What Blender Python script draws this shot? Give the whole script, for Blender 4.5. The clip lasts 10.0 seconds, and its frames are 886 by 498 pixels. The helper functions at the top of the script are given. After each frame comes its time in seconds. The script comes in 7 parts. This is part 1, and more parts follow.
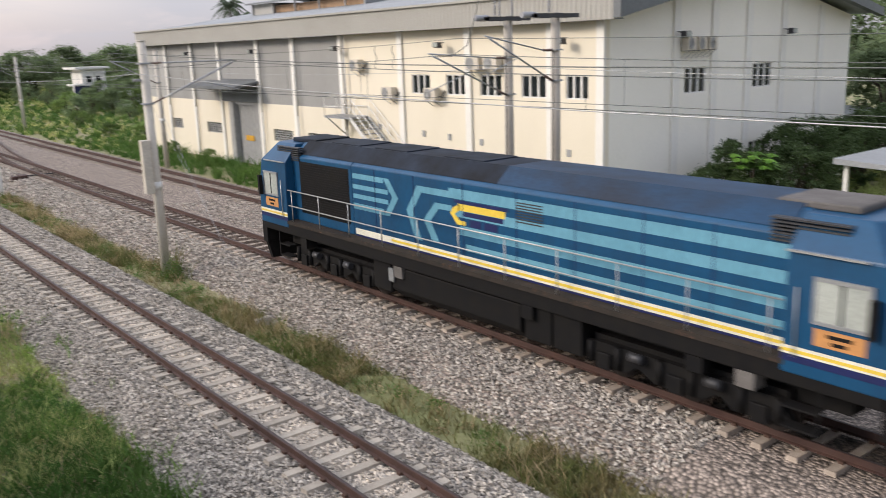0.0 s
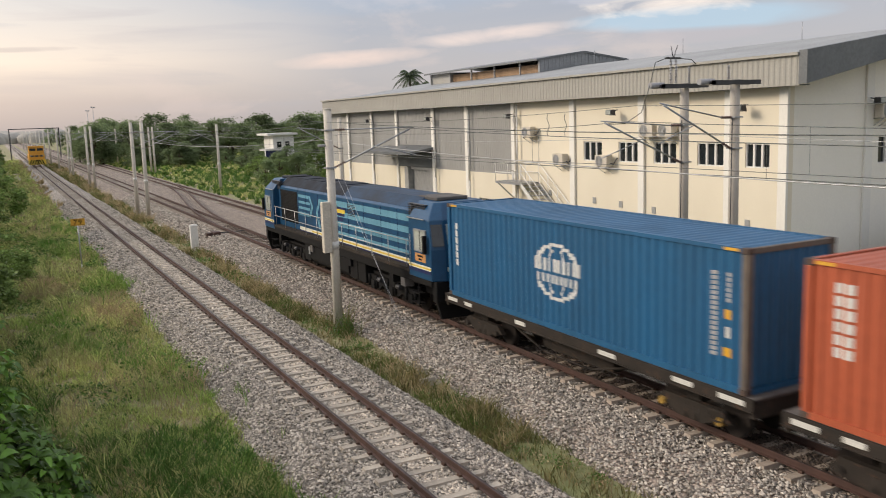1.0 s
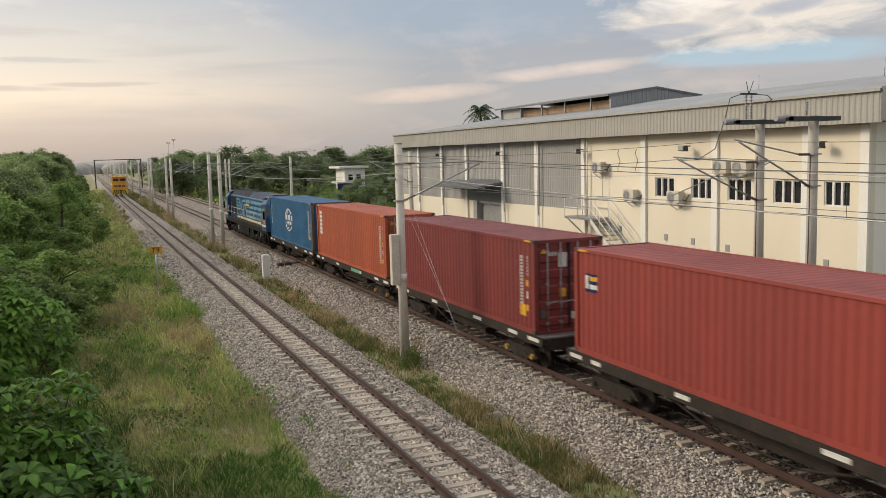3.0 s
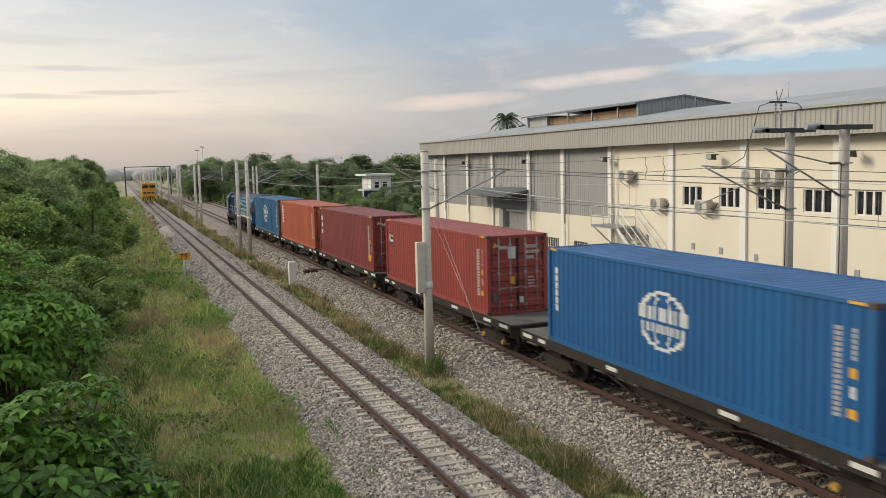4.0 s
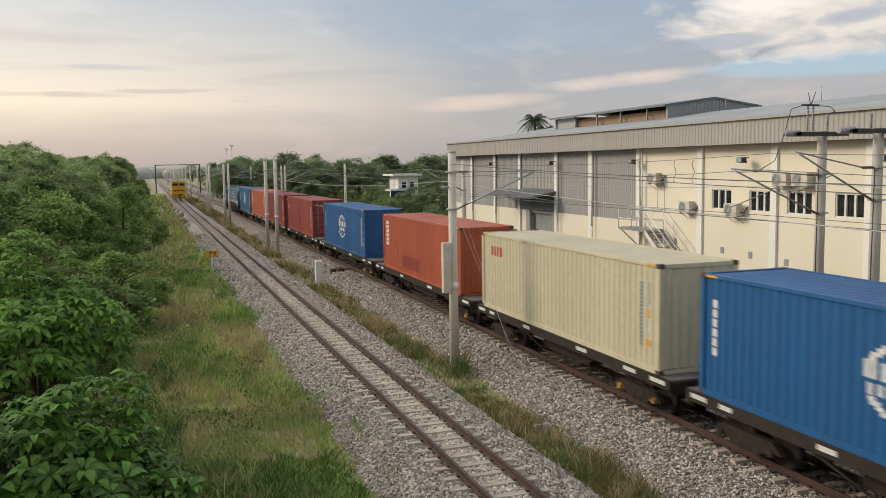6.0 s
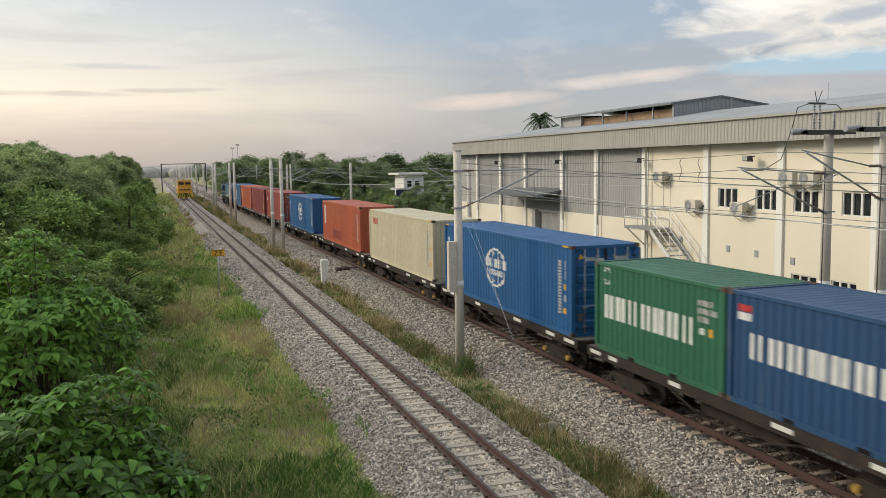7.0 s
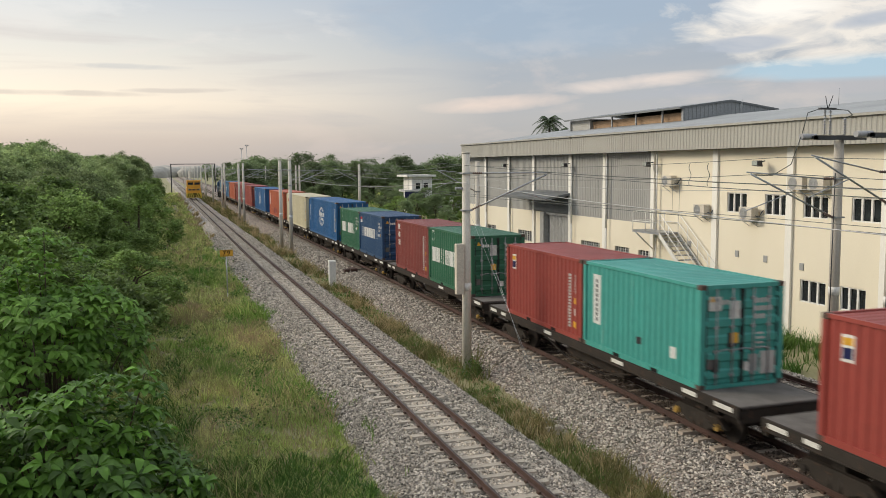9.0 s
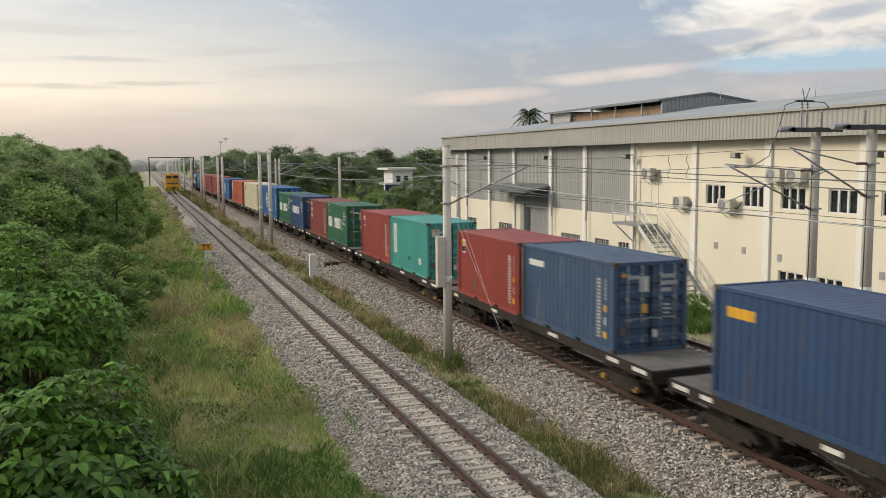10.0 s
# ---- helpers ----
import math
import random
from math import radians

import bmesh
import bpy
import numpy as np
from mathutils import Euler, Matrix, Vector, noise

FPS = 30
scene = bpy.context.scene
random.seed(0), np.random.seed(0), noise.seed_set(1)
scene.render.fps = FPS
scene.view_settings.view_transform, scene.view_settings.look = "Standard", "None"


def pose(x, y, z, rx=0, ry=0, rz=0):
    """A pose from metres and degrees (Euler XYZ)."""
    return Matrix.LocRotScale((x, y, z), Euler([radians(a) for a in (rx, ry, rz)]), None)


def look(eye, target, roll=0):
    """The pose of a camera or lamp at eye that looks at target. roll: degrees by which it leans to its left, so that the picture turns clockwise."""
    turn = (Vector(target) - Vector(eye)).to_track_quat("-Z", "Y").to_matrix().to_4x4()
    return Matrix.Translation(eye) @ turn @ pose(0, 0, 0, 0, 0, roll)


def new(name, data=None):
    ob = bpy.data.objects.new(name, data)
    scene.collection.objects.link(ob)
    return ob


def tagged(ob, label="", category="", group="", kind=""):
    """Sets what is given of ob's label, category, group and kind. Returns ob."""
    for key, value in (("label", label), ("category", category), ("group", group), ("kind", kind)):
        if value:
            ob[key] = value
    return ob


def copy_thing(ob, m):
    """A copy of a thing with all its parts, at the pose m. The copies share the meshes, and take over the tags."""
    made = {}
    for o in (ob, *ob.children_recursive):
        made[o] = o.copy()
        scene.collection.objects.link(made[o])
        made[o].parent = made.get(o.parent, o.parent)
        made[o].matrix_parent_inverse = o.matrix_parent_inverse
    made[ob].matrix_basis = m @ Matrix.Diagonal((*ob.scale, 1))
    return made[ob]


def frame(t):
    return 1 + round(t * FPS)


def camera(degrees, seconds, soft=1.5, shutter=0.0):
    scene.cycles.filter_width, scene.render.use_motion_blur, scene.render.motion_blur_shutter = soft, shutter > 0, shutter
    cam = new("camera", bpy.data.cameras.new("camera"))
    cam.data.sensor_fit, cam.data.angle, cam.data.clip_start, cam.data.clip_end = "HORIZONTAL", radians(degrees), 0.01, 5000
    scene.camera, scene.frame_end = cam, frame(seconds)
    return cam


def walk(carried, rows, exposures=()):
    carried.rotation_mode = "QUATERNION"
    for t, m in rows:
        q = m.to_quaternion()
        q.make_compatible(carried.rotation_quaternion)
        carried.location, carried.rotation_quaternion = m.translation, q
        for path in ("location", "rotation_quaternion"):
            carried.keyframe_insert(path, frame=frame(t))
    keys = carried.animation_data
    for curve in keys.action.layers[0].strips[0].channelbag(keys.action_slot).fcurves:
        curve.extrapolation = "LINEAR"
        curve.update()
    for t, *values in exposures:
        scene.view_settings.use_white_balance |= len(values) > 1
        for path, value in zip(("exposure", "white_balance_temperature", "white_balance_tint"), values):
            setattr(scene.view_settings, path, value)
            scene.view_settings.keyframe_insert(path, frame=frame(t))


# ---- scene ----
cam = camera(54.92, 10.0, soft=0.7, shutter=0.25)
walk(cam, [
    (0.0, pose(0, 0, 6.714, 76.572, 1.895, -38.857)),
    (0.2, pose(0, 0, 6.714, 77.690, 2.057, -35.208)),
    (0.5, pose(0, 0, 6.714, 79.043, 2.292, -31.927)),
    (1.0, pose(0, 0, 6.714, 81.323, 1.965, -27.490)),
    (1.5, pose(0, 0, 6.714, 82.492, 1.381, -25.446)),
    (2.0, pose(0, 0, 6.714, 82.983, 1.321, -24.370)),
    (2.5, pose(0, 0, 6.714, 83.360, 1.418, -23.672)),
    (4.0, pose(0, 0, 6.714, 84.297, 1.360, -21.099)),
    (4.5, pose(0, 0, 6.714, 84.395, 1.070, -20.533)),
    (5.0, pose(0, 0, 6.714, 84.496, 0.913, -20.085)),
    (5.5, pose(0, 0, 6.714, 84.453, 0.819, -19.624)),
    (7.0, pose(0, 0, 6.714, 84.303, 0.893, -18.910)),
    (7.5, pose(0, 0, 6.714, 84.354, 0.768, -18.766)),
    (8.0, pose(0, 0, 6.714, 84.477, 0.669, -18.595)),
    (8.5, pose(0, 0, 6.714, 84.471, 0.638, -18.442)),
    (9.0, pose(0, 0, 6.714, 84.461, 0.417, -18.331)),
    (9.5, pose(0, 0, 6.714, 84.424, 0.381, -18.323)),
    (10.0, pose(0, 0, 6.714, 83.972, 0.559, -19.640)),
], exposures=[(0.0, 0.36, 6100, 16), (0.5, 0.28, 6150, 15), (1.0, 0.10, 6550, 14), (1.5, -0.02, 6850, 11), (2.5, -0.06, 6850, 12), (4.0, 0.02, 6450, 9), (5.0, 0.0, 6700, 10), (5.5, -0.10, 6650, 11), (7.0, 0.02, 6400, 8), (10.0, 0.02, 6450, 9)])

# ---- light ----
SUN_AZ, SUN_EL = radians(-58), radians(27)      # left of the tracks' direction, low
world = bpy.data.worlds.new("evening_sky")
scene.world = world
world.use_nodes = True
def build_sky():
    nt = world.node_tree
    for n in list(nt.nodes):
        nt.nodes.remove(n)
    N, K = nt.nodes.new, nt.links.new

    def math_(op, a, b=None, clamp=False):
        n = N("ShaderNodeMath")
        n.operation, n.use_clamp = op, clamp
        for i, s in enumerate((a, b)):
            if s is None:
                continue
            if isinstance(s, (int, float)):
                n.inputs[i].default_value = s
            else:
                K(s, n.inputs[i])
        return n.outputs[0]

    def mixc(fac, a, b, kind="MIX"):
        n = N("ShaderNodeMix")
        n.data_type, n.blend_type = "RGBA", kind
        for sock, s in ((n.inputs[0], fac), (n.inputs[6], a), (n.inputs[7], b)):
            if isinstance(s, (int, float)):
                sock.default_value = s
            elif isinstance(s, tuple):
                sock.default_value = (*s, 1)
            else:
                K(s, sock)
        return n.outputs[2]

    def ramp(fac, stops):
        n = N("ShaderNodeValToRGB")
        while len(n.color_ramp.elements) < len(stops):
            n.color_ramp.elements.new(0.5)
        for e, (p, c) in zip(n.color_ramp.elements, stops):
            e.position, e.color = p, (*c, 1) if isinstance(c, tuple) else (c, c, c, 1)
        K(fac, n.inputs[0])
        return n.outputs[0]

    tc = N("ShaderNodeTexCoord")
    sep = N("ShaderNodeSeparateXYZ")
    K(tc.outputs["Generated"], sep.inputs[0])
    x, y, z = sep.outputs
    # nearness to the glow of the low sun
    vm = N("ShaderNodeVectorMath")
    vm.operation = "DOT_PRODUCT"
    K(tc.outputs["Generated"], vm.inputs[0])
    vm.inputs[1].default_value = (-0.26, 0.965, 0.06)
    near = math_("MULTIPLY", math_("SUBTRACT", vm.outputs["Value"], 0.80), 5.0, True)
    # height over the horizon, 0 to 0.3
    up = math_("MULTIPLY", z, 3.3, True)
    base = ramp(up, [(0.0, (0.36, 0.35, 0.36)), (0.18, (0.42, 0.40, 0.41)), (0.42, (0.38, 0.40, 0.44)), (0.62, (0.36, 0.41, 0.49)), (1.0, (0.95, 0.98, 1.02))])
    warm = ramp(up, [(0.0, (0.45, 0.385, 0.365)), (0.10, (0.59, 0.475, 0.415)), (0.24, (1.0, 0.82, 0.63)), (0.42, (0.80, 0.73, 0.63)), (0.62, (0.60, 0.60, 0.60)), (1.0, (0.95, 0.97, 1.0))])
    col = mixc(near, base, warm)
    # flat banks of cloud seen edge on
    mp = N("ShaderNodeMapping")
    mp.inputs["Scale"].default_value = (2.4, 2.4, 24.0)
    mp.inputs["Location"].default_value = (0.35, 0.1, 0.2)
    K(tc.outputs["Generated"], mp.inputs[0])
    nz = N("ShaderNodeTexNoise")
    nz.inputs["Scale"].default_value, nz.inputs["Detail"].default_value, nz.inputs["Roughness"].default_value = 1.6, 6.0, 0.55
    nz.inputs["Distortion"].default_value = 0.4
    K(mp.outputs[0], nz.inputs["Vector"])
    dark = ramp(nz.outputs[0], [(0.50, 0.0), (0.68, 1.0)])
    col = mixc(math_("MULTIPLY", dark, 0.40), col, mixc(near, (0.33, 0.36, 0.42), (0.56, 0.46, 0.42)))
    mp2 = N("ShaderNodeMapping")
    mp2.inputs["Scale"].default_value = (3.4, 3.4, 9.5)
    mp2.inputs["Location"].default_value = (1.7, 0.4, 0.62)
    mp2.inputs["Rotation"].default_value = (0, 0, radians(14))
    K(tc.outputs["Generated"], mp2.inputs[0])
    nz2 = N("ShaderNodeTexNoise")
    nz2.inputs["Scale"].default_value, nz2.inputs["Detail"].default_value, nz2.inputs["Roughness"].default_value = 1.5, 8.0, 0.6
    nz2.inputs["Distortion"].default_value = 0.25
    K(mp2.outputs[0], nz2.inputs["Vector"])
    light = ramp(nz2.outputs[0], [(0.53, 0.0), (0.63, 1.0)])
    col = mixc(math_("MULTIPLY", light, 0.30), col, ramp(up, [(0.0, (0.6, 0.5, 0.47)), (0.35, (0.78, 0.62, 0.54)), (0.6, (0.95, 0.9, 0.82)), (1.0, (1.0, 0.97, 0.92))]))
    # single clouds, by bearing and height
    az, el = math_("ARCTAN2", x, y), math_("ARCSINE", z)
    mp3 = N("ShaderNodeMapping")
    mp3.inputs["Scale"].default_value = (13, 13, 42)
    K(tc.outputs["Generated"], mp3.inputs[0])
    nz3 = N("ShaderNodeTexNoise")
    nz3.inputs["Scale"].default_value, nz3.inputs["Detail"].default_value, nz3.inputs["Roughness"].default_value = 1.0, 7.0, 0.58
    nz3.inputs["Distortion"].default_value = 0.5
    K(mp3.outputs[0], nz3.inputs["Vector"])

    def cloud(col, a0, e0, ra, re_, slope, tone, edge, rough, amount):
        da = math_("SUBTRACT", az, radians(a0))
        de = math_("SUBTRACT", math_("SUBTRACT", el, radians(e0)), math_("MULTIPLY", da, slope))
        q1, q2 = math_("MULTIPLY", da, 1 / radians(ra)), math_("MULTIPLY", de, 1 / radians(re_))
        body = math_("SUBTRACT", 1.0, math_("ADD", math_("MULTIPLY", q1, q1), math_("MULTIPLY", q2, q2)))
        ragged = math_("ADD", body, math_("MULTIPLY", math_("SUBTRACT", nz3.outputs[0], 0.5), rough))
        return mixc(math_("MULTIPLY", math_("MULTIPLY", ragged, edge, True), amount), col, tone)

    col = cloud(col, 25, 9.6, 15, 3.0, 0.0, (0.34, 0.41, 0.50), 1.2, 1.2, 0.75)        # blue-grey bank
    col = cloud(col, 44, 5.7, 9, 0.9, 0.0, (0.40, 0.55, 0.66), 1.5, 0.8, 0.8)           # clear strip
    col = cloud(col, 22, 4.1, 6, 0.6, 0.06, (0.80, 0.63, 0.54), 0.9, 1.6, 0.85)         # rosy streaks
    col = cloud(col, 31, 5.3, 6, 0.55, 0.08, (0.80, 0.66, 0.58), 0.9, 2.0, 0.8)
    col = cloud(col, 34, 4.6, 5, 0.45, 0.03, (0.40, 0.40, 0.45), 0.9, 2.2, 0.7)
    col = cloud(col, 41.5, 8.4, 8.5, 2.3, -0.03, (0.90, 0.80, 0.69), 1.1, 3.4, 0.85)    # lit cumulus
    col = cloud(col, 39, 9.4, 4.0, 1.1, 0.0, (1.02, 0.94, 0.84), 1.0, 2.0, 0.85)
    col = cloud(col, 37.5, 7.4, 3.2, 0.55, 0.05, (0.42, 0.44, 0.50), 1.6, 2.6, 0.8)
    col = cloud(col, 44.5, 8.4, 2.4, 0.5, 0.1, (0.42, 0.44, 0.50), 1.6, 2.6, 0.75)
    col = cloud(col, 43, 4.7, 5.5, 0.55, 0.0, (0.44, 0.41, 0.43), 1.2, 2.2, 0.7)
    col = cloud(col, -6, 4.6, 6, 0.22, 0.0, (0.48, 0.40, 0.36), 1.2, 2.4, 0.5)          # thin bars before the glow
    col = cloud(col, 1.5, 4.9, 4, 0.18, 0.02, (0.50, 0.42, 0.38), 1.2, 2.4, 0.5)
    col = cloud(col, -1, 6.3, 4, 0.2, 0.0, (0.46, 0.45, 0.46), 1.2, 2.4, 0.45)
    # the dome is brighter on the sunset's side
    vm2 = N("ShaderNodeVectorMath")
    vm2.operation = "DOT_PRODUCT"
    K(tc.outputs["Generated"], vm2.inputs[0])
    vm2.inputs[1].default_value = (-0.62, 0.62, 0.45)
    side = math_("ADD", math_("MULTIPLY", vm2.outputs["Value"], 0.41), 0.73)
    over = math_("MULTIPLY", math_("SUBTRACT", z, 0.22), 6.0, True)
    gain = math_("ADD", math_("MULTIPLY", over, math_("SUBTRACT", side, 1.0)), 1.0)
    cg = N("ShaderNodeCombineXYZ")
    for i in range(3):
        K(gain, cg.inputs[i])
    col = mixc(1.0, col, cg.outputs[0], "MULTIPLY")
    # clear air behind the clouds
    sky = N("ShaderNodeTexSky")
    sky.sky_type, sky.sun_disc = "NISHITA", False
    sky.sun_elevation, sky.sun_rotation = SUN_EL, SUN_AZ
    b1, b2, add, out = N("ShaderNodeBackground"), N("ShaderNodeBackground"), N("ShaderNodeAddShader"), N("ShaderNodeOutputWorld")
    K(sky.outputs[0], b1.inputs[0])
    b1.inputs[1].default_value = 0.02
    K(col, b2.inputs[0])
    b2.inputs[1].default_value = 1.0
    K(b1.outputs[0], add.inputs[0])
    K(b2.outputs[0], add.inputs[1])
    K(add.outputs[0], out.inputs[0])


build_sky()
sun = new("sun", bpy.data.lights.new("sun", "SUN"))
sun.data.energy, sun.data.angle, sun.data.color = 2.4, radians(18), (1.0, 0.87, 0.68)
sun.matrix_world = look((0, 0, 0), (-math.sin(SUN_AZ) * math.cos(SUN_EL), -math.cos(SUN_AZ) * math.cos(SUN_EL), -math.sin(SUN_EL)))


# ---- materials ----
def surface(name, c1, c2=None, rough=0.6, metal=0.0, scale=3.0, fine=40.0, bump=0.15, stretch=(1, 1, 1), wear=None, wear_at=0.62, each=0.0, island=0.0, spec=0.5, transl=0.0, cell=0.0, amp=1.0):
    """Two colours mixed by a broad noise, fine grain, optional wear, variation from piece to piece."""
    m = bpy.data.materials.new(name)
    m.use_nodes = True
    nt = m.node_tree
    N, K = nt.nodes.new, nt.links.new
    bsdf = nt.nodes["Principled BSDF"]
    c2 = c2 or tuple(v * 0.8 for v in c1)
    tc, mp = N("ShaderNodeTexCoord"), N("ShaderNodeMapping")
    K(tc.outputs["Object"], mp.inputs[0])
    mp.inputs["Scale"].default_value = stretch

    def noise_(s, detail=4.0, r=0.6):
        n = N("ShaderNodeTexNoise")
        n.inputs["Scale"].default_value, n.inputs["Detail"].default_value, n.inputs["Roughness"].default_value = s, detail, r
        K(mp.outputs[0], n.inputs["Vector"])
        return n.outputs[0]

    def mixed(fac, a, b, kind="MIX"):
        n = N("ShaderNodeMix")
        n.data_type, n.blend_type = "RGBA", kind
        for sock, s in ((n.inputs[0], fac), (n.inputs[6], a), (n.inputs[7], b)):
            if isinstance(s, (int, float)):
                sock.default_value = s
            elif isinstance(s, tuple):
                sock.default_value = (*s, 1)
            else:
                K(s, sock)
        return n.outputs[2]

    def step(src, lo, hi):
        n = N("ShaderNodeMapRange")
        n.inputs[1].default_value, n.inputs[2].default_value = lo, hi
        K(src, n.inputs[0])
        return n.outputs[0]

    broad, grain = noise_(scale), noise_(fine, 3.0)
    col = mixed(step(broad, 0.32, 0.68), c1, c2)
    if cell:
        vo = N("ShaderNodeTexVoronoi")
        vo.inputs["Scale"].default_value = cell
        K(tc.outputs["Object"], vo.inputs["Vector"])
        hs = N("ShaderNodeSeparateColor")
        K(vo.outputs["Color"], hs.inputs[0])
        col = mixed(0.85, col, mixed(hs.outputs[0], tuple(v * 0.45 for v in c1), tuple(min(1, v * 1.5) for v in c1)), "MIX")
        # darkens the cell edges: shade in the gaps between stones, painted
        col = mixed(step(vo.outputs["Distance"], 0.75, 0.35), tuple(v * 0.3 for v in c2), col)
    g = N("ShaderNodeMapRange")
    g.inputs[1].default_value, g.inputs[2].default_value, g.inputs[3].default_value, g.inputs[4].default_value = 0.3, 0.7, 1 - 0.16 * amp, 1 + 0.12 * amp
    K(grain, g.inputs[0])
    hsv = N("ShaderNodeHueSaturation")
    K(col, hsv.inputs["Color"])
    K(g.outputs[0], hsv.inputs["Value"])
    col = hsv.outputs[0]
    for amount, kind in ((each, "object"), (island, "island")):
        if amount:
            src = N("ShaderNodeObjectInfo").outputs["Random"] if kind == "object" else N("ShaderNodeNewGeometry").outputs["Random Per Island"]
            r = N("ShaderNodeMapRange")
            r.inputs[3].default_value, r.inputs[4].default_value = 1 - amount, 1 + amount
            K(src, r.inputs[0])
            h2 = N("ShaderNodeHueSaturation")
            K(col, h2.inputs["Color"])
            K(r.outputs[0], h2.inputs["Value"])
            col = h2.outputs[0]
    if wear:
        w = noise_(scale * 2.7, 8.0, 0.7)
        col = mixed(step(w, wear_at, wear_at + 0.09), col, wear)
    K(col, bsdf.inputs["Base Color"])
    rr = N("ShaderNodeMapRange")
    rr.inputs[3].default_value, rr.inputs[4].default_value = max(0.02, rough - 0.1), min(1, rough + 0.12)
    K(broad, rr.inputs[0])
    K(rr.outputs[0], bsdf.inputs["Roughness"])
    bsdf.inputs["Metallic"].default_value = metal
    bsdf.inputs["Specular IOR Level"].default_value = spec
    if bump:
        b = N("ShaderNodeBump")
        b.inputs["Strength"].default_value, b.inputs["Distance"].default_value = bump, 0.02
        K(vo.outputs["Distance"] if cell else grain, b.inputs["Height"])
        if cell:
            b.invert = True
            b.inputs["Distance"].default_value = 0.05
        K(b.outputs[0], bsdf.inputs["Normal"])
    if transl:
        tr, mx = N("ShaderNodeBsdfTranslucent"), N("ShaderNodeMixShader")
        K(col, tr.inputs["Color"])
        mx.inputs[0].default_value = transl
        K(bsdf.outputs[0], mx.inputs[1])
        K(tr.outputs[0], mx.inputs[2])
        K(mx.outputs[0], nt.nodes["Material Output"].inputs["Surface"])
    return m


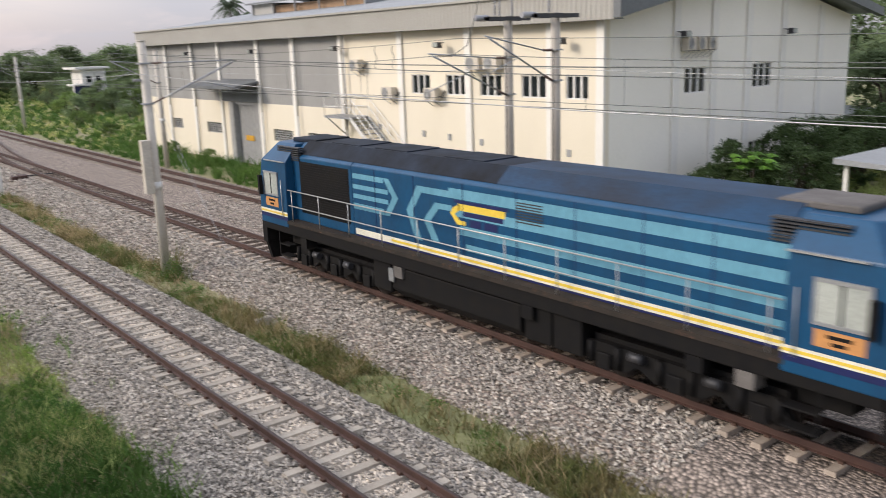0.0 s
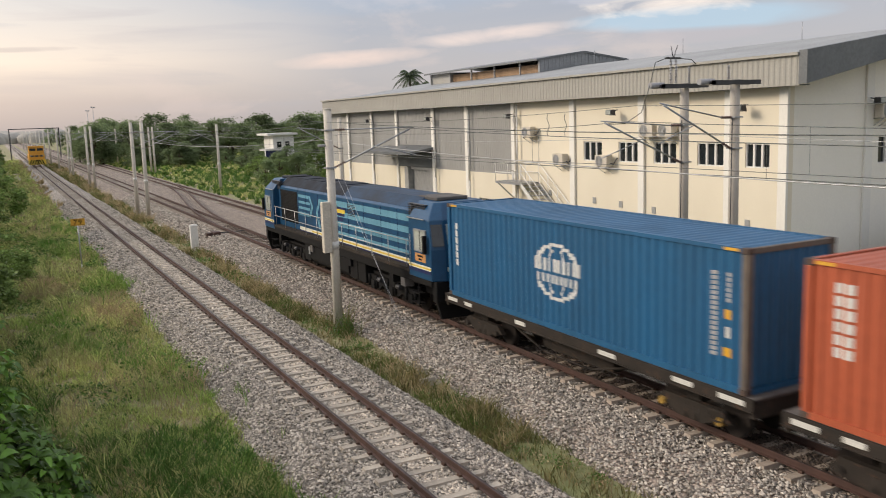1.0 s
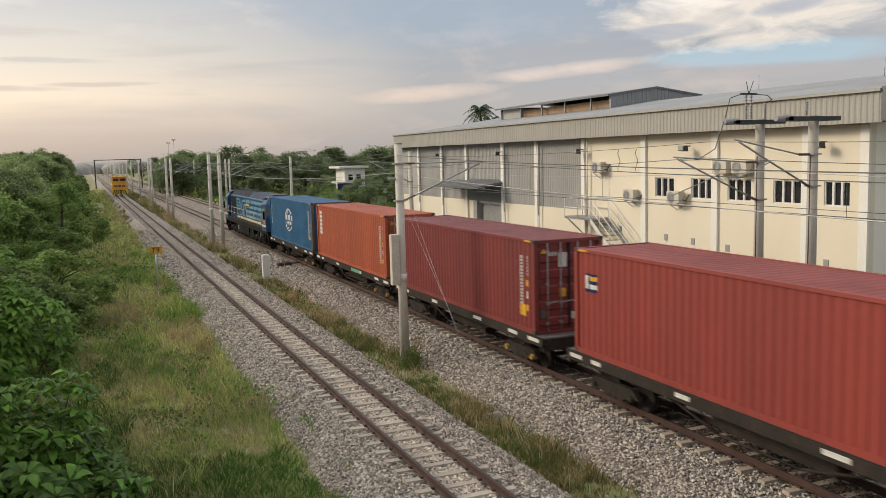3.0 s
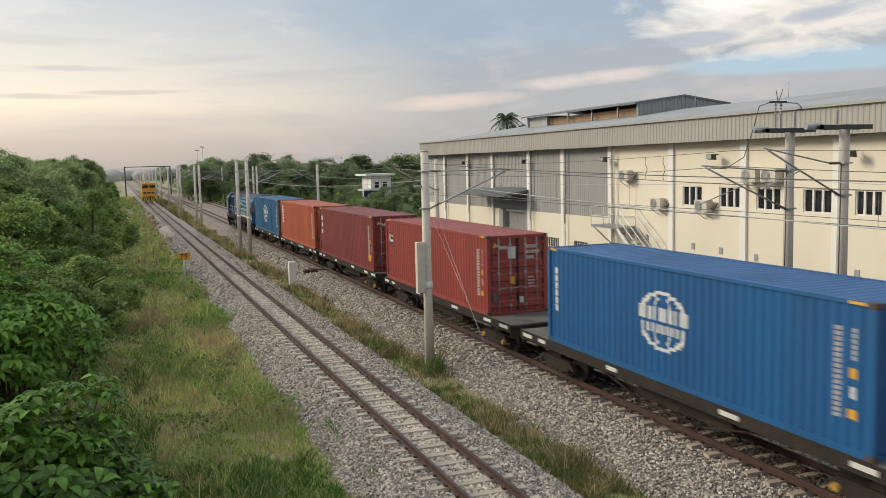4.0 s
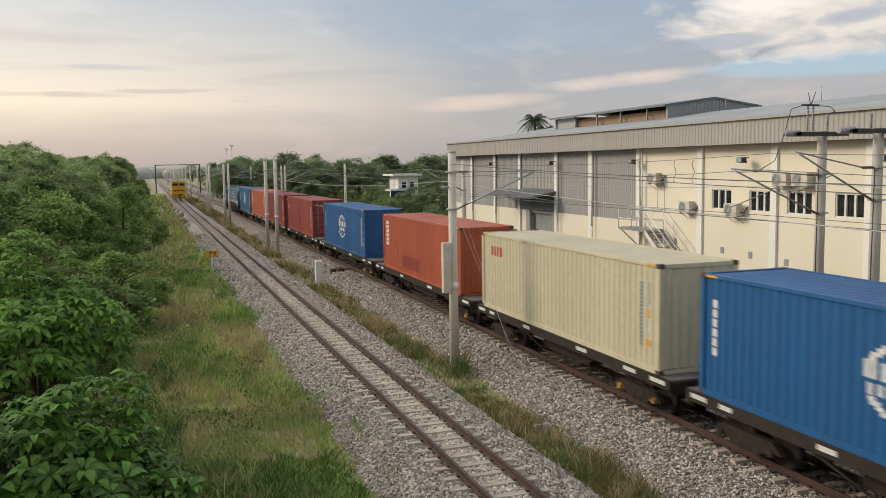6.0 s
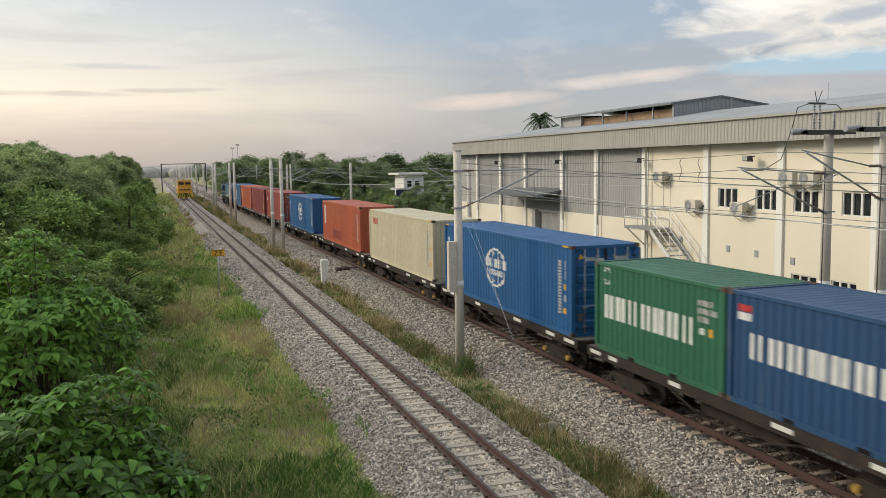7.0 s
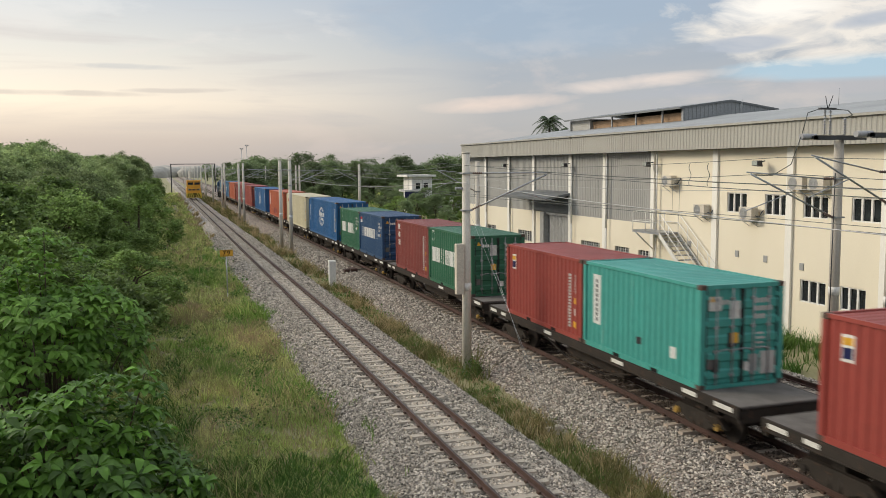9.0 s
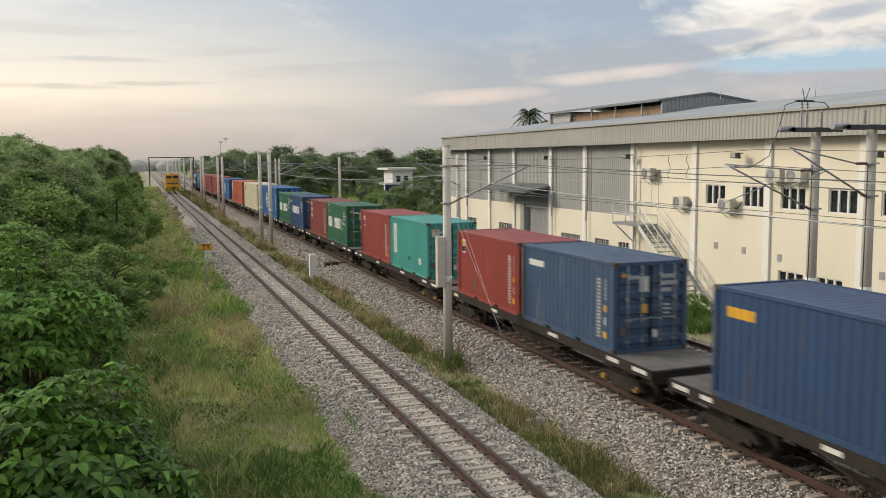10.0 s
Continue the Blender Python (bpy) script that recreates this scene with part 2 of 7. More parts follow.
RUST = (0.10, 0.045, 0.025)
M = {
    "rail": surface("rusty_rail_steel", (0.075, 0.037, 0.028), (0.045, 0.023, 0.018), 0.65, 0.05, 1.5, 60, 0.2),
    "railtop": surface("worn_rail_head", (0.06, 0.037, 0.031), (0.04, 0.025, 0.021), 0.5, 0.2, 1.5, 60, 0.1),
    "fastening": surface("rail_fastening", (0.09, 0.05, 0.035), None, 0.7, 0.2),
    "sleeper": surface("concrete_sleeper", (0.43, 0.36, 0.29), (0.33, 0.27, 0.215), 0.85, 0, 4, 60, 0.25, each=0.12),
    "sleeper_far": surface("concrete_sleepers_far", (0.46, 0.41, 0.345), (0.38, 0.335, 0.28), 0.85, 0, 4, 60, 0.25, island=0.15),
    "sleeper_old": surface("stained_concrete_sleeper", (0.44, 0.39, 0.32), (0.35, 0.305, 0.25), 0.85, 0, 4, 60, 0.25, each=0.15),
    "ballast": surface("granite_ballast", (0.45, 0.40, 0.345), (0.36, 0.32, 0.275), 0.9, 0, 0.5, 25, 0.9, cell=13.0),
    "brown_ballast": surface("rust_dusted_ballast", (0.36, 0.295, 0.245), (0.28, 0.23, 0.19), 0.9, 0, 0.5, 25, 0.9, cell=13.0),
    "stone": surface("ballast_stone", (0.43, 0.385, 0.33), (0.345, 0.31, 0.262), 0.9, 0, 2, 30, 0.3, island=0.66),
    # next two: brake dust plus the shade under the wagons, put into the colour
    "stained": surface("brake_dust_and_shade_stone", (0.135, 0.10, 0.078), (0.09, 0.07, 0.056), 0.95, 0, 2, 30, 0.3, island=0.4),
    "stained_shaded_bed": surface("brake_dust_and_shade_ballast", (0.11, 0.085, 0.066), (0.075, 0.06, 0.048), 0.95, 0, 0.5, 25, 0.8, cell=15.0),
    "soil": surface("grassy_ground", (0.18, 0.195, 0.08), (0.30, 0.255, 0.15), 0.95, 0, 0.25, 8, 0.8),
    "grass": surface("grass_blades", (0.28, 0.40, 0.095), (0.58, 0.53, 0.245), 0.65, 0, 0.32, 1.2, 0, island=0.45, spec=0.2, transl=0.42),
    "dry_grass": surface("dry_grass_blades", (0.46, 0.35, 0.22), (0.34, 0.29, 0.14), 0.8, 0, 0.5, 6, 0, island=0.3, spec=0.2, transl=0.3),
    "concrete": surface("spun_concrete", (0.62, 0.575, 0.50), (0.50, 0.46, 0.40), 0.85, 0, 1.5, 30, 0.15, (2, 2, 0.4)),
    "white": surface("white_paint", (0.74, 0.73, 0.69), (0.62, 0.60, 0.56), 0.6, 0, 1.2, 20, 0.05, (1, 1, 0.3)),
    "cream": surface("cream_render_wall", (0.74, 0.675, 0.535), (0.70, 0.635, 0.50), 0.85, 0, 0.3, 30, 0.03, (1, 1, 0.5), amp=0.25),
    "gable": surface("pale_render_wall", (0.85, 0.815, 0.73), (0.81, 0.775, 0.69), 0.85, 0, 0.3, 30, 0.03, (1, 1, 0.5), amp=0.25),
    "cladding": surface("grey_metal_cladding", (0.36, 0.353, 0.33), (0.33, 0.323, 0.30), 0.6, 0, 0.5, 15, 0.03, (1, 1, 0.3), amp=0.4),
    "fascia": surface("beige_metal_fascia", (0.36, 0.348, 0.308), (0.325, 0.312, 0.275), 0.6, 0, 0.4, 15, 0.03, (1, 0.5, 1), amp=0.4),
    "roof": surface("weathered_roof_sheet", (0.29, 0.30, 0.305), (0.235, 0.245, 0.25), 0.6, 0, 0.3, 10, 0.05),
    "darkroof": surface("dark_roof_sheet", (0.16, 0.17, 0.175), (0.12, 0.13, 0.135), 0.5, 0.2, 0.3, 10, 0.05),
    "door_grey": surface("grey_roller_door", (0.36, 0.36, 0.35), (0.30, 0.30, 0.29), 0.5, 0.1),
    "steel": surface("galvanised_steel", (0.40, 0.41, 0.42), (0.30, 0.31, 0.32), 0.45, 0.6, 3, 40, 0.05),
    "darksteel": surface("dark_steel", (0.06, 0.06, 0.065), (0.04, 0.04, 0.042), 0.5, 0.4, 3, 40, 0.05),
    "wire": surface("bronze_wire", (0.10, 0.11, 0.10), None, 0.5, 0.5, 3, 40, 0),
    "palewire": surface("aluminium_wire", (0.42, 0.42, 0.41), None, 0.45, 0.5, 3, 40, 0),
    "insul": surface("brown_insulator", (0.16, 0.10, 0.08), None, 0.3, 0, 3, 40, 0),
    "greyinsul": surface("grey_insulator", (0.34, 0.34, 0.35), None, 0.35, 0, 3, 40, 0),
    "rubber": surface("black_rubber", (0.02, 0.02, 0.02), None, 0.7),
    "glass": surface("dark_window_glass", (0.025, 0.03, 0.032), (0.015, 0.018, 0.02), 0.08, 0, 2, 20, 0, spec=0.6),
    "pale_glass": surface("pale_grey_glass", (0.42, 0.44, 0.40), (0.34, 0.36, 0.33), 0.12, 0, 2, 20, 0),
    "bark": surface("bark", (0.10, 0.075, 0.05), (0.06, 0.045, 0.03), 0.9, 0, 6, 40, 0.6),
    # the deep second tone paints in shade from inside the hedge
    "leaf": surface("thicket_leaves", (0.255, 0.355, 0.105), (0.075, 0.13, 0.035), 0.55, 0, 0.45, 6, 0, island=0.5, each=0.3, spec=0.2, transl=0.4),
    # lighter than the near scrub: distance haze put into the leaf colour
    "leaf_wood": surface("hazed_thicket_tree_leaves", (0.42, 0.50, 0.23), (0.14, 0.205, 0.08), 0.6, 0, 0.4, 6, 0, island=0.45, each=0.35, spec=0.2, transl=0.42),
    # greyed green, with the haze of distance mixed into the base colour
    "leaf_far": surface("hazed_far_tree_leaves", (0.235, 0.30, 0.15), (0.15, 0.20, 0.10), 0.7, 0, 0.4, 6, 0, island=0.3, each=0.3, spec=0.2, transl=0.5),
    "bigleaf": surface("broad_green_leaves", (0.145, 0.29, 0.038), (0.042, 0.097, 0.014), 0.45, 0, 0.9, 12, 0.1, island=0.55, spec=0.3, transl=0.3),
    "paleleaf": surface("yellowish_green_leaves", (0.205, 0.355, 0.062), (0.085, 0.185, 0.03), 0.5, 0, 0.9, 12, 0.1, island=0.4, spec=0.25, transl=0.35),
    "leaf_dark": surface("dark_bush_leaves", (0.12, 0.175, 0.065), (0.055, 0.085, 0.03), 0.6, 0, 0.6, 8, 0, island=0.35, spec=0.2, transl=0.3),
    "old_concrete": surface("weathered_mast_concrete", (0.44, 0.40, 0.345), (0.34, 0.31, 0.265), 0.85, 0, 1.5, 30, 0.15, (2, 2, 0.4)),
    "palm": surface("palm_fronds", (0.05, 0.08, 0.03), None, 0.6),
    "line_yellow": surface("bright_yellow_line_paint", (0.74, 0.54, 0.06), (0.66, 0.47, 0.05), 0.45),
    "pilaster": surface("white_pilaster_paint", (0.79, 0.765, 0.70), (0.74, 0.715, 0.65), 0.7, 0, 0.5, 20, 0.03, (1, 1, 0.3), amp=0.3),
    "pale_stone": surface("dusty_ballast_stone", (0.66, 0.58, 0.48), (0.54, 0.47, 0.39), 0.9, 0, 2, 30, 0.3, island=0.35),
    "strip_grass": surface("weedy_strip_grass", (0.095, 0.15, 0.035), (0.235, 0.175, 0.09), 0.7, 0, 0.9, 1.2, 0, island=0.45, spec=0.2, transl=0.35),
    "lush": surface("lush_weed_blades", (0.125, 0.265, 0.05), (0.24, 0.335, 0.08), 0.6, 0, 0.5, 1.2, 0, island=0.4, spec=0.2, transl=0.4),
    "lush_deep": surface("deep_green_weed_blades", (0.064, 0.152, 0.030), (0.118, 0.195, 0.045), 0.6, 0, 0.5, 1.2, 0, island=0.4, spec=0.2, transl=0.4),
    "rustcast": surface("rusty_corner_casting", (0.10, 0.062, 0.045), (0.055, 0.04, 0.034), 0.75, 0.1, 6, 40, 0.1),
    "scuffed": surface("scuffed_rusting_post", (0.17, 0.135, 0.105), (0.085, 0.07, 0.06), 0.8, 0, 2.5, 30, 0.1, (2, 2, 0.7), wear=(0.22, 0.075, 0.03), wear_at=0.6),
    "casing": surface("beige_unit_casing", (0.60, 0.545, 0.45), (0.50, 0.45, 0.37), 0.6, 0, 2, 20, 0.02),
    "timber": surface("brown_timber_cladding", (0.34, 0.22, 0.13), (0.26, 0.17, 0.10), 0.8, 0, 1.5, 20, 0.1, (1, 1, 0.2)),
    "faded_mark": surface("faded_lettering_paint", (0.50, 0.48, 0.45), (0.38, 0.36, 0.33), 0.7, 0, 3, 40, 0),
    "wagon": surface("grimy_wagon_steel", (0.026, 0.023, 0.020), (0.042, 0.034, 0.028), 0.85, 0, 2, 30, 0.15, wear=(0.095, 0.053, 0.034), wear_at=0.58, spec=0.15),
    "deck": surface("worn_wagon_deck", (0.15, 0.138, 0.128), (0.09, 0.083, 0.077), 0.8, 0, 1.5, 25, 0.2, wear=RUST, wear_at=0.64, spec=0.25),
    "wheel": surface("wheel_steel", (0.035, 0.028, 0.024), (0.022, 0.018, 0.016), 0.8, 0.0, 4, 40, 0.05, spec=0.2),
    "dull_yellow": surface("grimy_yellow_paint", (0.42, 0.25, 0.035), (0.22, 0.13, 0.03), 0.7, 0, 5, 40, 0.03),
    "lockbar": surface("worn_galvanised_bar", (0.36, 0.36, 0.36), (0.22, 0.215, 0.21), 0.55, 0.15, 4, 40, 0.05),
    # pale grey base colour carries the haze, not the colour of leaves
    "haze_wood": surface("hazy_far_woodland", (0.44, 0.42, 0.38), (0.36, 0.35, 0.32), 0.95, 0, 0.02, 0.3, 0, spec=0.0),
    "label": surface("white_label_plate", (0.66, 0.65, 0.60), (0.5, 0.48, 0.44), 0.7, 0, 8, 60, 0),
    "green_panel": surface("faded_green_paint", (0.10, 0.33, 0.20), (0.13, 0.28, 0.19), 0.6, 0, 3, 40, 0.02),
    "mark": surface("white_lettering_paint", (0.72, 0.71, 0.67), (0.60, 0.59, 0.55), 0.6, 0, 3, 40, 0),
    "yellow": surface("yellow_paint", (0.70, 0.385, 0.03), (0.60, 0.31, 0.03), 0.5, 0, 3, 40, 0.03),
    "machine": surface("orange_yellow_machine_paint", (0.76, 0.37, 0.035), (0.66, 0.30, 0.03), 0.5, 0, 2, 30, 0.03),
    "orange": surface("orange_panel", (0.55, 0.26, 0.08), (0.45, 0.21, 0.07), 0.6),
    "red": surface("red_paint", (0.50, 0.04, 0.035), None, 0.5),
    "black": surface("black_paint", (0.006, 0.006, 0.007), (0.011, 0.010, 0.009), 0.7, 0, 3, 40, 0.05, spec=0.15),
    "loco_blue": surface("locomotive_blue_paint", (0.006, 0.066, 0.152), (0.005, 0.047, 0.112), 0.4, 0, 1.0, 20, 0.02, (1, 1, 0.3), spec=0.4),
    "loco_light": surface("locomotive_light_blue_paint", (0.14, 0.33, 0.43), (0.105, 0.27, 0.36), 0.42, 0, 1.0, 20, 0.02, (1, 1, 0.3), spec=0.4),
    "loco_navy": surface("navy_stripe_paint", (0.012, 0.018, 0.09), None, 0.4),
    "loco_roof": surface("sooty_locomotive_roof", (0.014, 0.022, 0.038), (0.008, 0.009, 0.012), 0.7, 0, 1.0, 20, 0.05, spec=0.2),
    "loco_soot": surface("smoke_stained_blue_paint", (0.012, 0.045, 0.10), (0.018, 0.026, 0.042), 0.6, 0, 0.9, 20, 0.03, (1, 0.5, 1), spec=0.25),
    "cream_stripe": surface("cream_stripe_paint", (0.78, 0.755, 0.62), None, 0.45),
}


def box_paint(name, c, dirt=0.72, scuff=None, at=0.66):
    return surface(name, c, tuple(v * dirt for v in c), 0.5, 0, 0.8, 25, 0.05, (1, 1, 0.18), wear=scuff or tuple(0.5 * a + 0.5 * b for a, b in zip(c, RUST)), wear_at=at)


# ---- building blocks ----
class Shape:
    """Collects vertices and faces of one mesh."""

    def __init__(self):
        self.v, self.f, self.s = [], [], []

    def add(self, verts, faces, smooth=False):
        n = len(self.v)
        self.v += [tuple(p) for p in verts]
        self.f += [tuple(i + n for i in fc) for fc in faces]
        self.s += [smooth] * len(faces)
        return self

    def box(self, x0, x1, y0, y1, z0, z1):
        p = [(x, y, z) for z in (z0, z1) for y in (y0, y1) for x in (x0, x1)]
        return self.add(p, [(0, 2, 3, 1), (4, 5, 7, 6), (0, 1, 5, 4), (2, 6, 7, 3), (0, 4, 6, 2), (1, 3, 7, 5)])

    def hexa(self, p):
        """Eight corners: lower four, then upper four, both counter-clockwise from above."""
        return self.add(p, [(3, 2, 1, 0), (4, 5, 6, 7), (0, 1, 5, 4), (1, 2, 6, 5), (2, 3, 7, 6), (3, 0, 4, 7)])

    def tube(self, a, b, r, r2=None, n=8, caps=True):
        a, b = Vector(a), Vector(b)
        r2 = r if r2 is None else r2
        q = (b - a).to_track_quat("Z", "Y")
        vs = []
        for c, rad in ((a, r), (b, r2)):
            for i in range(n):
                t = 2 * math.pi * i / n
                vs.append(c + q @ Vector((rad * math.cos(t), rad * math.sin(t), 0)))
        self.add(vs, [(i, (i + 1) % n, n + (i + 1) % n, n + i) for i in range(n)], True)
        if caps:
            k = len(self.v) - 2 * n
            self.f += [tuple(k + i for i in reversed(range(n))), tuple(k + n + i for i in range(n))]
            self.s += [False, False]
        return self

    def path(self, pts, r, n=6):
        for a, b in zip(pts, pts[1:]):
            self.tube(a, b, r, n=n)
        return self

    def prism(self, poly, axis, a, b):
        """A polygon in the plane across the axis, drawn out from a to b."""
        k = "xyz".index(axis)

        def put(p, d):
            q = list(p)
            q.insert(k, d)
            return tuple(q)
        n = len(poly)
        self.add([put(p, a) for p in poly] + [put(p, b) for p in poly],
                 [tuple(range(n)), tuple(reversed(range(n, 2 * n)))] + [(i, n + i, n + (i + 1) % n, (i + 1) % n) for i in range(n)])
        return self


def part(name, sh, mat, parent=None, label="", bevel=0.0):
    me = bpy.data.meshes.new(name)
    me.from_pydata(sh.v, [], sh.f)
    me.polygons.foreach_set("use_smooth", sh.s)
    bm = bmesh.new()
    bm.from_mesh(me)
    bmesh.ops.recalc_face_normals(bm, faces=bm.faces)
    bm.to_mesh(me)
    bm.free()
    me.materials.append(M[mat] if isinstance(mat, str) else mat)
    ob = new(name, me)
    ob.parent = parent
    if label:
        tagged(ob, label)
    if bevel:
        mod = ob.modifiers.new("edges", "BEVEL")
        mod.width, mod.segments, mod.limit_method = bevel, 2, "ANGLE"
    return ob


def thing(name, m, label, category, group="", kind=""):
    ob = tagged(new(name), label, category, group, kind)
    ob.empty_display_size = 0.2
    ob.matrix_world = m
    return ob


def raw(name, verts, faces, mat, smooth=False):
    """A mesh from arrays, for what has very many pieces."""
    me = bpy.data.meshes.new(name)
    verts, faces = np.asarray(verts, dtype=np.float32), np.asarray(faces, dtype=np.int32)
    k = faces.shape[1]
    me.vertices.add(len(verts))
    me.vertices.foreach_set("co", verts.ravel())
    me.loops.add(faces.size)
    me.loops.foreach_set("vertex_index", faces.ravel())
    me.polygons.add(len(faces))
    me.polygons.foreach_set("loop_start", np.arange(0, faces.size, k, dtype=np.int32))
    me.polygons.foreach_set("use_smooth", np.full(len(faces), smooth))
    me.update(calc_edges=True)
    me.materials.append(M[mat])
    return new(name, me)


rng = np.random.default_rng(7)
NEAR, MAIN, FAR = 6.88, 13.55, 18.31       # centres of the three tracks


# ---- ground ----
def ground_z(x, y):
    """Height of the ground: flat, a little lower beside the beds, gently uneven."""
    side = -0.72 - 0.35 * np.clip((2.0 - x) / 8.0, 0, 1)
    return side + 0.06 * np.sin(x * 0.9 + 0.3 * y) * np.cos(y * 0.37)


def build_ground():
    xs = np.concatenate([[-2500, -900, -300, -120], np.arange(-60, 90, 2.0), [140, 320, 900, 2500]])
    ys = np.concatenate([[-600, -200, -60], np.arange(-20, 160, 2.0), [220, 320, 600, 1200, 2600]])
    X, Y = np.meshgrid(xs, ys)
    Z = ground_z(X, Y)
    v = np.stack([X, Y, Z], -1).reshape(-1, 3)
    nx, ny = len(xs), len(ys)
    i = (np.arange(ny - 1)[:, None] * nx + np.arange(nx - 1)).ravel()
    g = raw("ground", v, np.stack([i, i + 1, i + nx + 1, i + nx], -1), "soil", True)
    tagged(g, "flat grassy ground beside the railway", "ground", kind="structure")
    # stone beds: cross-sections drawn along the tracks
    def bed(name, prof, label, mat):
        yy = np.concatenate([np.arange(-12, 120, 1.5), np.arange(120, 700, 20)])
        n = len(prof)
        v = []
        for y in yy:
            for k, (x, z) in enumerate(prof):
                edge = 0.18 * math.sin(y * 1.3 + k) + 0.12 * math.sin(y * 3.1 + 2 * k) if k in (0, n - 1) else 0.03 * math.sin(y * 2.1 + k * 1.7)
                v.append((x + edge, y, z + 0.012 * math.sin(y * 2.3 + k * 2.0)))
        f = [(j * n + k, j * n + k + 1, (j + 1) * n + k + 1, (j + 1) * n + k) for j in range(len(yy) - 1) for k in range(n - 1)]
        return tagged(raw(name, v, f, mat, True), label, "ballast", kind="structure")
    bed("ballast_siding", [(4.3, -0.95), (4.75, -0.62), (5.4, -0.30), (6.0, -0.245), (6.88, -0.245), (7.75, -0.245), (8.5, -0.30), (9.1, -0.6), (9.5, -0.9)], "grey granite ballast under the siding track", "ballast")
    bed("ballast_main", [(10.1, -0.95), (10.7, -0.64), (11.6, -0.33), (12.4, -0.265), (13.55, -0.265), (14.6, -0.265), (15.9, -0.36), (17.2, -0.22), (18.31, -0.225), (19.4, -0.22), (20.4, -0.45), (21.3, -0.95)], "brownish granite ballast under the two main tracks", "brown_ballast")
    # dark strip between the main rails: brake dust and painted shade of the wagons
    yy = np.arange(-10, 331, 1.0)
    v = [(MAIN + s + 0.02 * math.sin(3.1 * y + s), y, -0.212) for y in yy for s in (-0.50, 0.0, 0.50)]
    f = [(3 * j + k, 3 * j + k + 1, 3 * j + k + 4, 3 * j + k + 3) for j in range(len(yy) - 1) for k in (0, 1)]
    tagged(raw("stained_ballast", v, f, "stained_shaded_bed", True), "ballast between the rails darkened by brake dust and painted wagon shade", "ballast", kind="structure")


build_ground()


def rail_profile(cx):
    """Flat-bottomed rail, seen along its length."""
    h = [(0.055, -0.16), (0.055, -0.148), (0.010, -0.13), (0.010, -0.045), (0.034, -0.036), (0.034, -0.004), (0.028, 0.0)]
    return [(cx + a, b) for a, b in h] + [(cx - a, b) for a, b in reversed(h)]


def track(name, cx, label, y0, y1):
    t = thing(name, pose(0, 0, 0), label, "railway track", kind="structure")
    for side in (-1, 1):
        part("rail", Shape().prism(rail_profile(cx + side * 0.535), "y", y0, y1), "rail", t, "rust-brown steel rail")
        part("rail_head", Shape().box(cx + side * 0.535 - 0.024, cx + side * 0.535 + 0.024, y0, y1, -0.002, 0.003), "railtop", t, "worn running surface of a rail")
    return t


track_siding = track("track_siding", NEAR, "rusty metre-gauge siding track on concrete sleepers", -10, 690)
track_main = track("track_main", MAIN, "rusty metre-gauge main track that the train runs on", -10, 690)
track_far = track("track_far", FAR, "rusty metre-gauge track beyond the train", -10, 690)


# ---- warehouse ----
XB, YB0, YB1 = 25.8, 22.15, 70.5     # front wall, its two ends
GZ = -0.8


def cells(a0, a1, b0, b1, holes):
    """The rectangles that are left of a wall when its openings are cut out."""
    A = sorted({a0, a1, *(h[0] for h in holes), *(h[1] for h in holes)})
    B = sorted({b0, b1, *(h[2] for h in holes), *(h[3] for h in holes)})
    for a, a2 in zip(A, A[1:]):
        for b, b2 in zip(B, B[1:]):
            m, n = (a + a2) / 2, (b + b2) / 2
            if not any(h[0] < m < h[1] and h[2] < n < h[3] for h in holes):
                yield a, a2, b, b2


def pierced(sh, put, a0, a1, b0, b1, d0, d1, holes):
    """One solid wall with openings through it; put(a, b, d) gives the place of a corner."""
    A = sorted({a0, a1, *(h[0] for h in holes), *(h[1] for h in holes)})
    B = sorted({b0, b1, *(h[2] for h in holes), *(h[3] for h in holes)})
    full = {(i, j) for i in range(len(A) - 1) for j in range(len(B) - 1)
            if not any(h[0] < (A[i] + A[i + 1]) / 2 < h[1] and h[2] < (B[j] + B[j + 1]) / 2 < h[3] for h in holes)}
    ids, v, f = {}, [], []

    def V(i, j, k):
        if (i, j, k) not in ids:
            ids[i, j, k] = len(v)
            v.append(put(A[i], B[j], (d0, d1)[k]))
        return ids[i, j, k]
    for i, j in full:
        for k in (0, 1):
            f.append((V(i, j, k), V(i + 1, j, k), V(i + 1, j + 1, k), V(i, j + 1, k)))
        for (di, dj), (p, q) in (((-1, 0), ((i, j), (i, j + 1))), ((1, 0), ((i + 1, j), (i + 1, j + 1))), ((0, -1), ((i, j), (i + 1, j))), ((0, 1), ((i, j + 1), (i + 1, j + 1)))):
            if (i + di, j + dj) not in full:
                f.append((V(*p, 0), V(*q, 0), V(*q, 1), V(*p, 1)))
    sh.add(v, f)
    return sh


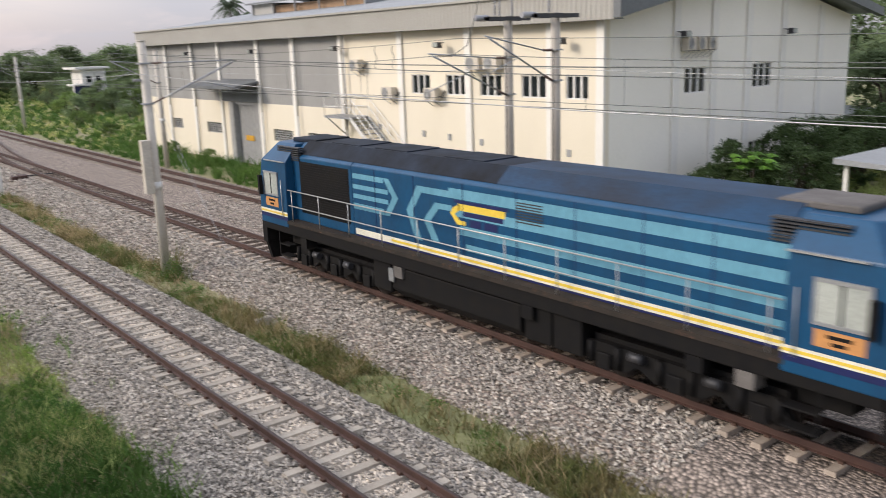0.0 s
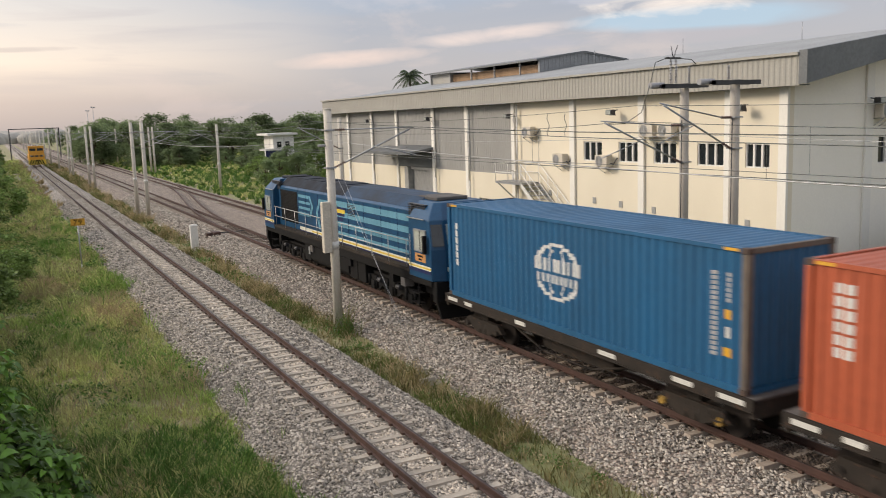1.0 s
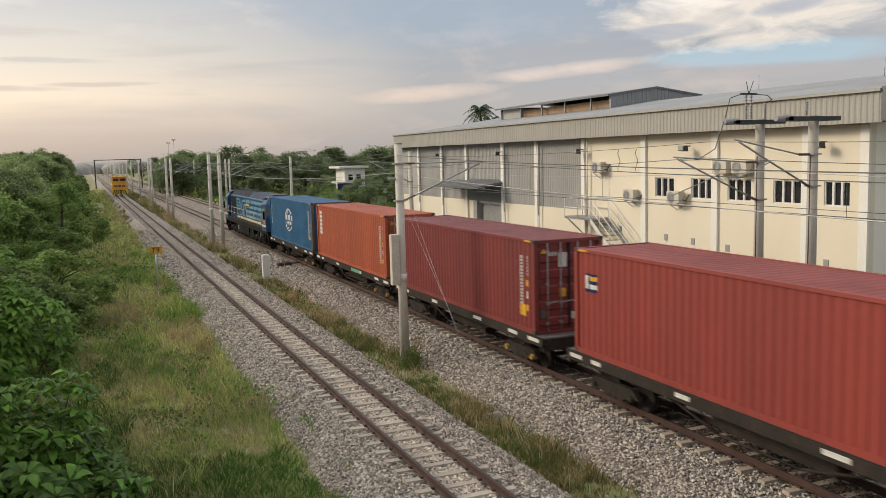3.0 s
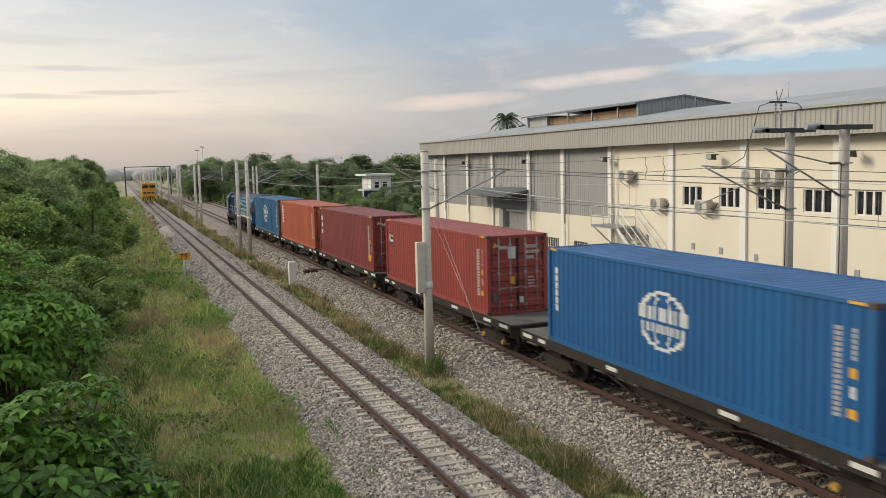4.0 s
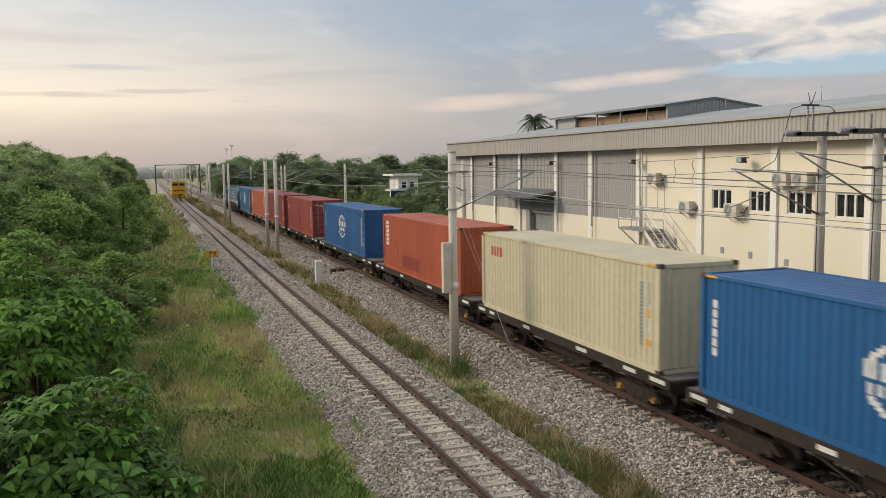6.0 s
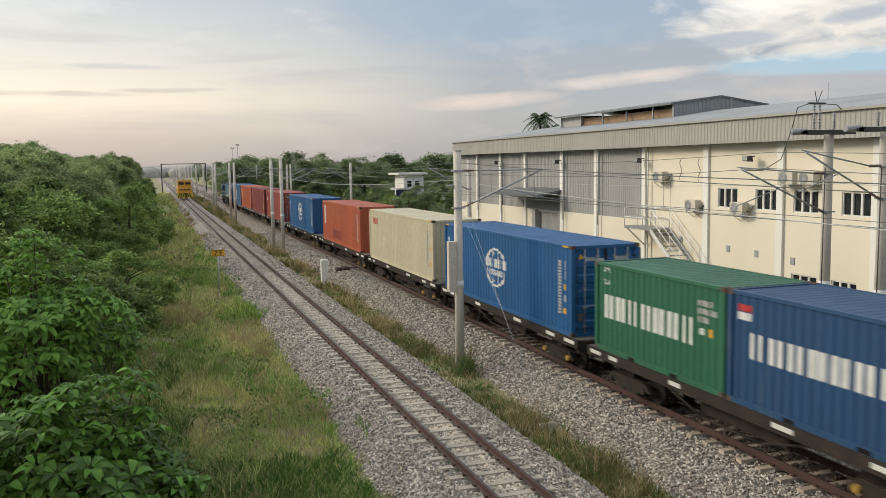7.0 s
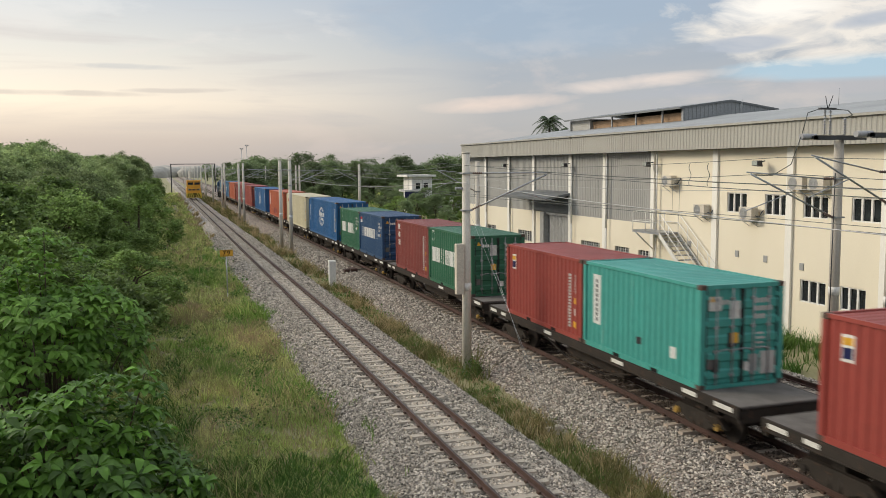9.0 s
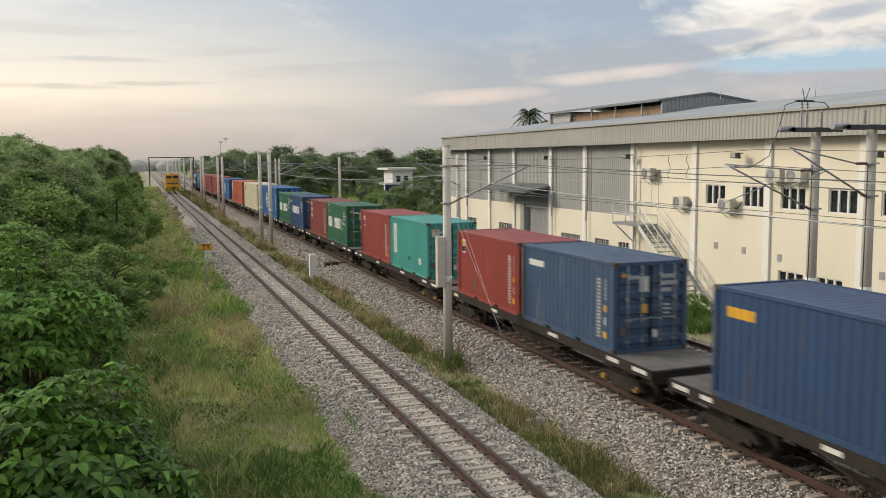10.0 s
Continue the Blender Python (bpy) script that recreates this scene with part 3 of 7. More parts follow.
def ribbed(sh, along, x, a0, a1, z0, z1, pitch, depth, sign=-1, back=0.05):
    """A sheet with upright trapezoid ribs on the plane x (or y) = x, proud by depth."""
    pts, a = [], a0
    while a < a1 - 1e-6:
        for da, d in ((0, 0), (0.30, 0), (0.45, 1), (0.85, 1)):
            if a + da * pitch <= a1:
                pts.append((a + da * pitch, d * depth))
        a += pitch
    pts.append((a1, 0))
    n = len(pts)

    def P(a, d, z):
        return (x + sign * d, a, z) if along == "y" else (a, x + sign * d, z)
    v = [P(a, d, z) for z in (z0, z1) for a, d in pts] + [P(a, -back, z) for z in (z0, z1) for a, d in pts]
    f = [(i, i + 1, n + i + 1, n + i) for i in range(n - 1)] + [(2 * n + i, 2 * n + i + 1, 3 * n + i + 1, 3 * n + i) for i in range(n - 1)]
    f += [(i, i + 1, 2 * n + i + 1, 2 * n + i) for i in range(n - 1)] + [(n + i, n + i + 1, 3 * n + i + 1, 3 * n + i) for i in range(n - 1)]
    f += [(0, n, 3 * n, 2 * n), (n - 1, 2 * n - 1, 4 * n - 1, 3 * n - 1)]
    sh.add(v, f)


def build_warehouse():
    b = thing("warehouse", pose(0, 0, 0), "long cream and grey warehouse with shallow metal roof beside the tracks", "warehouse")
    upper = [(23.0, 24.2), (25.32, 26.78), (28.03, 29.46), (30.45, 31.88), (33.13, 34.58)]
    lower = [(25.9, 27.22), (28.01, 29.49)]
    louvres = [(40.95, 42.49), (43.5, 45.17), (47.04, 49.53), (57.25, 59.76), (64.26, 66.15)]
    door = (51.3, 55.3, GZ, 3.45)
    holes = [(a, c, 4.43, 5.38) for a, c in upper] + [(a, c, 0.85, 1.82) for a, c in lower] + [(a, c, 1.15, 1.9) for a, c in louvres]
    sh = Shape()
    west = lambda a, z, d: (XB + d, a, z)
    part("wall", pierced(Shape(), west, YB0, 40.8, GZ, 7.45, 0, 0.25, [h for h in holes if h[1] <= 40.8]), "cream", b, "cream rendered wall along the tracks")
    part("low_wall", pierced(Shape(), west, 40.8, YB1, GZ, 2.78, 0, 0.25, [h for h in holes if h[0] > 40.8] + [door]), "cream", b, "cream rendered wall below the cladding")
    sh = Shape()
    for a, a2, z, z2 in cells(40.8, 66.9, 2.78, 7.45, [(door[0], door[1], 2.0, 3.45)]):
        ribbed(sh, "y", XB + 0.06, a, a2, z, z2, 0.22, 0.03)
    part("cladding", sh, "cladding", b, "ribbed grey metal cladding above the wall")
    part("cladding_end", Shape().box(XB + 0.02, XB + 0.25, 66.9, YB1, 2.78, 7.45), "cladding", b, "grey cladding at the far end")
    # gable wall towards the bridge
    gwin = [(30.85, 32.36, 4.38, 5.47), (35.99, 37.57, 4.36, 5.46), (35.94, 37.6, -0.3, 1.9)]
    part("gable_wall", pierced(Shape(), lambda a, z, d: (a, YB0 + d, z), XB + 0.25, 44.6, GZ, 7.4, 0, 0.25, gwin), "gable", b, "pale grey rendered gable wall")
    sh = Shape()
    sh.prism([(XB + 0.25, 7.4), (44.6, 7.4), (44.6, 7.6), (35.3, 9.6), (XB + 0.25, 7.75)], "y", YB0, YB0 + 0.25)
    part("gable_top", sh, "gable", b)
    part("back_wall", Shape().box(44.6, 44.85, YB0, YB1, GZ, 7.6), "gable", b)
    part("end_wall", Shape().box(XB + 0.25, 44.6, YB1 - 0.25, YB1, GZ, 7.6), "cladding", b)
    for y in (66.38, 61.43, 56.79, 50.97, 46.37, 40.98, 35.41, 30.19, 25.0, 22.32):
        w = 0.17 if y > 40.9 else 0.2
        part("column", Shape().box(XB - 0.12, XB - 0.003, y - w, y + w, GZ, 7.45), "pilaster", b, "white painted pilaster", 0.01)
    for y in (66.2, 61.25, 50.75, 46.15, 40.65):
        part("downpipe", Shape().path([(XB - 0.2, y - 0.25, 7.4), (XB - 0.2, y - 0.25, 2.9), (XB - 0.2, y - 0.25, GZ)], 0.05), "white", b, "white downpipe")
    for x in (30.16, 32.84, 35.46, 38.36, 41.8):
        part("column", Shape().box(x - 0.22, x + 0.22, YB0 - 0.1, YB0 - 0.003, GZ, 7.5 + min(x - XB, 44.6 - x) * 0.19), "pilaster", b, "white painted pilaster", 0.01)
    # roof: fascia, sheets, barge boards
    sh = Shape()
    ribbed(sh, "y", 25.15, 21.2, 70.75, 7.45, 8.5, 0.25, 0.022)
    part("fascia", sh, "fascia", b, "ribbed beige metal fascia below the roof edge")
    part("soffit", Shape().box(25.2, XB, 21.3, 70.7, 7.46, 7.5), "darkroof", b)
    part("gutter", Shape().box(25.02, 25.25, 21.2, 70.75, 8.5, 8.6), "fascia", b, "pale capping along the roof edge")
    part("roof", Shape().prism([(25.2, 8.5), (35.3, 9.95), (45.6, 7.75), (45.6, 7.6), (35.3, 9.7), (25.2, 8.2)], "y", 21.0, 70.8), "roof", b, "weathered pale metal roof")
    sh = Shape()
    sh.prism([(25.1, 7.5), (35.3, 9.55), (45.6, 7.45), (45.6, 7.85), (35.3, 10.05), (25.1, 8.66)], "y", 20.85, 21.2)
    part("barge_board", sh, "darkroof", b, "dark grey gable flashing")
    # ridge monitor
    part("monitor_wall", Shape().box(32.75, 38.6, 48.2, 61.0, 9.2, 10.12), "timber", b, "brown boarded side of the ridge ventilator")
    part("monitor_end", Shape().box(32.5, 39.0, 61.0, 64.3, 9.2, 10.34), "cladding", b)
    part("monitor_gable", Shape().prism([(32.3, 9.3), (39.4, 9.3), (39.4, 10.36), (35.9, 10.85), (32.3, 10.36)], "y", 48.0, 48.2), "roof", b, "grey sheeted gable of the ridge ventilator")
    sh = Shape()
    for k in range(23):
        x = 32.4 + 0.3 * k
        sh.box(x, x + 0.1, 47.97, 48.0, 9.3, 10.36 + 0.49 * (1 - abs(x - 35.85) / 3.6) - 0.02)
    part("gable_ribs", sh, "roof", b)
    part("monitor_roof", Shape().prism([(32.0, 10.30), (35.9, 10.82), (39.7, 10.30), (39.7, 10.42), (35.9, 10.95), (32.0, 10.42)], "y", 47.9, 64.6), "darkroof", b, "dark roof of the ridge ventilator")
    for k in range(5):
        y = 50.5 + 3.4 * k
        part("monitor_post", Shape().box(32.35, 32.45, y, y + 0.1, 9.2, 10.32), "steel", b)
    for y in (23.0, 29.0, 37.0, 45.0):
        part("lightning_rod", Shape().tube((34.5, y, 9.7), (34.5, y, 10.7), 0.015), "steel", b)
    # windows
    def window(a, a2, z, z2, n, face):
        def bx(s, p, q, d0, d1, r, t):
            return s.box(XB + d0, XB + d1, p, q, r, t) if face == "w" else s.box(p, q, YB0 + d0, YB0 + d1, r, t)
        w = (a2 - a) / n
        put = (lambda p, q, d: (XB + d, p, q)) if face == "w" else (lambda p, q, d: (p, YB0 + d, q))
        fr = pierced(Shape(), put, a, a2, z, z2, 0.04, 0.11, [(a + k * w + 0.05, a + (k + 1) * w - 0.05, z + 0.05, z2 - 0.05) for k in range(n)])
        win = part("window", fr, "white", b, "white framed window with dark glass")
        for k in range(n):
            part("pane", bx(Shape(), a + k * w + 0.03, a + (k + 1) * w - 0.03, 0.12, 0.14, z + 0.02, z2 - 0.02), "glass", win)
    for a, a2 in upper:
        window(a, a2, 4.43, 5.38, 3, "w")
    for a, a2 in lower:
        window(a, a2, 0.85, 1.82, 3, "w")
    for g in gwin:
        window(*g, 3, "s")
    for a, a2 in louvres:
        lv = part("louvre_window", Shape().box(XB + 0.16, XB + 0.2, a, a2, 1.15, 1.9), "glass", b, "dark louvred window in a white grid")
        n = round((a2 - a) / 0.3)
        for k in range(n + 1):
            y = a + (a2 - a) * k / n
            part("bar", Shape().box(XB + 0.08, XB + 0.12, y - 0.02, y + 0.02, 1.15, 1.9), "white", lv)
        for k in range(6):
            z = 1.17 + 0.142 * k
            part("slat", Shape().box(XB + 0.10, XB + 0.15, a, a2, z, z + 0.035), "steel", lv)
    # roller door, its surround and canopy
    d = Shape()
    ribbed(d, "y", XB + 0.16, door[0] + 0.2, door[1] - 0.6, GZ, 3.3, 0.5, 0.02)
    part("roller_door", d, "door_grey", b, "closed grey roller door")
    part("door_frame", Shape().box(XB - 0.25, XB + 0.15, door[1] - 0.6, door[1], GZ, 3.45).box(XB - 0.05, XB + 0.15, door[0], door[0] + 0.2, GZ, 3.45).box(XB - 0.05, XB + 0.15, door[0] + 0.2, door[1] - 0.6, 3.3, 3.45), "door_grey", b, "pale grey door surround")
    part("notice", Shape().box(XB + 0.10, XB + 0.13, 52.6, 53.8, 0.9, 1.25), "yellow", b, "yellow notice board on the door")
    part("canopy", Shape().hexa([(23.9, 50.9, 4.45), (XB - 0.01, 50.9, 4.75), (XB - 0.01, 58.6, 4.75), (23.9, 58.6, 4.45), (23.9, 50.9, 4.6), (XB - 0.01, 50.9, 4.9), (XB - 0.01, 58.6, 4.9), (23.9, 58.6, 4.6)]), "darkroof", b, "grey flat canopy over the door")
    part("canopy_back", Shape().box(XB - 0.11, XB - 0.02, 51.1, 56.6, 3.5, 5.0), "darkroof", b)
    for y in (51.2, 54.8, 58.4):
        part("bracket", Shape().tube((XB - 0.02, y, 4.2), (24.2, y, 4.5), 0.03), "steel", b)
    for y, z in ((33.6, 2.35), (31.6, 2.3), (29.3, 2.2), (37.4, 2.5), (23.9, 2.1)):
        part("vent", Shape().box(XB - 0.03, XB - 0.002, y, y + 0.24, z, z + 0.30), "door_grey", b, "small grey vent cover")


build_warehouse()


def air_conditioner(y, z, group="air conditioners on the warehouse wall", x=XB, w=0.9, h=0.58):
    t = thing("air_conditioner", pose(x, y, z), "beige outdoor air conditioning unit on wall brackets", "air conditioner", group)
    part("casing", Shape().box(-0.50, -0.14, 0, w, 0.03, h), "casing", t, bevel=0.02)
    sh = Shape()
    c = Vector((-0.515, w * 0.62, h * 0.52))
    for r in (0.24, 0.17, 0.10):
        pts = [c + Vector((0, r * math.cos(a), r * math.sin(a))) for a in np.linspace(0, 2 * math.pi, 17)]
        sh.path(pts, 0.008, 4)
    part("fan_guard", sh, "steel", t)
    sh = Shape()
    sh.add([c + Vector((0.012, 0.25 * math.cos(a), 0.25 * math.sin(a))) for a in np.linspace(0, 2 * math.pi, 16, endpoint=False)] + [c + Vector((0.018, 0.25 * math.cos(a), 0.25 * math.sin(a))) for a in np.linspace(0, 2 * math.pi, 16, endpoint=False)],
           [tuple(range(16)), tuple(range(16, 32))] + [(i, (i + 1) % 16, 16 + (i + 1) % 16, 16 + i) for i in range(16)])
    part("fan", sh, "door_grey", t)
    for yy in (0.15, w - 0.15):
        part("bracket", Shape().box(-0.5, -0.002, yy - 0.02, yy + 0.02, 0, 0.03).tube((-0.47, yy, 0), (-0.01, yy, -0.3), 0.015), "steel", t)
    part("pipe", Shape().path([(-0.3, -0.02, 0.2), (-0.2, -0.15, 0.15), (-0.06, -0.2, 0.4), (-0.02, -0.22, 0.45)], 0.025), "darksteel", t)
    return t


for y, z in ((38.6, 5.56), (35.7, 4.17), (32.15, 4.18), (29.0, 5.6), (27.8, 5.6)):
    air_conditioner(y, z)


def floodlight(y, z):
    t = thing("floodlight", pose(XB - 0.13, y, z), "dark wall floodlight under the eaves", "floodlight", "floodlights under the eaves")
    part("arm", Shape().tube((0.01, 0, 0.1), (-0.3, 0, 0.05), 0.025), "darksteel", t)
    part("housing", Shape().hexa([(-0.55, -0.2, -0.1), (-0.25, -0.2, -0.15), (-0.25, 0.2, -0.15), (-0.55, 0.2, -0.1), (-0.5, -0.2, 0.12), (-0.3, -0.2, 0.12), (-0.3, 0.2, 0.12), (-0.5, 0.2, 0.12)]), "darksteel", t, bevel=0.01)
    part("lens", Shape().box(-0.56, -0.552, -0.17, 0.17, -0.09, 0.1), "pale_glass", t)
    return t


for y in (61.3, 50.9, 40.9, 31.8, 24.0):
    floodlight(y, 6.75)
for x in (30.15, 38.3):
    lamp = floodlight(0, 0)
    lamp.matrix_world = pose(x, YB0 - 0.11, 6.85, 0, 0, 90)
for k in range(3):
    unit = air_conditioner(0, 0, "air conditioners on the gable")
    unit.matrix_world = pose(30.9 + 0.75 * k, YB0 - 0.003, 6.15, 0, 0, 90)
    unit.scale = (1, 0.62, 1)


def outside_stair():
    t = thing("outside_stair", pose(0, 0, 0), "white steel outside stair with landing and railings", "stairs")
    x0, x1, zt = 24.5, 25.64, 3.2
    part("landing", Shape().box(x0, x1, 38.4, 41.0, zt - 0.12, zt), "steel", t)
    for y in (38.6, 40.8):
        part("brace", Shape().tube((x0 + 0.05, y, zt - 0.12), (XB - 0.13, y, 2.1), 0.04), "white", t)
    n, y, z = 18, 38.4, zt
    run, rise = 0.29, (zt - GZ) / 19
    for k in range(n):
        part("tread", Shape().box(x0 + 0.06, x1 - 0.06, y - (k + 1) * run, y - k * run - 0.03, z - (k + 1) * rise - 0.04, z - (k + 1) * rise), "steel", t)
    for x in (x0, x1):
        yb, zb = y - n * run, z - n * rise - 0.2
        part("stringer", Shape().hexa([(x, yb, zb - 0.12), (x + 0.05, yb, zb - 0.12), (x + 0.05, y, z - 0.25), (x, y, z - 0.25), (x, yb, zb + 0.14), (x + 0.05, yb, zb + 0.14), (x + 0.05, y, z), (x, y, z)]), "white", t)
        sh = Shape()
        for hgt in (0.5, 1.0):
            sh.path([(x + 0.02, 41.0, zt + hgt), (x + 0.02, 38.4, zt + hgt), (x + 0.02, yb, zb + hgt + 0.2)], 0.022)
        for k in range(7):
            yy = y - k * n * run / 6
            zz = z - k * n * rise / 6
            sh.tube((x + 0.02, yy, zz - 0.1), (x + 0.02, yy, zz + 1.0), 0.02)
        for yy in (39.7, 41.0):
            sh.tube((x + 0.02, yy, zt), (x + 0.02, yy, zt + 1.0), 0.02)
        part("railing", sh, "white", t, "white tubular railing")
    part("end_railing", Shape().tube((x0, 41.0, zt + 1.0), (x1, 41.0, zt + 1.0), 0.022).tube((x0, 41.0, zt + 0.5), (x1, 41.0, zt + 0.5), 0.022), "white", t)


outside_stair()


# ---- train ----
SLACK_T = [0, 0.2, 0.5, 1.0, 1.5, 2.0, 2.5, 4.0, 4.5, 5.0, 5.5, 7.0, 7.5, 8.0, 8.5, 9.0, 9.5, 10.0]
SLACK = [-1.2, -0.7, -1.55, -0.7, -0.55, -0.2, -0.6, 0, 0, -0.4, 0, 0, 0, 0.15, 0, 0, -0.35, 0]      # small surges of the train, metres


def D(t):
    """How far the train has gone at t seconds."""
    return 19.219 * t + 0.02 * (t - 5) ** 2 + float(np.interp(t, SLACK_T, SLACK))


def wave(u):
    """Depth of the container corrugation at u metres from the end."""
    u = (u % 0.28) / 0.28
    return 0.0 if u < 0.25 else (u - 0.25) * 4 if u < 0.5 else 1.0 if u < 0.75 else (1 - u) * 4


def wave_stops(u0, u1):
    k0, k1 = math.floor(u0 / 0.07), math.ceil(u1 / 0.07)
    return [u0] + [k * 0.07 for k in range(k0, k1 + 1) if u0 + 1e-4 < k * 0.07 < u1 - 1e-4] + [u1]


XW = 1.2          # half width over the corrugation's crests
DEPTH = 0.040


def corrugated(sh, kind, L, H):
    us = wave_stops(0.14, L - 0.14) if kind in ("side_l", "side_r", "roof") else wave_stops(0.14, 2.30)
    pr, n = [], len(us)
    for u in us:
        d = DEPTH * wave(u) * (0.6 if kind == "roof" else 1)
        if kind == "side_l":
            pr.append([(-XW + d, -u, 0.14), (-XW + d, -u, H - 0.08), (-XW + 0.06, -u, H - 0.08), (-XW + 0.06, -u, 0.14)])
        elif kind == "side_r":
            pr.append([(XW - d, -u, 0.14), (XW - d, -u, H - 0.08), (XW - 0.06, -u, H - 0.08), (XW - 0.06, -u, 0.14)])
        elif kind == "roof":
            pr.append([(-XW + 0.02, -u, H - 0.012 - d), (XW - 0.02, -u, H - 0.012 - d), (XW - 0.02, -u, H - 0.06), (-XW + 0.02, -u, H - 0.06)])
        elif kind == "end_f":
            pr.append([(u - 1.219, -0.02 - d, 0.14), (u - 1.219, -0.02 - d, H - 0.1), (u - 1.219, -0.08, H - 0.1), (u - 1.219, -0.08, 0.14)])
        else:
            pr.append([(u - 1.219, -L + 0.02 + d, 0.14), (u - 1.219, -L + 0.02 + d, H - 0.1), (u - 1.219, -L + 0.08, H - 0.1), (u - 1.219, -L + 0.08, 0.14)])
    v = [p for q in pr for p in q]
    f = [(4 * i + k, 4 * i + (k + 1) % 4, 4 * i + 4 + (k + 1) % 4, 4 * i + 4 + k) for i in range(n - 1) for k in range(4)]
    sh.add(v, f)
    return sh


def mark(sh, rects, lift=0.004):
    """Painted rectangles on the side towards the siding: from the front end u0..u1, height z0..z1."""
    for u0, u1, z0, z1 in rects:
        us = wave_stops(u0, u1)
        v, n = [], len(us)
        for u in us:
            x = -XW + DEPTH * wave(u)
            v += [(x - lift, -u, z0), (x - lift, -u, z1), (x + 0.002, -u, z1), (x + 0.002, -u, z0)]
        sh.add(v, [(4 * i + k, 4 * i + (k + 1) % 4, 4 * i + 4 + (k + 1) % 4, 4 * i + 4 + k) for i in range(n - 1) for k in range(4)] + [(0, 1, 2, 3), (4 * n - 4, 4 * n - 3, 4 * n - 2, 4 * n - 1)])
    return sh


def row_of_bars(u0, u1, z0, z1, n, gap=0.2):
    w = (u1 - u0) / n
    return [(u0 + (k + a) * w, u0 + (k + a + 0.5 - gap) * w, z0, z1) for k in range(n) for a in (0, 0.42)]


def block_row(u0, u1, z0, z1, n):
    """A row of heavy upright bars, two for each character."""
    w = (u1 - u0) / n
    return [(u0 + (k + f) * w, u0 + (k + f + 0.26 + 0.04 * (k % 2)) * w, z0, z1) for k in range(n) for f in (0.06, 0.50)]


def column_of_bars(u0, u1, z0, z1, n, gap=0.25):
    w = (z1 - z0) / n
    return [(u0, u1, z0 + k * w, z0 + (k + 1 - gap) * w) for k in range(n)]


def globe(uc, zc, r, wide=1.0):
    """A ring cut by a broad band, in thin rows."""
    out, n = [], 18
    for k in range(n):
        z = -r + (k + 0.5) * 2 * r / n
        half = math.sqrt(max(0, r * r - z * z))
        if abs(z) < 0.42 * r:
            continue
        inner = math.sqrt(max(0, (0.86 * r) ** 2 - z * z))
        dz = r / n
        if inner < 0.05:
            out.append((uc - half, uc + half, zc + z - dz, zc + z + dz))
        else:
            out += [(uc - half, uc - inner, zc + z - dz, zc + z + dz), (uc + inner, uc + half, zc + z - dz, zc + z + dz)]
            if inner > 0.35 * r:
                out += [(uc - 0.50 * inner, uc - 0.50 * inner + 0.09 * r, zc + z - dz, zc + z + dz), (uc + 0.50 * inner - 0.09 * r, uc + 0.50 * inner, zc + z - dz, zc + z + dz)]
    return [(uc + (a - uc) * wide, uc + (b - uc) * wide, c, d) for a, b, c, d in out]


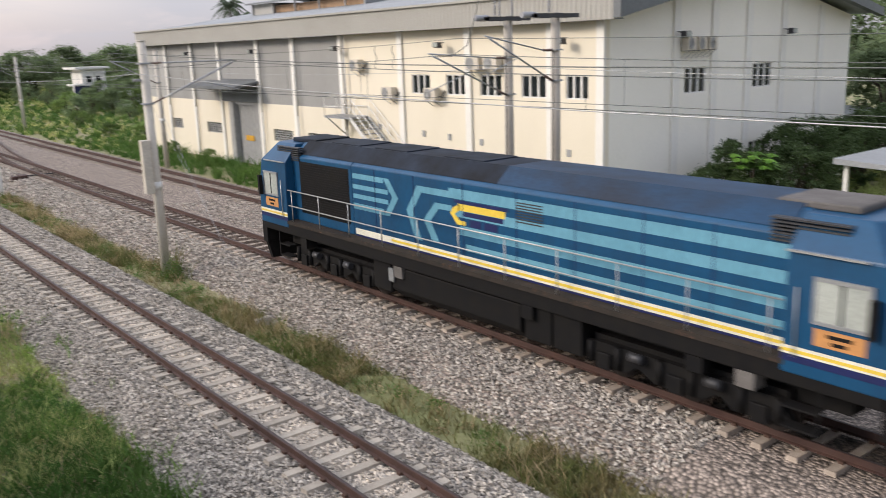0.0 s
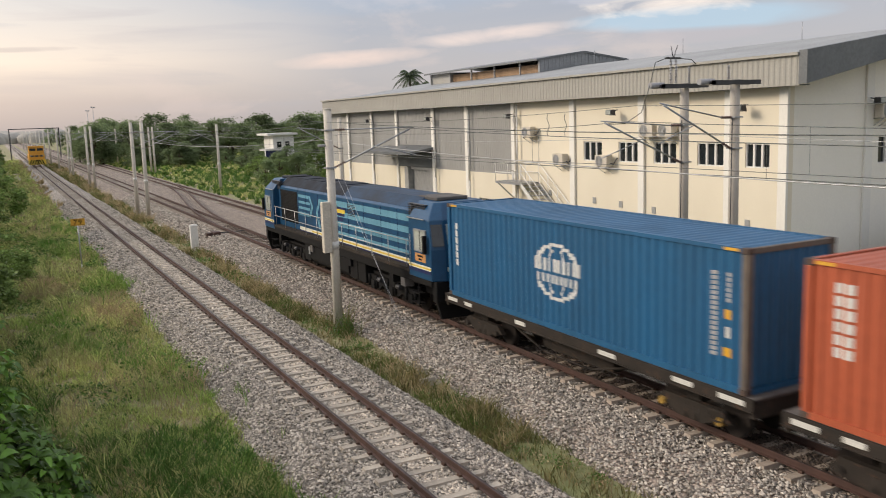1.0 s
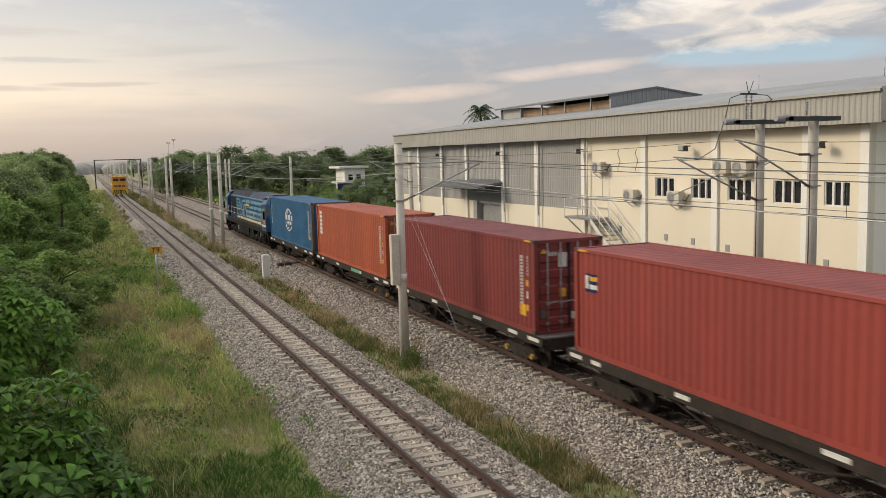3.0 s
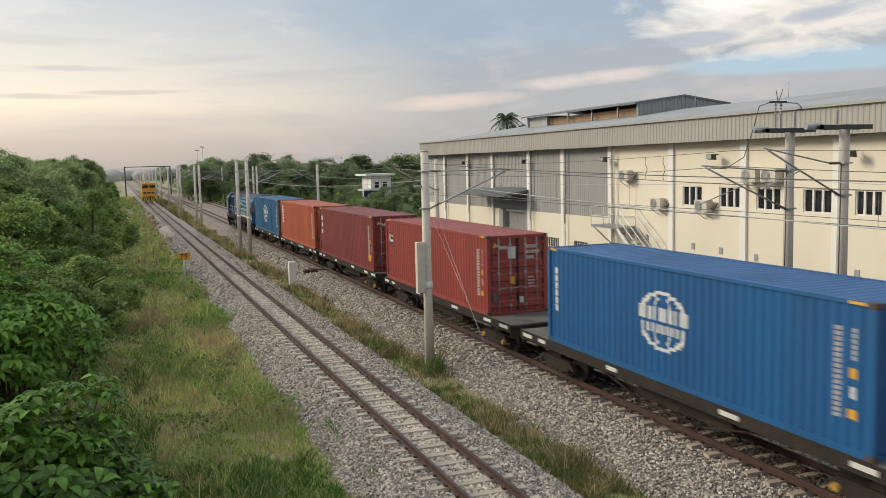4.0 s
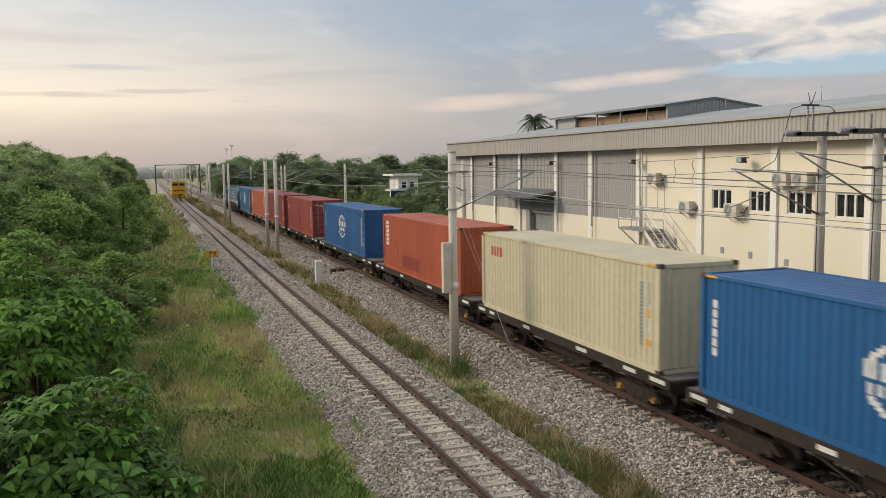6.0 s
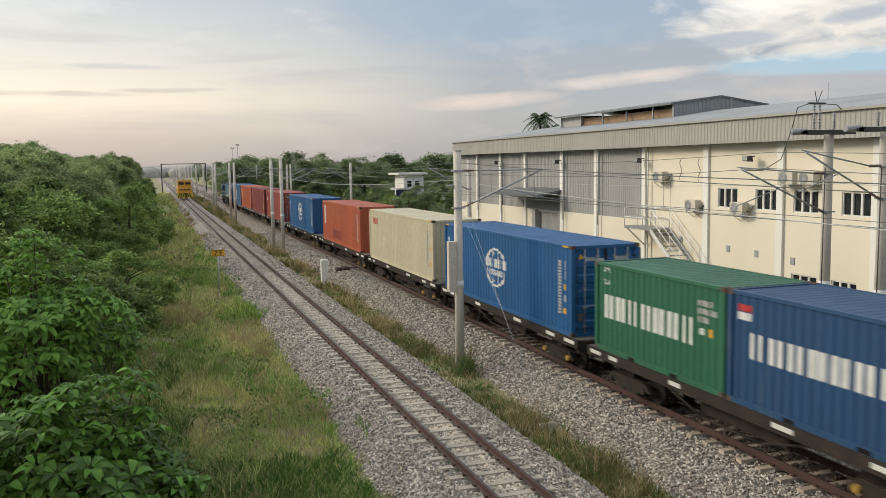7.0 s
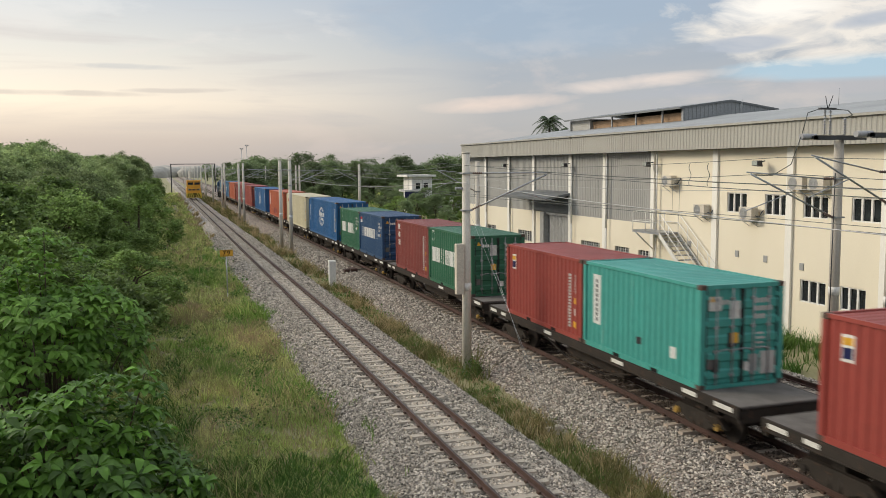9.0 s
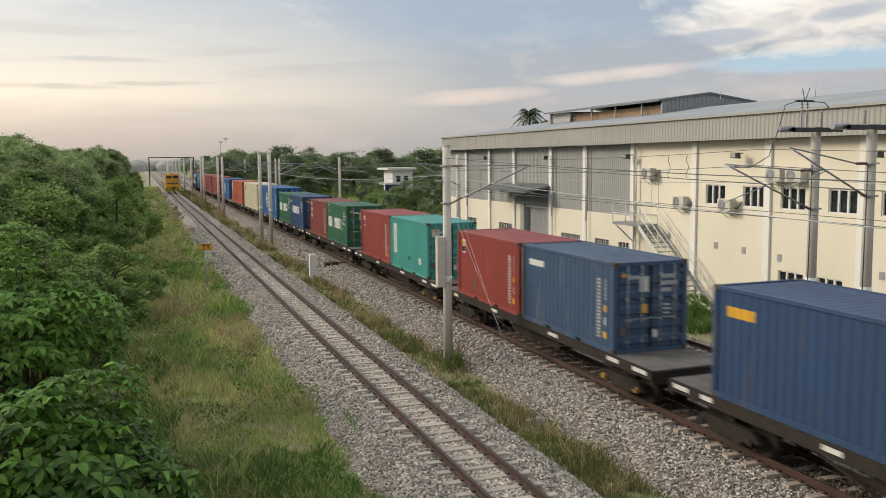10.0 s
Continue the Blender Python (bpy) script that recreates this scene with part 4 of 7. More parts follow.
def container(s0, L, H, paint, label, doors, marks=()):
    t = thing("shipping_container", pose(MAIN, s0 + D(0), 1.2), label, "shipping container", "containers on the train")
    for k, nm in (("side_l", "side_wall"), ("side_r", "side_wall"), ("roof", "roof"), ("end_f", "end_wall")):
        part(nm, corrugated(Shape(), k, L, H), paint, t)
    part("floor", Shape().box(-1.15, 1.15, -L + 0.1, -0.1, 0.03, 0.15), "wagon", t)
    for x in (-1, 1):
        for y in (0, -L):
            d = -1 if y == 0 else 1
            worn = (paint == P_BLUE and y < 0) or (paint == P_SCUFF and y == 0)
            part("corner_post", Shape().box(*sorted((x * 1.219, x * 1.06)), *sorted((y, y + d * 0.15)), 0.12, H - 0.12), "scuffed" if worn else paint, t, "scraped post with rust showing" if worn else "", bevel=0.008)
            for z in (0, H - 0.118):
                part("corner_casting", Shape().box(*sorted((x * 1.222, x * 1.05)), *sorted((y - d * 0.003, y + d * 0.178)), z, z + 0.119), "rustcast", t, bevel=0.01)
        part("bottom_rail", Shape().box(*sorted((x * 1.215, x * 1.12)), -L + 0.17, -0.17, 0.01, 0.145), paint, t)
        part("top_rail", Shape().box(*sorted((x * 1.215, x * 1.13)), -L + 0.17, -0.17, H - 0.085, H), paint, t)
        # fork pockets
        for yy in (-L / 2 - 1.0, -L / 2 + 1.0):
            if L < 7:
                part("fork_pocket", Shape().box(*sorted((x * 1.219, x * 1.2)), yy - 0.17, yy + 0.17, 0.012, 0.11), "black", t)
    for y, d in ((0, -1), (-L, 1)):
        for z in (0.01, H - 0.11):
            part("end_rail", Shape().box(-1.05, 1.05, *sorted((y, y + d * 0.1)), z, z + 0.105), "scuffed" if paint == P_BLUE and y < 0 and z > 1 else paint, t)
    if H > 2.7:
        for y in (-0.42, -L + 0.42):
            part("height_sticker", Shape().box(-1.219, -1.2145, y - 0.19, y + 0.19, H - 0.078, H - 0.018), "yellow", t, "yellow warning strip")
    if not doors:
        part("end_wall", corrugated(Shape(), "end_r", L, H), paint, t)
    else:
        for side in (-1, 1):
            x0, x1 = sorted((side * 0.01, side * 1.06))
            prof, step = [(-L + 0.09, 0.13), (-L + 0.05, 0.13)], (H - 0.45) / 5
            for k in range(5):
                z = 0.22 + k * step
                prof += [(-L + 0.05, z), (-L + 0.012, z + 0.05), (-L + 0.012, z + 0.62 * step - 0.05), (-L + 0.05, z + 0.62 * step)]
            prof += [(-L + 0.05, H - 0.12), (-L + 0.09, H - 0.12)]
            sh = Shape().prism(prof, "x", x0, x1)
            leaf = part("door", sh, paint, t, "ribbed steel door with locking bars")
            for f in (0.28, 0.72):
                x = x0 + (x1 - x0) * f
                bar = Shape().tube((x, -L - 0.02, 0.1), (x, -L - 0.02, H - 0.1), 0.019)
                for z in (0.3, 0.9, 1.5, H - 0.4):
                    bar.box(x - 0.05, x + 0.05, -L - 0.03, -L + 0.03, z, z + 0.07)
                part("locking_bar", bar, "lockbar", leaf, "worn pale locking bar")
                part("handle", Shape().tube((x, -L - 0.045, 0.95), (x - side * 0.32, -L - 0.045, 0.99), 0.016), "steel", leaf)
            for xa in (x0 + 0.004, x1 - 0.034):
                part("gasket", Shape().box(xa, xa + 0.03, -L - 0.002, -L + 0.05, 0.14, H - 0.13), "rubber", leaf, "black rubber door gasket")
            for z in (0.35, 0.95, 1.6, H - 0.35):
                xh = x0 if side == -1 else x1
                part("hinge", Shape().box(xh - 0.07, xh + 0.07, -L - 0.012, -L + 0.02, z, z + 0.1), paint, leaf)
            bars = [(x0 + 0.34 + 0.11 * j, 0.08, H - 0.5 - 0.2 * k, 0.12) for k, n in enumerate((4, 5, 3) if side == 1 else (3,)) for j in range(n)]
            bars += [(x0 + 0.4, 0.22 + 0.05 * (k % 2), 1.3 - 0.12 * k, 0.05) for k in range(4 if side == 1 else 0)]
            for xa, w, za, h in bars:
                part("letter_bar", Shape().box(xa, xa + w, -L + 0.002, -L + 0.011, za, za + h), "mark" if paint in (P_NAVY, P_GREEN) else "faded_mark", leaf)
            if side == -1:
                part("warning_sign", Shape().prism([(x0 + 0.08, H - 0.42), (x0 + 0.26, H - 0.42), (x0 + 0.17, H - 0.26)], "y", -L + 0.003, -L + 0.009), "yellow", leaf)
                part("notice", Shape().box(x0 + 0.68, x0 + 0.98, -L + 0.002, -L + 0.010, H - 0.86, H - 0.42), "label", leaf, "white printed notice")
                part("sticker", Shape().box(x0 + 0.72, x0 + 0.94, -L + 0.002, -L + 0.010, 1.12, 1.38), "yellow", leaf)
                part("plate", Shape().box(x0 + 0.06, x0 + 0.24, -L + 0.004, -L + 0.010, 0.5, 0.75), "deck", leaf)
            else:
                part("plate", Shape().box(x0 + 0.06, x0 + 0.22, -L + 0.004, -L + 0.010, 0.4, 0.62), "label", leaf)
    for level, (nm, mt, rects) in enumerate(marks):
        lift = 0.004 + 0.0015 * min(level, 4)
        if nm == "lettering" and len(rects) <= 16:
            for r in rects:
                part("letter_bar", mark(Shape(), [r], lift), mt, t)
        else:
            ob = part(nm, mark(Shape(), rects, lift), mt, t)
            if len(rects) > 4:
                tagged(ob, kind="stuff")
    return t


def rear_text(L, H, tone="faded_mark"):
    inner, outer = column_of_bars(L - 0.94, L - 0.82, H - 2.25, H - 0.5, 17, 0.28), column_of_bars(L - 0.56, L - 0.44, H - 1.12, H - 0.5, 6, 0.28)
    return [("lettering", tone, inner), ("lettering", tone, outer), ("sticker", "yellow", [(L - 0.60, L - 0.42, H - 1.46, H - 1.27)]),
            ("sticker", "label", [(L - 0.58, L - 0.44, H - 1.84, H - 1.62)]), ("sticker", "yellow", [(L - 0.62, L - 0.40, H - 2.22, H - 2.04)])]


def rear_rows(L, H):
    """Three short rows of small lettering near the upper rear corner."""
    r = [b for k, n in enumerate((4, 5, 3)) for b in row_of_bars(L - 1.05, L - 1.05 + 0.15 * n, H - 0.56 - 0.2 * k, H - 0.42 - 0.2 * k, n, 0.2)]
    return [("small_lettering", "faded_mark", r), ("sticker", "yellow", [(L - 0.62, L - 0.46, H - 1.28, H - 1.08)]), ("sticker", "mark", [(L - 0.95, L - 0.83, H - 1.26, H - 1.10)])]


L4, L2, HC, STD = 12.192, 6.058, 2.896, 2.591
P_BLUE = box_paint("blue_container_paint", (0.012, 0.106, 0.232))
P_BLUE2 = box_paint("bright_blue_container_paint", (0.011, 0.102, 0.272))
P_ORANGE = box_paint("orange_container_paint", (0.43, 0.097, 0.042))
P_RED = box_paint("dark_red_container_paint", (0.215, 0.038, 0.034))
P_RED2 = box_paint("brown_red_container_paint", (0.295, 0.05, 0.038))
P_RED3 = box_paint("deep_red_container_paint", (0.225, 0.045, 0.037))
P_CREAM = box_paint("cream_container_paint", (0.58, 0.52, 0.36), 0.85)
P_GREEN = box_paint("green_container_paint", (0.024, 0.128, 0.066))
P_NAVY = box_paint("navy_container_paint", (0.016, 0.062, 0.15), 0.8, (0.06, 0.095, 0.15), 0.60)
P_SCUFF = box_paint("scuffed_grey_blue_container_paint", (0.045, 0.085, 0.155), 0.8, (0.10, 0.125, 0.15), 0.55)
P_DUSK = box_paint("worn_dark_blue_container_paint", (0.028, 0.062, 0.14), 0.75, (0.075, 0.075, 0.09), 0.58)
P_TEAL = box_paint("teal_container_paint", (0.055, 0.31, 0.265), 0.8, (0.14, 0.36, 0.31), 0.60)

blue_marks = [("emblem", "mark", globe(5.87, 1.53, 0.74, 1.38)), ("lettering", "mark", block_row(4.85, 6.95, 1.52, 1.86, 5) + row_of_bars(4.95, 6.85, 1.22, 1.44, 8, 0.25)),
              ("lettering", "mark", column_of_bars(0.42, 0.62, 1.0, 2.35, 6, 0.18))]
tall_marks = [("lettering", "mark", column_of_bars(0.62, 0.74, 1.25, 2.6, 6, 0.22) + column_of_bars(0.82, 0.98, 1.25, 2.6, 6, 0.22))]
three_marks = [("lettering", "mark", [r for z in (2.13, 1.70, 1.27) for r in ((0.55, 0.68, z, z + 0.27), (0.77, 0.90, z, z + 0.27))])]
emblem_panel = lambda u: [("emblem_panel", "loco_navy", [(u, u + 0.62, 1.75, 2.25)]), ("emblem_stripe", "yellow", [(u + 0.2, u + 0.58, 2.06, 2.18)]), ("emblem_bar", "mark", [(u + 0.04, u + 0.16, 1.84, 2.2), (u + 0.2, u + 0.55, 1.84, 1.96)])]
small_panel = lambda u: [("emblem_panel", "mark", [(u, u + 0.36, 1.72, 2.26)]), ("emblem_field", "loco_navy", [(u + 0.05, u + 0.31, 1.78, 2.0)]), ("emblem_stripe", "yellow", [(u + 0.05, u + 0.31, 2.05, 2.2)])]
flat_marks = lambda n, u0, u1, z0, z1: [("lettering", "mark", block_row(u0, u1, z0, z1, n))]

TRAIN = [  # front end along the train, length, height, paint, label, doors towards the rear, marks
    (4.80, L4, HC, P_BLUE, "weathered blue forty-foot container with white globe emblem", False, blue_marks + rear_text(L4, HC)),
    (-8.67, L4, HC, P_ORANGE, "orange forty-foot container with white upright lettering", True, tall_marks + rear_text(L4, HC)),
    (-22.42, L4, HC, P_RED, "dark red forty-foot container with three white marks", True, three_marks + rear_text(L4, HC) + [("label_panel", "yellow", [(L4 - 0.95, L4 - 0.6, 0.5, 0.85)])]),
    (-36.90, L4, HC, P_RED2, "brownish red forty-foot container with a navy and yellow emblem", True, emblem_panel(0.5) + rear_text(L4, HC)),
    (-53.67, L4, HC, P_BLUE2, "bright blue forty-foot container with white globe emblem", False, blue_marks + rear_text(L4, HC)),
    (-70.14, L4, HC, P_ORANGE, "orange forty-foot container with patched side", False, tall_marks + rear_text(L4, HC) + [("patch", P_RED2, [(3.6, 6.4, 0.35, 0.95)])]),
    (-84.77, L4, HC, P_CREAM, "cream forty-foot container with red lettering", False, [("lettering", "red", block_row(0.9, 2.0, 2.08, 2.44, 4))] + rear_text(L4, HC, "steel")),
    (-98.67, L4, HC, P_BLUE2, "bright blue forty-foot container with white globe emblem", True, blue_marks + rear_text(L4, HC)),
    (-112.35, L2, STD, P_GREEN, "green twenty-foot container with large white lettering", True, flat_marks(7, 0.5, 4.95, 1.0, 1.68) + [("emblem", "mark", globe(0.65, 2.22, 0.24))] + rear_rows(L2, STD)),
    (-118.51, L2, STD, P_NAVY, "navy twenty-foot container with large white lettering", True, flat_marks(7, 0.7, 4.9, 1.12, 1.7) + [("emblem", "red", [(0.35, 0.75, 2.15, 2.3)]), ("emblem_bar", "mark", [(0.35, 0.75, 1.95, 2.12)])] + rear_rows(L2, STD)),
    (-127.62, L2, STD, P_RED3, "brownish red twenty-foot container with three white marks", True, three_marks + rear_text(L2, STD)),
    (-133.75, L2, STD, P_GREEN, "green twenty-foot container with large white lettering", True, flat_marks(7, 0.5, 4.95, 1.0, 1.68) + [("emblem", "mark", globe(0.65, 2.22, 0.24))] + rear_rows(L2, STD)),
    (-143.64, L2, STD, P_RED2, "brownish red twenty-foot container with a small emblem panel", True, small_panel(0.5) + rear_text(L2, STD)),
    (-149.81, L2, STD, P_TEAL, "faded teal twenty-foot container with a white lettered strip", True, [("strip", "mark", [(0.62, 1.0, 0.75, 2.25)]), ("lettering", "darksteel", column_of_bars(0.72, 0.9, 0.85, 2.15, 9, 0.3)), ("patch", "mark", [(4.7, 4.95, 0.55, 0.85)]), ("patch", "darksteel", [(3.1, 3.3, 0.6, 0.8)])]),
    (-159.82, L2, STD, P_RED2, "brownish red twenty-foot container with an emblem and a dark patch", True, small_panel(0.5) + [("patch", "deck", [(1.75, 1.98, 0.3, 0.75)])] + rear_text(L2, STD)),
    (-166.10, L2, STD, P_SCUFF, "scuffed navy twenty-foot container with white mark", True, [("lettering", "mark", [(0.6, 1.6, 1.95, 2.15)])] + rear_text(L2, STD)),
    (-176.52, L4, STD, P_DUSK, "scuffed navy container with a yellow panel", True, [("panel", "yellow", [(0.45, 1.4, 1.93, 2.17)])]),
]
containers = [(container(*row), row[0]) for row in TRAIN]
teal = containers[13][0]
for x0, x1, z0, z1, tone in ((-0.98, -0.62, 1.95, 2.3, "label"), (-0.42, -0.17, 1.02, 1.38, "darksteel"), (-0.86, -0.66, 0.42, 0.74, "darksteel"), (0.55, 0.98, 0.28, 0.86, "faded_mark"), (0.2, 0.48, 0.36, 0.8, "door_grey")):
    part("patch", Shape().box(x0, x1, -L2 + 0.003, -L2 + 0.010, z0, z1), tone, teal, "painted-over patch on the door")


def wagon(s0, s1):
    """A container flat: deck, sills, two bogies, couplers, plates."""
    L = s0 - s1
    t = thing("flat_wagon", pose(MAIN, s0 + D(0), 0), "grimy dark container flat wagon on two bogies", "flat wagon", "wagons of the train")
    part("deck", Shape().box(-1.2, 1.2, -L, 0, 1.12, 1.198), "deck", t, "worn grey steel deck")
    for x in (-1, 1):
        part("side_sill", Shape().box(*sorted((x * 1.25, x * 1.19)), -L, 0, 0.95, 1.195).box(*sorted((x * 1.27, x * 1.10)), -L, 0, 0.93, 0.96), "wagon", t)
        for u, w in ((0.5, 0.3), (1.5, 0.22), (L * 0.35, 0.25), (L * 0.65, 0.32), (L - 1.9, 0.3), (L - 0.55, 0.34)):
            part("plate", Shape().box(*sorted((x * 1.257, x * 1.25)), -u - w, -u + w, 1.02, 1.13), "label", t, "white lettered plate on the sill")
        part("truss", Shape().path([(x * 1.05, -L * 0.3, 0.86), (x * 1.05, -L * 0.42, 0.45), (x * 1.05, -L * 0.58, 0.45), (x * 1.05, -L * 0.7, 0.86)], 0.03), "wagon", t)
    for k in range(1, int(L / 1.5)):
        part("cross_bearer", Shape().box(-1.15, 1.15, -1.5 * k - 0.07, -1.5 * k + 0.07, 0.84, 1.12), "wagon", t)
    part("brake_gear", Shape().box(-0.75, -0.25, -L * 0.62, -L * 0.38, 0.42, 0.84).box(0.2, 0.8, -L * 0.72, -L * 0.6, 0.5, 0.84), "wagon", t, bevel=0.02)
    part("centre_sill", Shape().box(-0.2, 0.2, -L + 0.1, -0.1, 0.6, 1.12), "wagon", t)
    for u in (0, -L):
        d = 1 if u == 0 else -1
        part("end_sill", Shape().box(-1.2, 1.2, *sorted((u, u - d * 0.12)), 0.8, 1.15), "wagon", t)
        part("coupler", Shape().box(-0.1, 0.1, *sorted((u, u + d * 0.38)), 0.62, 0.86).box(-0.16, 0.16, *sorted((u + d * 0.2, u + d * 0.42)), 0.58, 0.9), "wheel", t, bevel=0.02)
    part("brake_cylinder", Shape().tube((0.45, -L * 0.45, 0.62), (0.45, -L * 0.45 - 0.8, 0.62), 0.16, n=12), "wagon", t)
    for u in (1.9, L - 1.9):
        bg = part("bogie", Shape().box(-0.9, 0.9, -u - 0.18, -u + 0.18, 0.45, 0.8), "wagon", t, "dirty bogie with rusty wheels")
        for x in (-0.92, 0.92):
            part("side_frame", Shape().prism([(-u - 1.15, 0.40), (-u - 0.85, 0.62), (-u + 0.85, 0.62), (-u + 1.15, 0.40), (-u + 0.7, 0.36), (-u + 0.35, 0.20), (-u - 0.35, 0.20), (-u - 0.7, 0.36)], "x", x - 0.07, x + 0.07), "wagon", bg)
            for dy in (-0.85, 0.85):
                part("axle_box", Shape().tube((x - 0.12 * (1 if x > 0 else -1), -u + dy, 0.40), (x + 0.16 * (1 if x > 0 else -1), -u + dy, 0.40), 0.085, n=10), "dull_yellow" if u > 3 else "wagon", bg)
            for e in (-0.15, 0.15):
                part("spring", Shape().tube((x, -u + e, 0.22), (x, -u + e, 0.5), 0.09), "wagon", bg)
        for dy in (-0.85, 0.85):
            ax = Shape().tube((-0.75, -u + dy, 0.40), (0.75, -u + dy, 0.40), 0.07)
            for x in (-0.535, 0.535):
                ax.tube((x - 0.06, -u + dy, 0.40), (x + 0.06, -u + dy, 0.40), 0.40, 0.395, 20)
                ax.tube((x - 0.075 * (1 if x > 0 else -1), -u + dy, 0.40), (x - 0.05 * (1 if x > 0 else -1), -u + dy, 0.40), 0.43, n=20)
            part("wheelset", ax, "wheel", bg)
    part("handbrake", Shape().path([Vector((-1.27, -L + 0.9 + 0.22 * math.cos(a), 0.72 + 0.22 * math.sin(a))) for a in np.linspace(0, 2 * math.pi, 13)], 0.02).tube((-1.27, -L + 0.68, 0.72), (-1.27, -L + 1.12, 0.72), 0.012).tube((-1.27, -L + 0.9, 0.5), (-1.27, -L + 0.9, 0.94), 0.012), "wagon", t)
    return t


WAGONS = [(5.05, -7.60), (-8.30, -21.35), (-22.05, -35.10), (-36.50, -51.0), (-51.8, -67.6), (-68.4, -83.5), (-84.3, -97.5), (-98.2, -111.3),
          (-111.95, -124.95), (-125.75, -141.1), (-141.9, -157.4), (-158.2, -174.1), (-174.9, -190.2)]
wagons = [(wagon(a, b), a) for a, b in WAGONS]
part("panel", Shape().box(-1.262, -1.25, -8.55, -7.1, 1.0, 1.15), "green_panel", wagons[1][0], "faded green painted panel on the sill")


# ---- locomotive ----
LOCO, LL = 25.55, 20.05


def build_locomotive():
    t = thing("diesel_locomotive", pose(MAIN, LOCO + D(0), 0), "blue diesel locomotive with light blue stripes and two cabs", "locomotive")
    Y = lambda u: -u                              # metres back from the front end
    hw, cw = 1.08, 1.38                           # half widths of hood and cab
    part("underframe", Shape().box(-1.36, 1.36, Y(LL - 0.3), Y(0.3), 1.25, 1.62), "black", t, bevel=0.02)
    part("walkway", Shape().box(-1.38, 1.38, Y(LL - 1.9), Y(1.9), 1.62, 1.68), "wagon", t, "dark walkway beside the hood")
    # engine hood with sloping shoulders
    hood = [(-hw, 1.68), (hw, 1.68), (hw, 3.62), (0.62, 4.0), (-0.62, 4.0), (-hw, 3.62)]
    part("hood", Shape().prism(hood, "y", Y(LL - 1.95), Y(5.2)), "loco_blue", t, "blue engine hood", 0.03)
    part("radiator_hood", Shape().prism(hood, "y", Y(5.2), Y(1.95)), "loco_blue", t, "", 0.03)
    part("roof", Shape().prism([(-1.0, 3.70), (-0.6, 4.03), (0.6, 4.03), (1.0, 3.70), (0.6, 4.06), (-0.6, 4.06)], "y", Y(11.0), Y(2.2)), "loco_roof", t, "sooty dark roof")
    part("roof", Shape().prism([(-1.0, 3.70), (-0.6, 4.03), (0.6, 4.03), (1.0, 3.70), (0.6, 4.06), (-0.6, 4.06)], "y", Y(LL - 2.1), Y(11.0)), "loco_soot", t, "smoke-stained blue roof")
    for u in (3.4, 5.6, 8.6):
        part("roof_hatch", Shape().box(-0.55, 0.55, Y(u + 1.5), Y(u), 3.99, 4.09), "loco_roof", t, bevel=0.02)
    for x in (-1, 1):
        o = lambda d: x * (hw + d)
        sx = lambda a, b: sorted((a, b))
        part("grille", Shape().box(*sx(o(0.004), o(-0.02)), Y(5.05), Y(2.35), 1.95, 3.5), "black", t, "black radiator grille")
        gs = Shape()
        for k in range(22):
            z = 2.0 + 0.068 * k
            gs.box(*sx(o(0.02), o(0.004)), Y(5.0), Y(2.4), z, z + 0.02)
        tagged(part("grille_slats", gs, "black", t), kind="stuff")
        # bands of light blue along the hood
        for k, (z, h) in enumerate(((3.22, 0.24), (2.80, 0.22), (2.38, 0.22), (2.02, 0.16))):
            part("stripe", Shape().box(*sx(o(0.004), o(-0.01)), Y(LL - 2.0), Y(9.4 + 0.2 * k), z, z + h), "loco_light", t, "light blue stripe")
        # angular emblem: slanted ends and short bands
        def piece(poly, d, label=""):
            part("emblem", Shape().prism(poly, "x", *sx(o(d), o(-0.01))), "loco_light", t, label)
        for k, (z, h) in enumerate(((3.28, 0.14), (3.0, 0.12), (2.74, 0.12), (2.44, 0.16))):
            piece([(Y(6.9 - (0.2 if k in (0, 3) else 0)), z), (Y(5.25), z), (Y(5.25), z + h), (Y(6.9 - (0.2 if k in (0, 3) else 0)), z + h)], 0.005)
        piece([(Y(6.7), 3.42), (Y(6.95), 3.42), (Y(7.35), 2.95), (Y(6.95), 2.44), (Y(6.7), 2.44), (Y(7.1), 2.95)], 0.007, "angular light blue emblem")
        for d, (a, top, low) in ((0.006, (7.75, 3.38, 2.0)), (0.008, (8.45, 3.04, 2.06))):
            mid = 2.72 if a < 8 else 2.56
            piece([(Y(a + 0.42), top), (Y(a + 0.70), top), (Y(a + 0.22), mid), (Y(a + 0.55), low), (Y(a + 0.28), low), (Y(a - 0.05), mid)], d)
        piece([(Y(8.3), 3.22), (Y(11.4), 3.22), (Y(11.4), 3.38), (Y(8.2), 3.38)], 0.0045)
        piece([(Y(8.95), 2.9), (Y(9.5), 2.9), (Y(9.5), 3.04), (Y(8.95), 3.04)], 0.0065)
        lg = Shape().box(*sx(o(0.009), o(-0.01)), Y(11.35), Y(9.75), 2.96, 3.12)
        lg.prism([(Y(9.8), 3.12), (Y(9.55), 3.0), (Y(9.45), 2.86), (Y(9.7), 2.62), (Y(10.0), 2.62), (Y(10.0), 2.72), (Y(9.78), 2.72), (Y(9.62), 2.86), (Y(9.8), 2.98)], "x", *sx(o(0.009), o(-0.01)))
        part("logo", lg, "line_yellow", t, "yellow angular mark")
        part("logo_shadow", Shape().box(*sx(o(0.007), o(-0.01)), Y(11.45), Y(9.6), 3.13, 3.2).box(*sx(o(0.007), o(-0.01)), Y(11.3), Y(9.95), 2.84, 2.95), "loco_navy", t)
